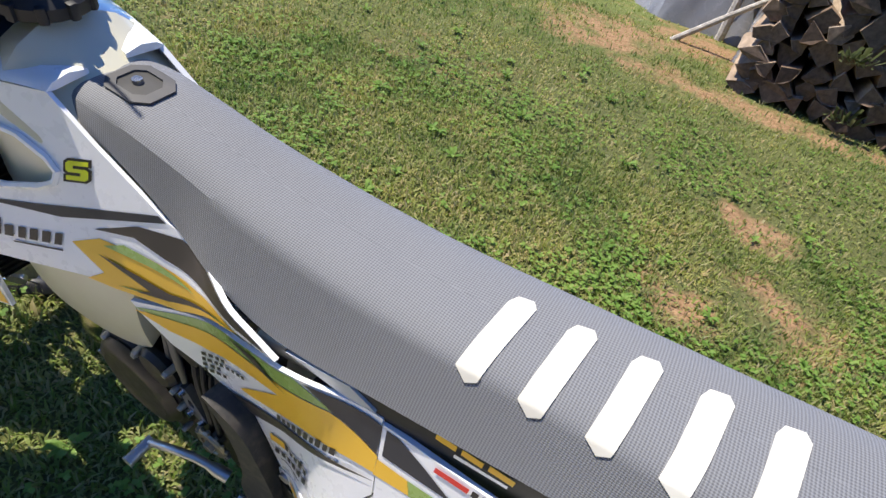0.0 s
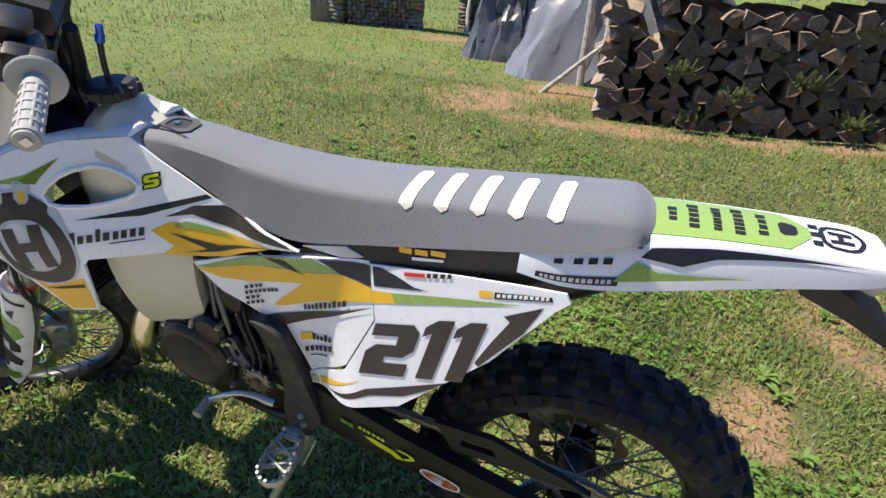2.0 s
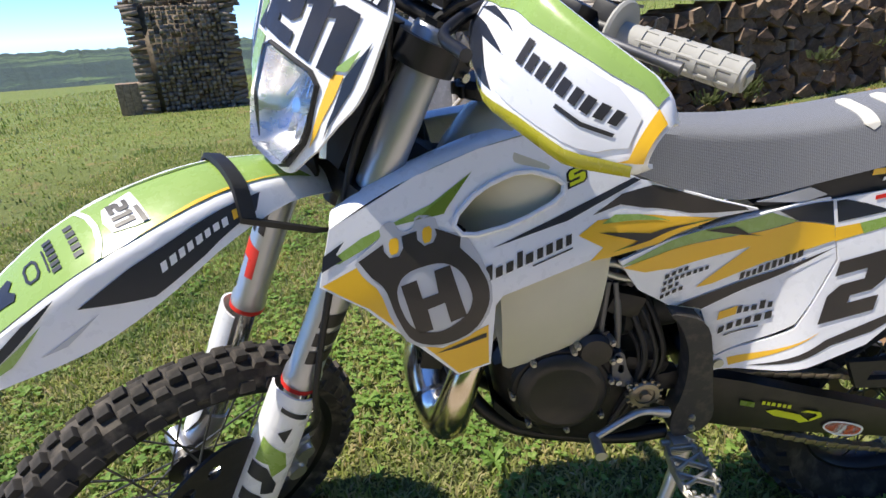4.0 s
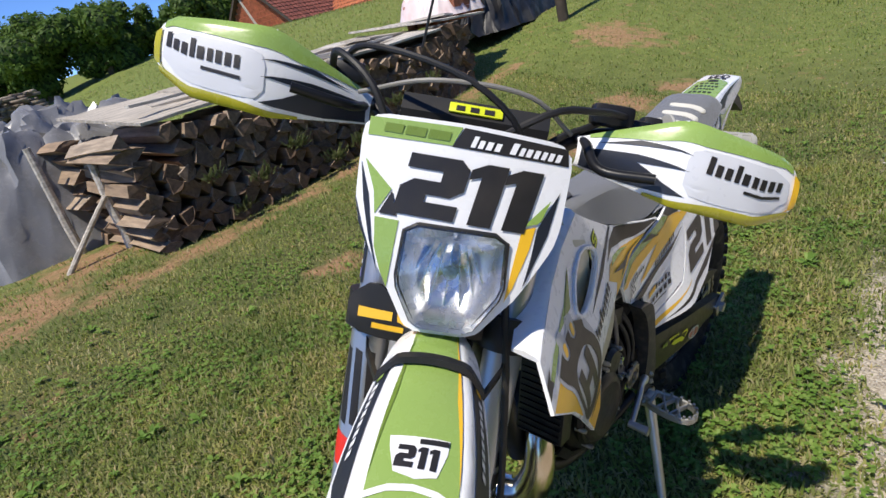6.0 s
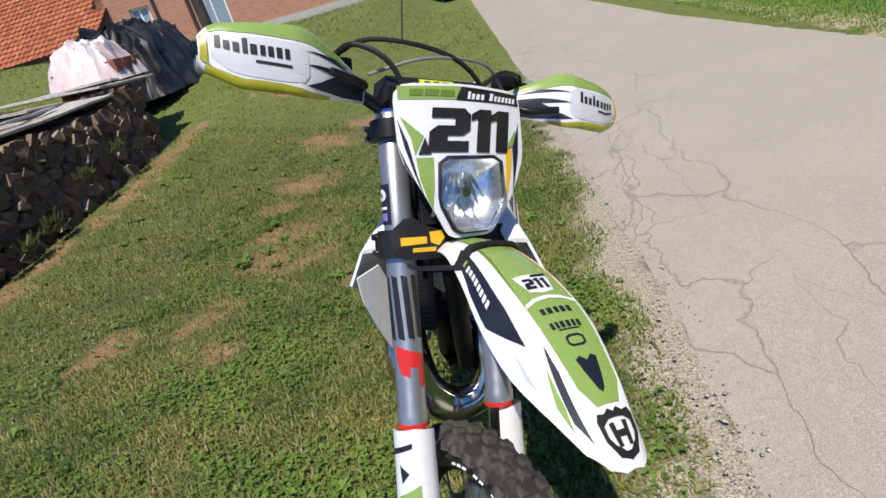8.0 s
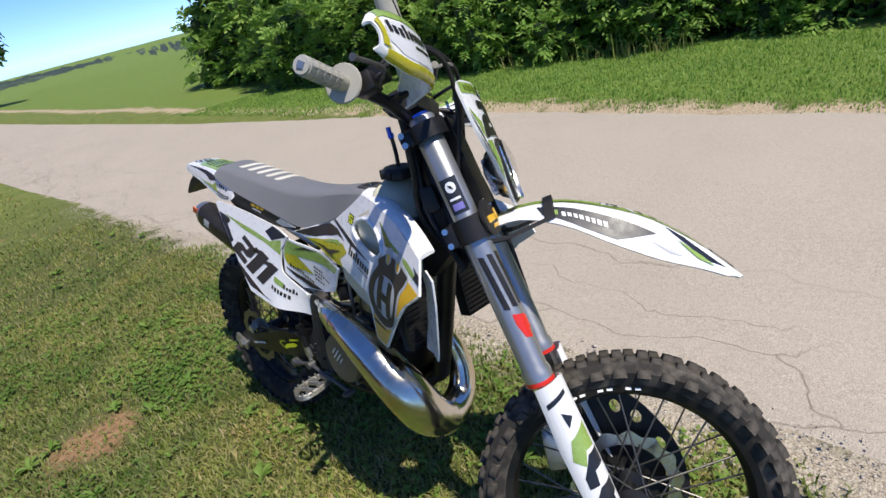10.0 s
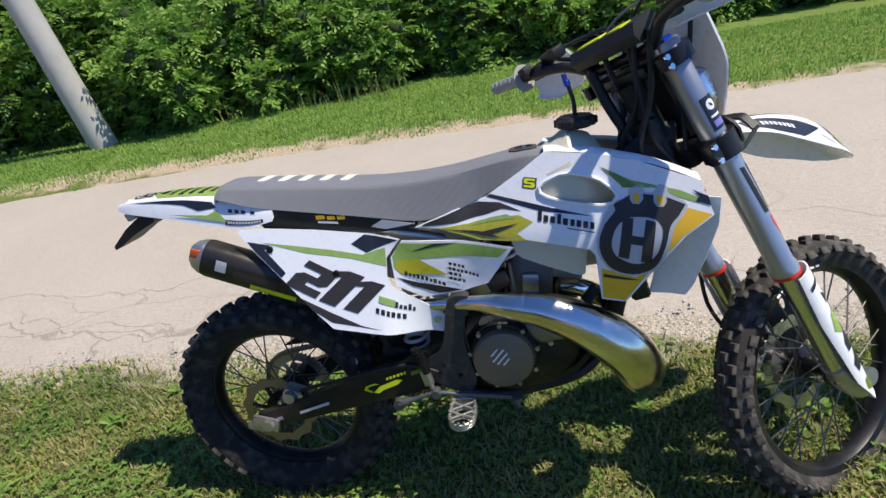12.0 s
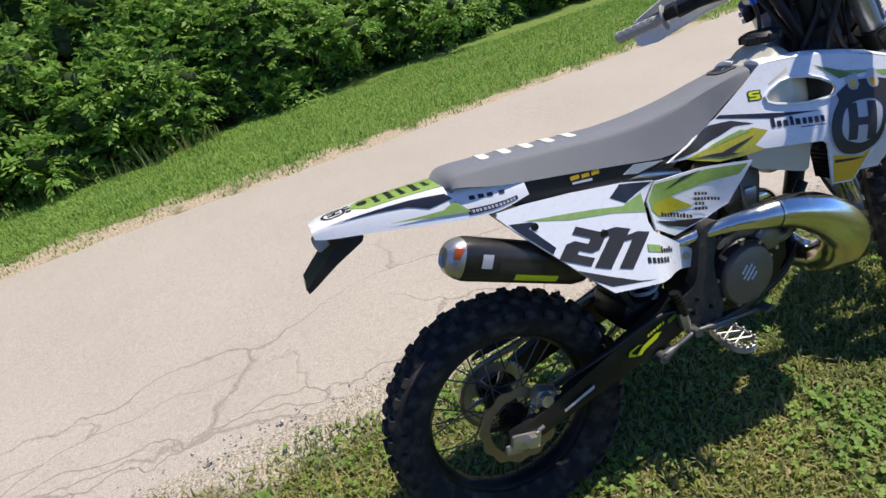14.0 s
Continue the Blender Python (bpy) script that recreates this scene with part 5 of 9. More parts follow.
# left covers
def oval_cover(bm, profile, c, sx, shear):
    """A turned cover pressed into a slanted oval about c = (x, z)."""
    lathe(bm, profile, pose(c[0], 0, c[1]), 40)
    for v in bm.verts:
        dz = v.co.z - c[1]
        v.co.x = c[0] + (v.co.x - c[0]) * sx + shear * dz


bm = bmesh.new()
oval_cover(bm, [(0.0005, 0.090), (0.092, 0.090), (0.095, 0.098), (0.090, 0.106), (0.078, 0.108)], (0.790, 0.527), 0.95, 0.10)
flange = part("case_flange", bm, engine_black, case, "dirty black case flange")
bm = bmesh.new()
oval_cover(bm, [(0.0005, 0.104), (0.082, 0.104), (0.085, 0.110), (0.076, 0.120), (0.064, 0.1225), (0.062, 0.1215), (0.0005, 0.125)], (0.790, 0.529), 0.92, 0.10)
part("ignition_cover", bm, worn("dusty_black_cover", (0.030, 0.027, 0.024), 0.42, 0.3, dirt=(0.17, 0.13, 0.09), amount=0.35, scale=11), case, "dusty black oval ignition cover")
bm = bmesh.new()
oval_cover(bm, [(0.0005, 0.095), (0.030, 0.095), (0.033, 0.104), (0.027, 0.113), (0.0005, 0.115)], (0.738, 0.612), 0.95, 0.15)
part("starter_cover", bm, bpy.data.materials["dusty_black_cover"], case, "small round black starter cover")
for bx, bz in ((0.842, 0.600), (0.875, 0.530), (0.845, 0.460), (0.775, 0.437), (0.715, 0.465), (0.705, 0.545), (0.775, 0.617), (0.770, 0.628), (0.712, 0.630), (0.708, 0.590)):
    bm = bmesh.new()
    tube(bm, [(bx, 0.092, bz), (bx, 0.112, bz)], 0.0055, 10)
    tube(bm, [(bx, 0.111, bz), (bx, 0.116, bz)], [0.0048, 0.0040], 6)
    part("cover_bolt", bm, casting_bolt, flange)
# bracket, rod and hoses between the covers and the frame guard
bm = bmesh.new()
sheet(bm, rounded([(0.705, 0.600), (0.688, 0.604), (0.676, 0.560), (0.660, 0.535), (0.676, 0.520), (0.698, 0.535), (0.704, 0.565)], 1), lambda x, z: Vector((x, 0.105, z)), 0, -0.012, 0.03, [rounded([(0.694, 0.575), (0.684, 0.575), (0.682, 0.556), (0.693, 0.556)], 1)])
bracket = part("case_bracket", bm, casting, case, "cast alloy bracket on the engine case")
for bx, bz in ((0.697, 0.592), (0.672, 0.530), (0.692, 0.540)):
    bm = bmesh.new()
    tube(bm, [(bx, 0.104, bz), (bx, 0.113, bz)], [0.0065, 0.0055], 10)
    part("bracket_bolt", bm, steel, bracket)
bm = bmesh.new()
tube(bm, curve([(0.712, 0.088, 0.735), (0.704, 0.094, 0.680), (0.697, 0.098, 0.610)], 10), [0.0045] * 3 + [0.006] * 5 + [0.0045] * 2, 10)
part("clutch_line", bm, casting, bike, "thin bare-metal hydraulic line")
bm = bmesh.new()
loft(bm, [[Vector((x, 0.030 + r * 1.05 * math.cos(a), z + r * math.sin(a))) for a in np.linspace(0, 2 * math.pi, 24, endpoint=False)] for x, z, r in ((0.690, 0.640, 0.040), (0.682, 0.642, 0.050), (0.668, 0.644, 0.050), (0.662, 0.645, 0.045), (0.652, 0.647, 0.052), (0.640, 0.650, 0.052), (0.634, 0.651, 0.046), (0.612, 0.656, 0.050), (0.590, 0.660, 0.052))])
part("intake_boot", bm, black_plastic, bike, "ribbed black rubber intake boot")
for dx, dy, r in ((0.0, 0.0, 0.0055), (-0.018, 0.004, 0.004), (-0.034, -0.006, 0.006)):
    bm = bmesh.new()
    tube(bm, curve([(0.690 + dx, 0.070 + dy, 0.700), (0.668 + dx, 0.096 + dy, 0.650), (0.650 + dx, 0.104 + dy, 0.585), (0.660 + dx, 0.100 + dy, 0.520), (0.690 + dx, 0.090 + dy, 0.440)], 18), r, 8)
    part("breather_tube", bm, black_plastic, bike)
bm = bmesh.new()
box(bm, (0.085, 0.040, 0.030), pose(0.640, 0.078, 0.560, 0, -16, 0), 0.010)
box(bm, (0.050, 0.030, 0.045), pose(0.600, 0.086, 0.520, 0, 10, 0), 0.010)
part("slave_cylinder", bm, engine_black, case, "black clutch slave cylinder")
bm = bmesh.new()
lathe(bm, [(0.010, 0.112), (0.026, 0.112), (0.028, 0.116), (0.026, 0.120), (0.018, 0.121), (0.017, 0.118), (0.010, 0.118)], pose(0.645, 0, 0.512), 26)
tube(bm, [(0.645, 0.100, 0.512), (0.645, 0.126, 0.512)], [0.012, 0.010], 6)
drive = part("drive_sprocket", bm, chain_metal, bike, "small dusty drive sprocket")
for k in range(13):
    a = k * 0.4833
    bm = bmesh.new()
    box(bm, (0.008, 0.006, 0.006), Matrix.Translation((0.645 + 0.029 * math.cos(a), 0.115, 0.512 + 0.029 * math.sin(a))) @ Matrix.Rotation(-a, 4, "Y"), 0.001)
    part("sprocket_tooth", bm, chain_metal, drive)
# right clutch cover
bm = bmesh.new()
oval_cover(bm, [(0.0005, -0.098), (0.090, -0.098), (0.092, -0.108), (0.087, -0.116), (0.078, -0.118)], (0.683, 0.497), 0.97, 0.06)
rcov = part("clutch_cover", bm, engine_black, case, "dark grey round clutch cover")
clutch_grey = worn("clutch_grey", (0.20, 0.175, 0.148), 0.42, 0.5, dirt=(0.26, 0.20, 0.14), amount=0.35, scale=12)
bm = bmesh.new()
oval_cover(bm, [(0.0005, -0.112), (0.078, -0.112), (0.080, -0.128), (0.075, -0.137), (0.069, -0.1395), (0.0005, -0.1415)], (0.682, 0.497), 0.97, 0.05)
part("cover_face", bm, clutch_grey, rcov)
for k in range(9):
    a = k * 0.698 + 0.2
    bm = bmesh.new()
    bx, bz = 0.683 + 0.085 * math.cos(a), 0.497 + 0.086 * math.sin(a)
    tube(bm, [(bx, -0.106, bz), (bx, -0.122, bz)], 0.0055, 10)
    part("cover_bolt", bm, casting_bolt, rcov)
bm = bmesh.new()
for k, l in ((-1.5, 0.026), (-0.5, 0.044), (0.5, 0.040), (1.5, 0.024)):
    box(bm, (0.0042, 0.003, l), pose(0.676 + k * 0.009, -0.1424, 0.510 - k * 0.009, 0, 42, 0), 0.001)
part("claw_mark", bm, white, rcov)
cast_grey = worn("dull_cast_casing", (0.25, 0.245, 0.235), 0.42, 0.75, dirt=(0.20, 0.16, 0.11), amount=0.45, scale=16)
bm = bmesh.new()
oval_cover(bm, [(0.0005, -0.085), (0.036, -0.085), (0.038, -0.102), (0.030, -0.113), (0.020, -0.116), (0.0005, -0.117)], (0.782, 0.557), 1.1, -0.2)
tube(bm, curve([(0.800, -0.100, 0.548), (0.832, -0.104, 0.545), (0.858, -0.098, 0.570)], 8), [0.017] * 3 + [0.0145] * 5, 12)
tube(bm, [(0.775, -0.095, 0.585), (0.768, -0.090, 0.625)], [0.016, 0.014], 12)
pump = part("water_pump", bm, cast_grey, case, "dusty cast-metal water pump")
for bx, bz in ((0.752, 0.585), (0.812, 0.585), (0.748, 0.535), (0.800, 0.520)):
    bm = bmesh.new()
    tube(bm, [(bx, -0.088, bz), (bx, -0.110, bz)], 0.0058, 10)
    part("pump_bolt", bm, casting_bolt, pump)
bm = bmesh.new()
sheet(bm, rounded([(0.745, 0.600), (0.700, 0.608), (0.640, 0.600), (0.625, 0.575), (0.660, 0.585), (0.720, 0.580), (0.750, 0.560)], 1), lambda x, z: Vector((x, -0.098, z)), 0, 0.02, 0.03)
part("case_top", bm, cast_grey, case, "dusty cast-metal upper case")
bm = bmesh.new()
tube(bm, curve([(0.856, -0.098, 0.568), (0.885, -0.090, 0.610), (0.920, -0.085, 0.655)], 10), 0.0135, 12)
lower = part("coolant_hose", bm, black_plastic, bike, "black lower coolant hose")
bm = bmesh.new()
tube(bm, [(0.860, -0.097, 0.573), (0.866, -0.096, 0.582)], 0.0158, 16)
part("hose_clip", bm, steel, lower)
# brake master cylinder beside the frame
bm = bmesh.new()
for k in range(7):
    z = 0.505 + 0.0055 * k
    tube(bm, [(0.474 - 0.002 * k, -0.128, z), (0.4735 - 0.002 * k, -0.128, z + 0.003)], 0.014 if k % 2 else 0.0115, 14)
tube(bm, [(0.482, -0.128, 0.470), (0.474, -0.128, 0.508)], [0.0115, 0.013], 14)
master = part("brake_master_cylinder", bm, black_metal, bike, "ribbed black brake master cylinder")
bm = bmesh.new()
tube(bm, [(0.482, -0.128, 0.470), (0.490, -0.130, 0.415)], [0.010, 0.006], 12)
box(bm, (0.026, 0.018, 0.046), pose(0.480, -0.126, 0.455, 0, -10, 0), 0.005)
part("cylinder_body", bm, casting_bolt, master, "bare cast cylinder body")
bm = bmesh.new()
loft(bm, [[Vector((x, y, z + dz)) for y, dz in ((-0.078, 0.035), (-0.062, 0.0), (0.062, 0.0), (0.078, 0.035), (0.073, 0.035), (0.058, 0.006), (-0.058, 0.006), (-0.073, 0.035))] for x, z in ((0.58, 0.362), (0.70, 0.350), (0.80, 0.366), (0.86, 0.405), (0.90, 0.455))])
part("skid_plate", bm, black_plastic, bike, "black plastic skid plate")
# gear lever, pegs, brake pedal, stand
bm = bmesh.new()
tube(bm, curve([(0.605, 0.13, 0.478), (0.650, 0.140, 0.496), (0.682, 0.148, 0.496), (0.742, 0.156, 0.462)], 10), [0.010] * 2 + [0.0065] * 8, 10)
lever = part("gear_lever", bm, alloy, bike, "dull alloy gear lever")
bm = bmesh.new()
tube(bm, [(0.742, 0.150, 0.462), (0.742, 0.192, 0.460)], [0.0085, 0.0095], 12)
tube(bm, [(0.742, 0.190, 0.460), (0.742, 0.194, 0.460)], 0.0105, 12)
part("lever_tip", bm, alloy, lever)


def footpeg(side):
    m = Matrix.Translation((0.570, side * 0.125, 0.392)) @ Matrix.Rotation(radians(-side * 4), 4, "X")
    bm = bmesh.new()
    # cast loop with a rounded end, slanting webs and teeth along its edge
    loop = [(-0.024, 0.012), (-0.030, 0.045), (-0.030, 0.085), (-0.022, 0.108), (0.0, 0.118), (0.022, 0.108), (0.030, 0.085), (0.030, 0.045), (0.024, 0.012)]
    rim = curve([(x, side * y, 0) for x, y in loop], 30)
    for h in (-0.006, 0.0, 0.006):
        tube(bm, [m @ Vector((p[0], p[1], h)) for p in rim], 0.0040, 8)
    for a, b in (((-0.028, 0.030), (0.028, 0.058)), ((0.028, 0.030), (-0.028, 0.058)), ((-0.029, 0.064), (0.029, 0.090)), ((0.029, 0.064), (-0.029, 0.090)), ((-0.026, 0.016), (0.026, 0.016))):
        for h in (-0.004, 0.004):
            tube(bm, [m @ Vector((a[0], side * a[1], h)), m @ Vector((b[0], side * b[1], h))], 0.0032, 8)
    for p in rim[2:-2:2]:
        box(bm, (0.006, 0.006, 0.009), m @ Matrix.Translation((p[0], p[1], 0.012)), 0.0015)
    box(bm, (0.030, 0.03, 0.035), m @ Matrix.Translation((0, 0.0, -0.004)), 0.004)
    tube(bm, [m @ Vector((-0.03, 0, 0)), m @ Vector((0.03, 0, 0))], 0.006, 8)
    part("footpeg", bm, casting_bolt, bike, "toothed bare-metal footpeg")


footpeg(1)
footpeg(-1)
bm = bmesh.new()
tube(bm, curve([(0.396, -0.138, 0.386), (0.45, -0.140, 0.402), (0.50, -0.140, 0.415), (0.56, -0.140, 0.408), (0.63, -0.138, 0.398), (0.700, -0.140, 0.392)], 22), [0.013, 0.012, 0.011] + [0.006] * 19, 10)
tube(bm, [(0.396, -0.128, 0.386), (0.396, -0.148, 0.386)], 0.015, 16)
tube(bm, [(0.500, -0.128, 0.415), (0.500, -0.152, 0.415)], 0.012, 12)
box(bm, (0.026, 0.036, 0.010), pose(0.706, -0.150, 0.398, 0, -15, 0), 0.003)
part("brake_pedal", bm, casting, bike, "dull alloy rear brake pedal")
foot = LEAN.inverted() @ Vector((0.675, 0.245, 0.028))
bm = bmesh.new()
top = Vector((0.545, 0.118, 0.400))
tube(bm, [top, top.lerp(foot, 0.12), top.lerp(foot, 0.5), top.lerp(foot, 0.95), foot], [0.016, 0.013, 0.0115, 0.010, 0.012], 10)
stand = part("side_stand", bm, alloy, bike, "bare alloy side stand resting on the grass")
bm = bmesh.new()
box(bm, (0.055, 0.05, 0.010), Matrix.Translation(foot) @ Matrix.Rotation(radians(8), 4, "X"), 0.003)
part("stand_foot", bm, alloy, stand)
bm = bmesh.new()
for k in range(14):
    p = top + (foot - top) * (0.06 + k * 0.014) + Vector((-0.020, 0, 0))
    q = p + (foot - top) * 0.007
    lathe(bm, [(0.006, -0.0012), (0.0085, -0.0012), (0.0085, 0.0012), (0.006, 0.0012)], Matrix.Translation(p), 10)
part("stand_spring", bm, steel, stand)

# ---- swingarm, chain ----
REAR = Vector((0.010, 0.0, 0.335))
for s in (1, -1):
    bm = bmesh.new()
    stations = ((0.55, 0.470, 0.062, 0.086), (0.46, 0.455, 0.060, 0.100), (0.33, 0.425, 0.050, 0.110), (0.20, 0.392, 0.040, 0.112), (0.08, 0.358, 0.032, 0.112), (-0.03, 0.328, 0.028, 0.112))
    loft(bm, [[Vector((x, s * (y + dy), z + dz)) for dy, dz in ((0.016, -h * 0.8), (0.020, 0), (0.014, h), (-0.012, h), (-0.018, 0), (-0.014, -h * 0.8))] for x, z, h, y in stations])
    arm = part("swingarm", bm, black_metal, bike, "black swingarm beam with neon sticker")
    bm = bmesh.new()
    box(bm, (0.078, 0.012, 0.042), pose(-0.002, s * 0.134, 0.336, 0, 16, 0), 0.010)
    box(bm, (0.050, 0.010, 0.026), pose(-0.034, s * 0.132, 0.327, 0, 16, 0), 0.008)
    tube(bm, [(0.034, s * 0.130, 0.346), (0.052, s * 0.130, 0.351)], [0.006, 0.006], 6)
    adj = part("axle_block", bm, casting_bolt, arm, "silver axle block")
    bm = bmesh.new()
    tube(bm, [(0.010, s * 0.13, 0.337), (0.010, s * 0.152, 0.337)], 0.017, 6)
    part("axle_nut", bm, alloy, adj)
    stick = lambda name, poly, m, s=s, arm=arm: part(name, sheet(bmesh.new(), poly, lambda x, z: Vector((x, s * (0.1075 + 0.024 + 0.10 * max(0, 0.33 - x) * 0.25 - 0.09 * max(0, x - 0.33)), z)), -s * 0.001, 0, 0.05), m, arm)
    stick("neon_sticker", [(0.398, 0.452), (0.350, 0.437), (0.328, 0.419), (0.345, 0.416), (0.356, 0.424), (0.396, 0.436), (0.414, 0.449)], neon)
    stick("neon_loop", [(0.350, 0.443), (0.338, 0.447), (0.312, 0.440), (0.306, 0.428), (0.326, 0.419), (0.330, 0.424), (0.316, 0.431), (0.320, 0.437), (0.340, 0.442)], neon)
    bars("sticker_bar", (0.425, 0.466), (-0.058, -0.014), (0.0, 0.008), word(6, 41, 1.0), lambda n, p, m, q: stick(n, p, m), neon, arm)
    stick("sticker_tag", [(0.465, 0.478), (0.438, 0.471), (0.437, 0.459), (0.464, 0.466)], dark_lime)
    if s > 0:
        stick("oval_back", rounded([(0.300, 0.398), (0.290, 0.415), (0.255, 0.410), (0.212, 0.392), (0.216, 0.368), (0.262, 0.372)], 2), white)
        stick("oval_sticker", rounded([(0.296, 0.399), (0.287, 0.411), (0.255, 0.406), (0.216, 0.389), (0.220, 0.372), (0.261, 0.376)], 2), orange_red)
    else:
        stick("sticker_bar", [(0.20, 0.400), (0.11, 0.374), (0.11, 0.366), (0.20, 0.391)], grey_white)
bm = bmesh.new()
box(bm, (0.17, 0.15, 0.075), pose(0.43, 0, 0.47, 0, 14, 0), 0.02)
part("swingarm_bridge", bm, black_metal, bike)
# chain guard and chain guide
bm = bmesh.new()
sheet(bm, [(0.275, 0.535), (0.17, 0.530), (0.02, 0.470), (-0.02, 0.448), (0.05, 0.452), (0.16, 0.462), (0.24, 0.470)], lambda x, z: Vector((x, 0.112, z)), 0, -0.012, 0.05,
      [[(0.222, 0.510), (0.165, 0.500), (0.155, 0.482), (0.225, 0.488)]])
part("chain_guard", bm, black_plastic, bike, "black plastic chain guard")
bm = bmesh.new()
r_front, r_rear = 0.030, 0.100
A0, B0 = Vector((0.625, 0.080, 0.505)), Vector((0.010, 0.080, 0.337))
path = []
for k in range(48):
    f = k / 47
    path.append((A0 + Vector((0.01, 0, r_front))).lerp(B0 + Vector((-0.02, 0, r_rear)), f))
for k in range(20):
    a = radians(95 + k * 9)
    path.append(B0 + Vector((math.cos(a) * r_rear, 0, math.sin(a) * r_rear)))
for k in range(48):
    f = k / 47
    path.append((B0 + Vector((0.02, 0, -r_rear))).lerp(A0 + Vector((0.0, 0, -r_front)), f) - Vector((0, 0, 0.028 * math.sin(f * math.pi))))
for i, (p, q) in enumerate(zip(path, path[1:])):
    d = q - p
    if d.length < 1e-4:
        continue
    box(bm, (d.length * 1.15, 0.014 if i % 2 else 0.018, 0.013), Matrix.Translation((p + q) / 2) @ Matrix.Rotation(-math.atan2(d.z, d.x), 4, "Y"), 0.003)
part("chain", bm, chain_metal, bike, "drive chain with dusty links")

# ---- wheels ----


def tyre_mesh(bm, radius, width, rim):
    w = width / 2
    side = [(rim, -w * 0.62), (rim + 0.02, -w * 0.86), ((rim + radius) / 2, -w * 0.98), (radius - 0.030, -w * 0.92), (radius - 0.014, -w * 0.62), (radius - 0.010, 0.0)]
    prof = side + [(r, -y) for r, y in side[-2::-1]] + [(rim - 0.008, w * 0.5), (rim - 0.008, -w * 0.5)]
    lathe(bm, prof, None, 96)


spoke_metal = worn("dull_spokes", (0.16, 0.155, 0.145), 0.45, 0.9, amount=0.3)


def wheel(name, m, radius, width, rim, knobs, rows, knob, label, parent, rubber=rubber):
    bm = bmesh.new()
    tyre_mesh(bm, radius, width, rim)
    ob = part(name, bm, rubber, parent, label)
    ob.matrix_basis = m
    shared = {}
    for k in range(knobs):
        for j, (y, tilt, size) in enumerate(rows):
            aa = 2 * math.pi * (k + (0.5 if j % 2 else 0)) / knobs
            if size not in shared:
                kb = bmesh.new()
                x, p, q = knob / 2, size[0] / 2, size[1] / 2
                loft(kb, [[(h, dy * e, dz * e) for dy, dz in ((-p, -q), (p, -q), (p, q), (-p, q))] for h, e in ((-x, 1.08), (x * 0.75, 1.0), (x, 0.86))])
                piece = part("tread_knob", kb, rubber, ob)
                shared[size] = piece.data
            else:
                piece = new("tread_knob", shared[size])
                piece.parent = ob
            piece.matrix_basis = Matrix.Rotation(-aa, 4, "Y") @ Matrix.Translation((radius - 0.008 - 0.030 * abs(y) ** 2.2, y * width / 2 * 0.93, 0)) @ Matrix.Rotation(radians(tilt), 4, "Z")
    bm = bmesh.new()
    lathe(bm, [(rim + 0.004, -0.030), (rim + 0.006, -0.024), (rim - 0.012, -0.020), (rim - 0.020, -0.006), (rim - 0.020, 0.006), (rim - 0.012, 0.020), (rim + 0.006, 0.024), (rim + 0.004, 0.030), (rim - 0.014, 0.027), (rim - 0.026, 0.010), (rim - 0.026, -0.010), (rim - 0.014, -0.027)], None, 72)
    rim_ob = part("rim", bm, black_metal, ob, "black spoked rim")
    bm = bmesh.new()
    prof = [(0.012, -0.075), (0.026, -0.070), (0.028, -0.050), (0.045, -0.045), (0.045, -0.038), (0.024, -0.030), (0.024, 0.030), (0.045, 0.038), (0.045, 0.045), (0.028, 0.050), (0.026, 0.070), (0.012, 0.075)]
    lathe(bm, prof, None, 30)
    part("hub", bm, black_metal, ob)
    me = None
    n = 32
    for k in range(n):
        s = 1 if k % 2 else -1
        cross = 1 if (k // 2) % 2 else -1
        if me is None:
            bm = bmesh.new()
            tube(bm, [(0, 0, 0), (0, 0, 1)], 0.0021, 6)
            base = part("spoke", bm, spoke_metal, ob)
            me = base.data
            sp = base
        else:
            sp = new("spoke", me)
            sp.parent = ob
        a = 2 * math.pi * (k + 0.5) / n
        p = Vector((0.043 * math.cos(a - cross * 0.95), s * 0.041, 0.043 * math.sin(a - cross * 0.95)))
        q = Vector(((rim - 0.022) * math.cos(a), s * 0.004, (rim - 0.022) * math.sin(a)))
        d = q - p
        sp.matrix_basis = Matrix.Translation(p) @ d.to_track_quat("Z", "Y").to_matrix().to_4x4() @ Matrix.Diagonal((1, 1, d.length, 1))
    return ob


rear = wheel("rear_wheel", Matrix.Translation(REAR), 0.330, 0.138, 0.236, 36,
             [(-0.98, 24, (0.022, 0.030)), (-0.48, 6, (0.026, 0.024)), (0.0, 0, (0.030, 0.024)), (0.48, -6, (0.026, 0.024)), (0.98, -24, (0.022, 0.030))], 0.020,
             "knobbly rear tyre on a black spoked rim", bike)


def disc(bm, r0, r1, y, t, lobes, depth, m=None):
    seg = 96
    rings = []
    for k in range(seg):
        a = 2 * math.pi * k / seg
        r = r1 - depth * (0.5 + 0.5 * math.cos(lobes * a))
        rings.append([Vector((rr * math.cos(a), yy, rr * math.sin(a))) for rr, yy in ((r0, y - t), (r, y - t), (r, y + t), (r0, y + t))])
    rings.append(rings[0])
    loft(bm, [[m @ p if m is not None else p for p in r] for r in rings], caps=False)
    return bm


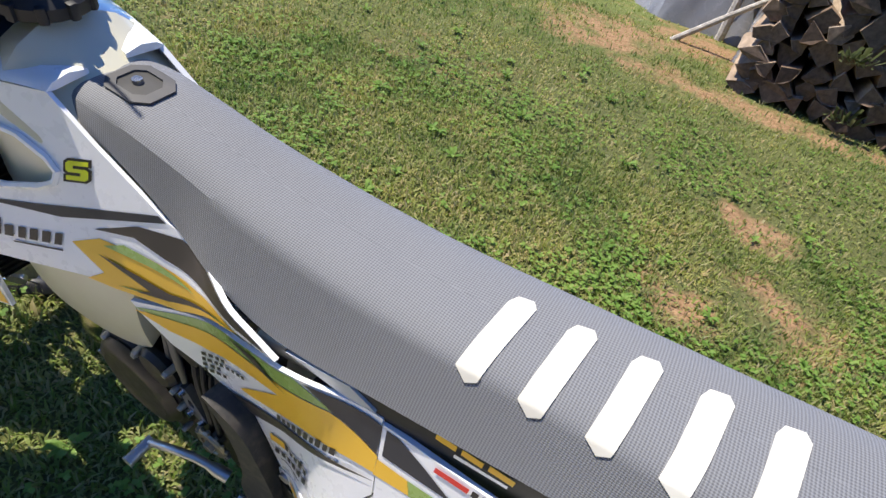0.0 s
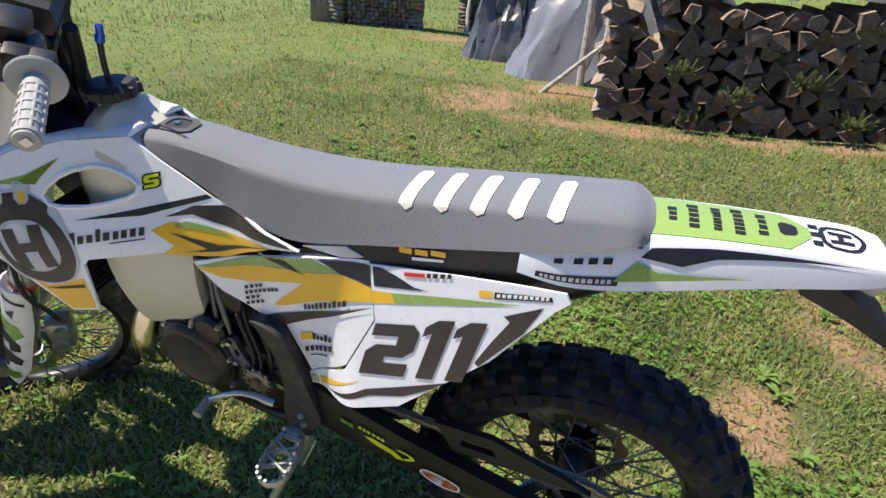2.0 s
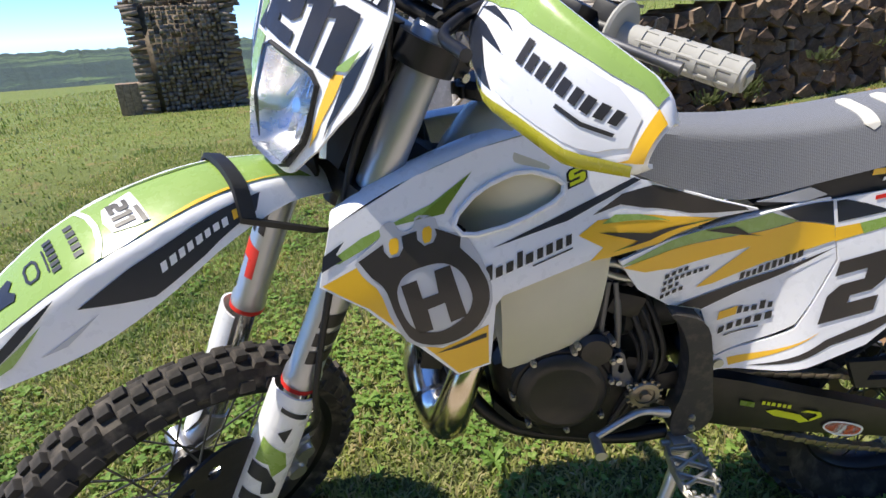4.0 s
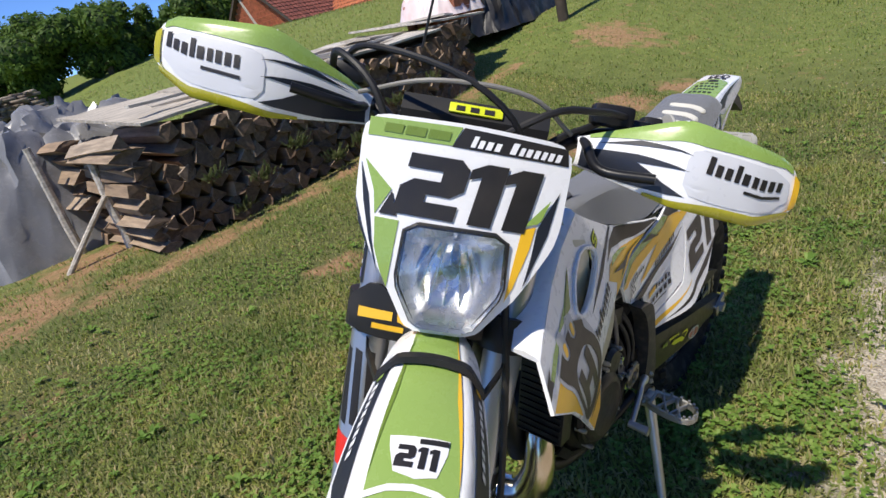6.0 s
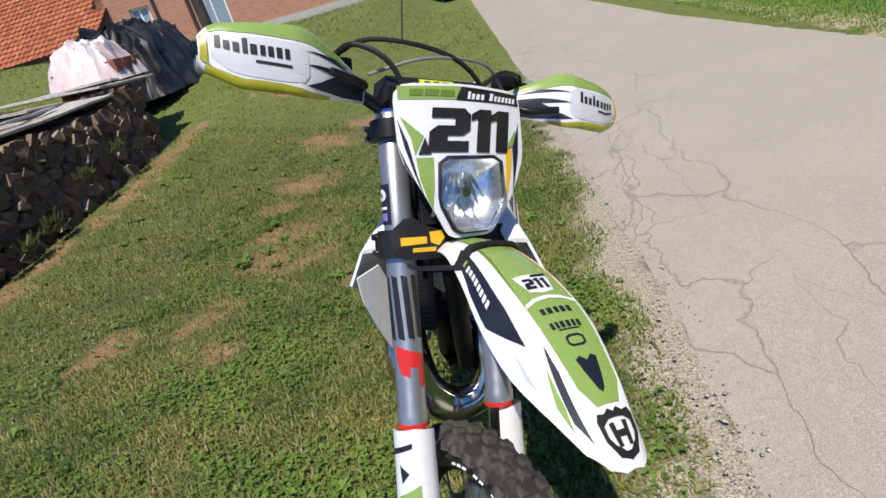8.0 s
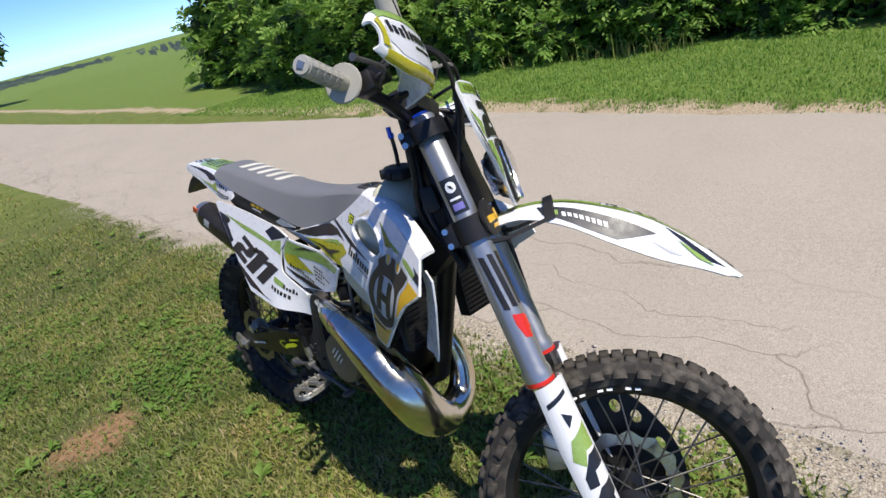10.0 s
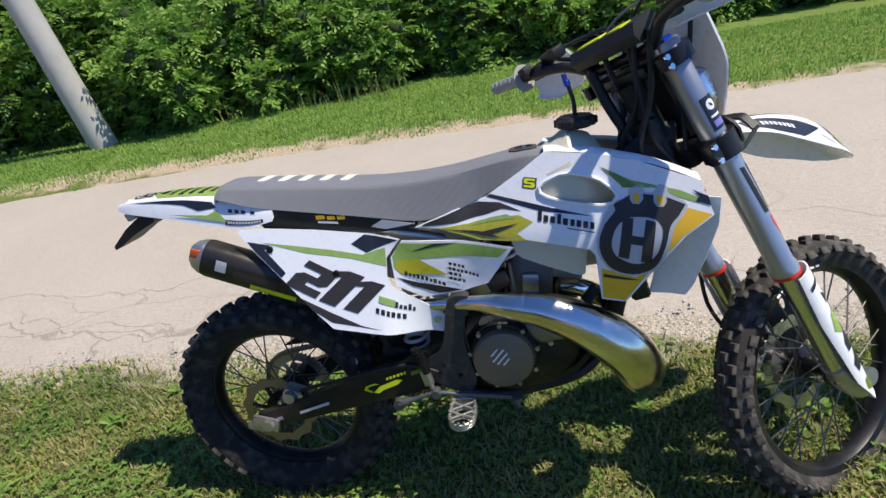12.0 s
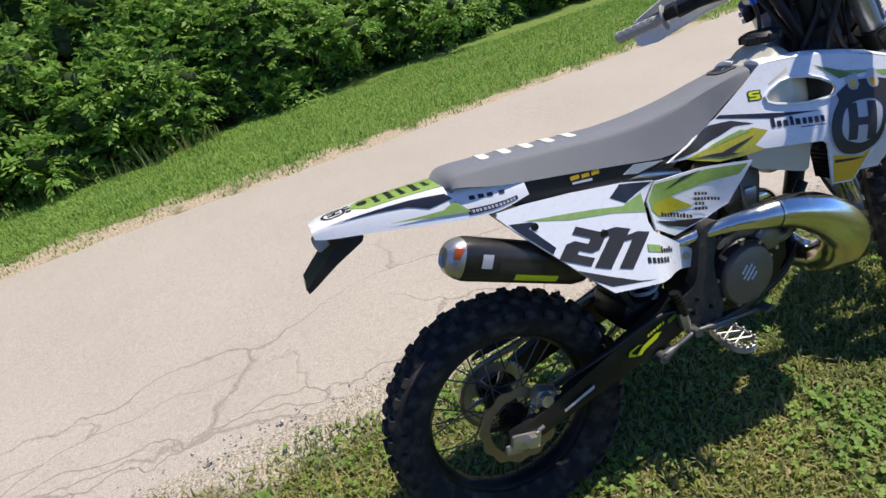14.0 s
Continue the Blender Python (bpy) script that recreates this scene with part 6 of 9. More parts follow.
part("rear_sprocket", disc(bmesh.new(), 0.070, 0.104, 0.080, 0.003, 48, 0.009), alloy, rear, "alloy rear sprocket")
for k in range(6):
    bm = bmesh.new()
    box(bm, (0.05, 0.006, 0.014), Matrix.Rotation(k * 1.047, 4, "Y") @ Matrix.Translation((0.052, 0.078, 0)), 0.002)
    part("sprocket_arm", bm, alloy, rear)
part("brake_disc", disc(bmesh.new(), 0.080, 0.110, -0.072, 0.002, 12, 0.008), worn("dirty_disc_steel", (0.30, 0.25, 0.17), 0.45, 0.8), rear, "wavy brown-stained brake disc")
for k in range(6):
    bm = bmesh.new()
    box(bm, (0.05, 0.004, 0.012), Matrix.Rotation(k * 1.047 + 0.3, 4, "Y") @ Matrix.Translation((0.060, -0.072, 0)), 0.001)
    part("carrier_arm", bm, black_metal, rear)
bm = bmesh.new()
box(bm, (0.070, 0.042, 0.050), pose(0.088, -0.090, 0.398, 0, 25, 0), 0.014)
box(bm, (0.050, 0.020, 0.075), pose(0.062, -0.096, 0.375, 0, 30, 0), 0.008)
tube(bm, [(0.080, -0.108, 0.405), (0.080, -0.124, 0.405)], [0.019, 0.016], 18)
caliper = part("rear_caliper", bm, casting_bolt, bike, "silver rear brake caliper")
for x, z in ((0.115, 0.412), (0.058, 0.352), (0.048, 0.392)):
    bm = bmesh.new()
    tube(bm, [(x, -0.100, z), (x, -0.120, z)], [0.0075, 0.006], 10)
    part("caliper_bolt", bm, steel, caliper)
bm = bmesh.new()
lathe(bm, [(0.020, -0.062), (0.042, -0.060), (0.045, -0.052), (0.030, -0.044), (0.026, 0.044), (0.045, 0.052), (0.042, 0.060), (0.020, 0.062)], pose(0.010, 0, 0.337), 30)
part("rear_hub", bm, black_metal, bike, "black spool hub")
bm = bmesh.new()
tube(bm, curve([(0.11, -0.105, 0.42), (0.25, -0.125, 0.46), (0.42, -0.12, 0.49), (0.52, -0.12, 0.46)], 14), 0.005, 8)
part("brake_hose", bm, black_plastic, bike)
# shock spring glimpsed behind the panel
bm = bmesh.new()
pts = [(0.44 + 0.03 * (k / 120) + 0.032 * math.cos(k * 0.42), -0.03 + 0.032 * math.sin(k * 0.42), 0.48 + 0.20 * k / 120) for k in range(121)]
tube(bm, pts, 0.0055, 6)
part("shock_spring", bm, grey_white, bike, "pale grey shock spring")
bm = bmesh.new()
box(bm, (0.02, 0.13, 0.26), pose(0.335, -0.01, 0.62, 0, -22, 0), 0.008)
part("mud_flap", bm, black_plastic, bike)

# ---- exhaust ----
bm = bmesh.new()
keys = [(0.83, 0.0, 0.625, 0.022), (0.890, 0.015, 0.605, 0.024), (0.940, 0.045, 0.555, 0.028), (0.968, 0.058, 0.480, 0.033), (0.985, 0.030, 0.408, 0.040), (1.000, -0.045, 0.388, 0.047), (1.005, -0.115, 0.440, 0.057),
        (0.968, -0.150, 0.521, 0.059), (0.885, -0.162, 0.595, 0.052), (0.795, -0.162, 0.640, 0.042), (0.700, -0.150, 0.655, 0.030), (0.620, -0.118, 0.651, 0.019), (0.50, -0.085, 0.640, 0.0155), (0.38, -0.072, 0.640, 0.0155), (0.28, -0.068, 0.676, 0.0155)]
line = curve(keys, 90)
tube(bm, [p[:3] for p in line], [p[3] for p in line], 24)
pipe = part("exhaust_pipe", bm, pipe_steel, bike, "shiny heat-tinted steel expansion chamber")
for f in (0.36, 0.68):
    p, q = line[int(f * 89)], line[int(f * 89) + 1]
    bm = bmesh.new()
    tube(bm, [p[:3], (np.array(p[:3]) * 0.5 + np.array(q[:3]) * 0.5)], p[3] + 0.0012, 24, False)
    part("weld_seam", bm, pipe_steel, pipe)
a, b = Vector((0.265, -0.068, 0.682)), Vector((-0.020, -0.117, 0.834))
d = (b - a).normalized()
bm = bmesh.new()
rings = []
e1 = Vector((0, 1, 0))
e1 = (e1 - d * e1.dot(d)).normalized()
e2 = d.cross(e1)


def oval(c, rx, ry, n=28):
    return [c + e1 * (rx * math.copysign(abs(math.cos(t)) ** 0.75, math.cos(t))) + e2 * (ry * math.copysign(abs(math.sin(t)) ** 0.75, math.sin(t))) for t in np.linspace(0, 2 * math.pi, n, endpoint=False)]


loft(bm, [oval(a - d * 0.02, 0.018, 0.018), oval(a, 0.034, 0.040), oval(a + d * 0.03, 0.039, 0.047), oval(b, 0.039, 0.047), oval(b + d * 0.016, 0.035, 0.043)])
can = part("silencer", bm, worn("scuffed_black_silencer", (0.035, 0.033, 0.032), 0.32, 0.5, amount=0.25), bike, "black silencer can with a bare metal end cap")
bm = bmesh.new()
loft(bm, [oval(b + d * 0.012, 0.036, 0.044), oval(b + d * 0.018, 0.0355, 0.043), oval(b + d * 0.036, 0.028, 0.034), oval(b + d * 0.046, 0.018, 0.022), oval(b + d * 0.040, 0.014, 0.017)])
part("end_cap", bm, alloy, can, "tapered silver end cap")


def can_decal(name, s0, s1, t0, t1, m):
    bm = bmesh.new()
    rows = []
    for s in np.linspace(s0, s1, 6):
        c = a + d * s
        rows.append([c + e1 * (0.0402 * math.copysign(abs(math.cos(t)) ** 0.75, math.cos(t))) + e2 * (0.0482 * math.copysign(abs(math.sin(t)) ** 0.75, math.sin(t))) for t in np.linspace(t0, t1, 7)])
    loft(bm, rows, caps=False, closed=False)
    part(name, bm, m, can)


L = (b - a).length
down = -1 if e2.z > 0 else 1
can_decal("yellow_sticker", L * 0.28, L * 0.64, math.pi - down * 0.66, math.pi - down * 0.28, neon)
can_decal("pale_emblem", L * 0.84, L * 0.92, math.pi - down * 0.1, math.pi + down * 0.35, grey_white)
can_decal("worn_letter_bar", L * 0.45, L * 0.78, math.pi - down * 0.25, math.pi + down * 0.1, brown_ink)
bm = bmesh.new()
box(bm, (0.024, 0.003, 0.024), Matrix.Translation(b + d * 0.014 + Vector((0, -0.034, 0.020))) @ Matrix.Rotation(radians(28), 4, "Y") @ Matrix.Rotation(radians(14), 4, "Z"), 0.001)
part("red_sticker", bm, orange_red, can)

# ---- front end, turned to the left about the steering axis ----
RAKE, STEER = 25.0, 36.5
HEAD = Matrix.Translation((1.168, 0, 0.836)) @ Matrix.Rotation(radians(-RAKE), 4, "Y") @ Matrix.Rotation(radians(STEER), 4, "Z")


def fpart(name, bm, material, parent=None, label="", smooth=True):
    """A part of the front end, modelled along the steering axis."""
    if parent is None:
        ob = part(name, bm, material, bike, label, smooth)
        ob.matrix_basis = HEAD
        return ob
    return part(name, bm, material, parent, label, smooth)


bm = bmesh.new()
tube(bm, [(-0.028, 0, 0.04), (-0.028, 0, 0.30)], 0.030, 18)
fpart("steering_head", bm, black_metal)
for w, h in ((0.098, 0.052), (0.312, 0.034)):
    bm = bmesh.new()
    box(bm, (0.075, 0.15, h * 0.8), Matrix.Translation((-0.005, 0, w)), 0.012)
    for s in (1, -1):
        tube(bm, [(0.012, s * 0.100, w - h / 2), (0.012, s * 0.100, w + h / 2)], 0.041, 22)
        box(bm, (0.026, 0.022, h * 0.9), Matrix.Translation((-0.030, s * 0.118, w)), 0.004)
    clamp = fpart("triple_clamp", bm, black_metal, None, "black triple clamp")
    for s in (1, -1):
        for dz in (-0.3, 0.3):
            fpart("pinch_bolt", tube(bmesh.new(), [(-0.034, s * 0.126, w + dz * h), (-0.034, s * 0.136, w + dz * h)], 0.0065, 10), steel, clamp)
for s in (1, -1):
    bm = bmesh.new()
    tube(bm, [(0.012, s * 0.100, 0.345), (0.012, s * 0.100, 0.340), (0.012, s * 0.100, 0.08), (0.012, s * 0.100, 0.06), (0.012, s * 0.100, -0.215), (0.012, s * 0.100, -0.222), (0.012, s * 0.100, -0.240)], [0.024, 0.0275, 0.0275, 0.0295, 0.0275, 0.031, 0.031], 26)
    leg = fpart("fork_tube", bm, fork_grey, None, "grey anodised upper fork tube")
    bm = bmesh.new()
    tube(bm, [(0.012, s * 0.100, -0.240), (0.012, s * 0.100, -0.249)], 0.0312, 26)
    fpart("red_seal", bm, red, leg, "red dust seal")
    bm = bmesh.new()
    tube(bm, [(0.012, s * 0.100, -0.25), (0.012, s * 0.100, -0.56)], 0.024, 20)
    fpart("slider", bm, steel, leg)
    bm = bmesh.new()
    tube(bm, [(0.012, s * 0.100, -0.52), (0.022, s * 0.100, -0.57), (0.045, s * 0.100, -0.61), (0.045, s * 0.100, -0.635)], [0.028, 0.032, 0.033, 0.022], 18)
    tube(bm, [(0.068, s * 0.07, -0.600), (0.068, s * 0.128, -0.600)], 0.022, 18)
    fpart("fork_foot", bm, alloy, leg, "cast alloy axle lug")
    bm = bmesh.new()
    tube(bm, [(0.012, s * 0.100, 0.345), (0.012, s * 0.100, 0.352)], 0.018, 6)
    fpart("fork_cap", bm, blue_metal if s < 0 else black_metal, leg)
    # wrap-round guard
    def guard_point(a, w, s=s):
        r = 0.040
        k = 1.0 + 0.10 * min(1.0, max(0.0, (-0.30 - w) / 0.2))
        return Vector((0.018 + r * k * math.cos(a), s * (0.102 + r * k * math.sin(a)), w))
    bm = bmesh.new()
    sheet(bm, [(-0.75, -0.252), (0.4, -0.243), (2.1, -0.252), (2.2, -0.38), (1.9, -0.56), (1.3, -0.628), (0.3, -0.60), (-0.5, -0.52), (-0.8, -0.38)], guard_point, 0, 0.004 * s, 0.10)
    guard = fpart("fork_guard", bm, white, leg, "white fork guard with black and lime graphics")
    gd = lambda name, poly, m, layer=1, s=s, guard=guard, gp=guard_point: fpart(name, sheet(bmesh.new(), poly, gp, 0.0011 * layer * s, 0, 0.08), m, guard)
    gd("lime_band", [(0.3, -0.345), (1.4, -0.37), (1.7, -0.41), (1.2, -0.43), (0.9, -0.40), (0.3, -0.40)], lime)
    gd("black_hook", [(0.2, -0.405), (0.9, -0.41), (1.5, -0.45), (1.5, -0.475), (1.0, -0.475), (0.9, -0.445), (0.2, -0.44)], navy)
    gd("black_bar", [(0.2, -0.475), (1.0, -0.48), (1.6, -0.51), (1.5, -0.535), (0.9, -0.525), (0.8, -0.555), (0.3, -0.55), (0.5, -0.51), (0.2, -0.505)], navy)
    gd("olive_foot", [(0.3, -0.572), (1.4, -0.565), (1.5, -0.59), (1.0, -0.605), (0.3, -0.59)], dark_lime)
    gd("black_top", [(0.6, -0.268), (1.8, -0.285), (1.8, -0.296), (0.6, -0.278)], navy)
    gd("thin_spike", [(0.8, -0.325), (1.3, -0.31), (1.2, -0.345)], navy)
    # stickers on the tube
    def leg_point(a, w, s=s):
        return Vector((0.012 + 0.0279 * math.cos(a), s * (0.100 + 0.0279 * math.sin(a)), w))
    ld = lambda name, poly, m, layer=1, s=s, leg=leg, lp=leg_point: fpart(name, sheet(bmesh.new(), poly, lp, 0.0008 * layer * s, 0, 0.1), m, leg)
    if s < 0:
        for j in range(4):
            a0 = -0.75 + 0.66 * j
            ld("black_letter_bar", [(a0 + 0.66, 0.040), (a0 + 0.24, 0.036), (a0, -0.082), (a0 + 0.42, -0.078)], ink, 2)
    else:
        for w in (-0.075, -0.112, -0.149):
            ld("black_letter_bar", [(2.1, w), (1.4, w - 0.005), (0.7, w - 0.010), (0.7, w - 0.036), (1.4, w - 0.031), (2.1, w - 0.026)], ink, 2)
    if s < 0:
        ld("red_letter_bar", [(1.30, -0.092), (-0.75, -0.112), (-0.80, -0.172), (-0.25, -0.172), (-0.2, -0.136), (0.35, -0.132), (0.4, -0.152), (1.0, -0.146), (1.30, -0.116)], red)
    if s < 0:
        ld("dark_label", [(0.9, 0.210), (2.2, 0.210), (2.2, 0.135), (0.9, 0.135)], navy)
        ld("white_dot", [(1.55 + 0.38 * math.cos(t), 0.190 + 0.0115 * math.sin(t)) for t in np.linspace(0, 6.283, 18, endpoint=False)], white, 2)
        ld("dot_mark", [(1.4, 0.184), (1.62, 0.188), (1.7, 0.196), (1.48, 0.192)], ink, 3)
        ld("label_bar", [(1.15, 0.168), (1.95, 0.168), (1.95, 0.163), (1.15, 0.163)], white, 2)
        ld("label_bar", [(1.15, 0.156), (1.95, 0.156), (1.95, 0.142), (1.15, 0.142)], worn("violet_decal", (0.22, 0.20, 0.55), 0.3), 2)
        bm = bmesh.new()
        where = lambda v, w: Vector((0.062 - 1.6 * (v + 0.045) ** 2 - 0.2 * max(0.0, 0.09 - w), v, w))
        sheet(bm, rounded([(-0.138, 0.118), (-0.100, 0.150), (-0.060, 0.122), (0.010, 0.118), (0.030, 0.098), (0.010, 0.072), (-0.070, 0.064), (-0.128, 0.070)], 1), where, 0, 0.006, 0.02)
        lower = fpart("clamp_guard", bm, black_plastic, None, "black clamp cover with yellow lettering bars")
        bm = bmesh.new()
        for poly in ([(-0.118, 0.108), (-0.068, 0.108), (-0.068, 0.095), (-0.118, 0.093)], [(-0.062, 0.116), (-0.036, 0.118), (-0.030, 0.104), (-0.044, 0.090), (-0.060, 0.096)], [(-0.096, 0.088), (-0.050, 0.088), (-0.050, 0.080), (-0.096, 0.080)]):
            sheet(bm, poly, where, 0.0015, 0.001, 0.02)
        fpart("yellow_bar", bm, yellow, lower)

# front wheel
front_wheel = wheel("front_wheel", HEAD @ Matrix.Translation((0.068, 0, -0.600)), 0.340, 0.092, 0.272, 40,
                    [(-0.98, 22, (0.016, 0.026)), (-0.46, 5, (0.018, 0.021)), (0.0, 0, (0.020, 0.021)), (0.46, -5, (0.018, 0.021)), (0.98, -22, (0.016, 0.026))], 0.018,
                    "dusty knobbly front tyre on a black spoked rim", bike, dusty_rubber)
part("brake_disc", disc(bmesh.new(), 0.095, 0.130, 0.062, 0.002, 14, 0.010), steel, front_wheel, "wavy steel brake disc")
for k in range(6):
    bm = bmesh.new()
    box(bm, (0.075, 0.004, 0.012), Matrix.Rotation(k * 1.047 + 0.2, 4, "Y") @ Matrix.Translation((0.066, 0.062, 0)), 0.001)
    part("carrier_arm", bm, black_metal, front_wheel)
bm = bmesh.new()
for k in range(9):
    aa = radians(98 - k * 4.2)
    if k in (3, 6):
        continue
    m = Matrix.Rotation(-aa, 4, "Y") @ Matrix.Translation((0.268, -0.028, 0)) @ Matrix.Rotation(radians(30), 4, "Z")
    box(bm, (0.010, 0.002, 0.012), m)
part("rim_label", bm, white, front_wheel)
bm = bmesh.new()
sheet(bm, rounded([(0.175, -0.44), (0.12, -0.37), (0.06, -0.36), (0.03, -0.44), (0.02, -0.58), (0.05, -0.68), (0.13, -0.73), (0.20, -0.69), (0.215, -0.56)], 2), lambda u, w: Vector((u, 0.092 - 0.2 * (u - 0.1) ** 2, w)), 0, 0.006, 0.05,
      [[(u0 + 0.012 * math.cos(t), w0 + 0.018 * math.sin(t)) for t in np.linspace(0, 6.283, 10, endpoint=False)] for u0, w0 in ((0.15, -0.47), (0.175, -0.55), (0.17, -0.63), (0.115, -0.43), (0.13, -0.68), (0.12, -0.52))])
fpart("disc_guard", bm, black_plastic, None, "black perforated disc guard")
bm = bmesh.new()
box(bm, (0.055, 0.055, 0.105), pose(-0.052, 0.080, -0.470, 0, 12, 0), 0.016)
for dz in (-0.028, 0.026):
    tube(bm, [(-0.055, 0.10, -0.470 + dz), (-0.055, 0.118, -0.470 + dz)], 0.018, 16)
fpart("front_caliper", bm, alloy, None, "silver front brake caliper")
bm = bmesh.new()
tube(bm, curve([(-0.05, 0.09, -0.42), (-0.035, 0.128, -0.33), (0.015, 0.142, -0.22), (0.045, 0.110, 0.02), (0.05, 0.08, 0.20), (0.01, 0.10, 0.36), (-0.02, 0.18, 0.42)], 24), 0.0055, 8)
fpart("brake_hose", bm, black_plastic)

# front fender
fender_line = smooth_of([(0.0, 0.028, 0.092, 0.040, 0.012), (0.15, 0.110, 0.092, 0.058, 0.020), (0.32, 0.195, 0.067, 0.076, 0.042), (0.50, 0.274, 0.020, 0.090, 0.066), (0.66, 0.342, -0.036, 0.089, 0.072), (0.82, 0.400, -0.110, 0.070, 0.048), (0.93, 0.440, -0.175, 0.050, 0.024), (1.0, 0.464, -0.220, 0.034, 0.011)])


def fender_point(s, q):
    u, w, hw, drop = fender_line(min(max(s, 0.0), 1.0))
    a = abs(q)
    top = min(a / 0.55, 1.0)
    sidef = max(0.0, (a - 0.55) / 0.45)
    v = math.copysign(hw * (0.62 * top + 0.38 * sidef ** 0.9), q)
    return Vector((u - 0.25 * drop * sidef, v, w + 0.006 * (1 - top ** 2) - drop * sidef))


bm = bmesh.new()
sheet(bm, [(0.0, 1.0)] + [(s, 1.0) for s in np.linspace(0.1, 0.92, 9)] + [(0.975, 0.8), (1.0, 0.4), (1.0, -0.4), (0.975, -0.8)] + [(s, -1.0) for s in np.linspace(0.92, 0.1, 9)] + [(0.0, -1.0)], fender_point, 0, 0.0045, 0.07)
fender = fpart("front_fender", bm, white, None, "white front fender with lime centre and black sides")


def slide(a):
    """The printed sheet sits towards the tip of the fender."""
    return float(np.interp(a, [0, 0.30, 0.43, 0.70, 0.83, 0.90, 1.0], [0, 0.30, 0.482, 0.742, 0.862, 0.905, 1.0]))


def fender_decal(name, poly, m, layer=1, holes=()):
    poly, holes = [(slide(a), q) for a, q in poly], [[(slide(a), q) for a, q in h] for h in holes]
    return fpart(name, sheet(bmesh.new(), poly, fender_point, 0.0012 * layer, 0, 0.06, holes), m, fender)


fender_decal("lime_field", [(0.06, 0.50), (0.20, 0.42), (0.50, 0.46), (0.80, 0.48), (0.86, 0.30), (0.86, -0.30), (0.80, -0.48), (0.50, -0.46), (0.20, -0.42), (0.06, -0.50), (0.13, 0.0)], lime)
fender_decal("pale_arc", [(0.545, 0.46), (0.53, 0.25), (0.525, 0.0), (0.53, -0.25), (0.545, -0.46), (0.558, -0.46), (0.543, -0.25), (0.538, 0.0), (0.543, 0.25), (0.558, 0.46)], white, 2)
for s in (1, -1):
    fender_decal("olive_edge", [(0.12, s * 0.40), (0.35, s * 0.44), (0.52, s * 0.46), (0.35, s * 0.38)], yellow if s > 0 else dark_lime, 2)
    fender_decal("dark_side", [(0.22, s * 0.62), (0.24, s * 0.84), (0.36, s * 0.93), (0.46, s * 0.93), (0.62, s * 0.70), (0.50, s * 0.65), (0.34, s * 0.63)], navy)
    fender_decal("maker_bar", [(0.255, s * 0.70), (0.30, s * 0.69), (0.30, s * 0.80), (0.255, s * 0.79)], lime if s < 0 else yellow, 2)
    bars("maker_bar", (0.31, s * 0.72), (0.13, s * 0.02), (0.0, s * 0.09), word(8, 61, 0.8), lambda n, p, m, q: fender_decal(n, p, m, 2), white, fender)
    fender_decal("dark_spike", [(0.66, s * 0.56), (0.74, s * 0.58), (0.92, s * 0.74), (0.84, s * 0.80)], navy)
    fender_decal("lime_spike", [(0.70, s * 0.66), (0.80, s * 0.76), (0.86, s * 0.88), (0.78, s * 0.84)], lime, 2)
    fender_decal("grey_spike", [(0.58, s * 0.80), (0.72, s * 0.88), (0.66, s * 0.89)], grey_white)
fender_decal("number_back", [(0.455, -0.30), (0.43, -0.32), (0.425, 0.32), (0.455, 0.30), (0.505, 0.22), (0.515, 0.0), (0.505, -0.22)], white, 2)
fender_decal("rider_bar", [(0.432, 0.0), (0.427, 0.31), (0.438, 0.31), (0.443, 0.0)], ink, 3)
for shape, o, du in ((TWO, -0.235, 0.20), (ONE, -0.02, 0.115), (ONE, 0.10, 0.115)):
    fender_decal("race_digit", [(0.495 - 0.046 * b, o + du * a + 0.02 * b) for a, b in shape], ink, 3)
for k, (s0, w) in enumerate(((0.572, 0.30), (0.622, 0.30))):
    bars("sponsor_bar", (s0 + 0.020, -w), (0.0, 2 * w), (-0.020, 0.0), word(5 + k, 40 + k, 1.0), lambda n, p, m, q: fender_decal(n, p, m, 2), navy, fender)
bars("sponsor_bar", (0.650, -0.20), (0.0, 0.40), (-0.004, 0.0), [(0, 1, 0, 1)], lambda n, p, m, q: fender_decal(n, p, m, 2), navy, fender)
fender_decal("sponsor_badge", rounded([(0.665, -0.18), (0.665, 0.18), (0.70, 0.18), (0.70, -0.18)], 1), navy, 2, [rounded([(0.671, -0.14), (0.671, 0.14), (0.694, 0.14), (0.694, -0.14)], 1)])
fender_decal("dark_badge", [(0.735, -0.22), (0.728, -0.12), (0.742, 0.0), (0.728, 0.12), (0.735, 0.22), (0.78, 0.16), (0.815, 0.08), (0.825, 0.0), (0.815, -0.08), (0.78, -0.16)], navy, 2)
em = [(0.895, -0.50), (0.877, -0.42), (0.885, -0.25), (0.873, -0.12), (0.885, 0.0), (0.873, 0.12), (0.885, 0.25), (0.877, 0.42), (0.895, 0.50), (0.935, 0.52), (0.972, 0.36), (0.984, 0.0), (0.972, -0.36), (0.935, -0.52)]
fender_decal("tip_emblem", em, ink, 2, [rounded([(0.902, -0.38), (0.902, 0.38), (0.942, 0.42), (0.974, 0.0), (0.942, -0.42)], 1)])
fender_decal("emblem_mark", [(0.910, -0.26), (0.910, -0.12), (0.927, -0.12), (0.927, 0.12), (0.910, 0.12), (0.910, 0.26), (0.957, 0.24), (0.957, 0.11), (0.940, 0.11), (0.940, -0.11), (0.957, -0.11), (0.957, -0.24)], ink, 2)
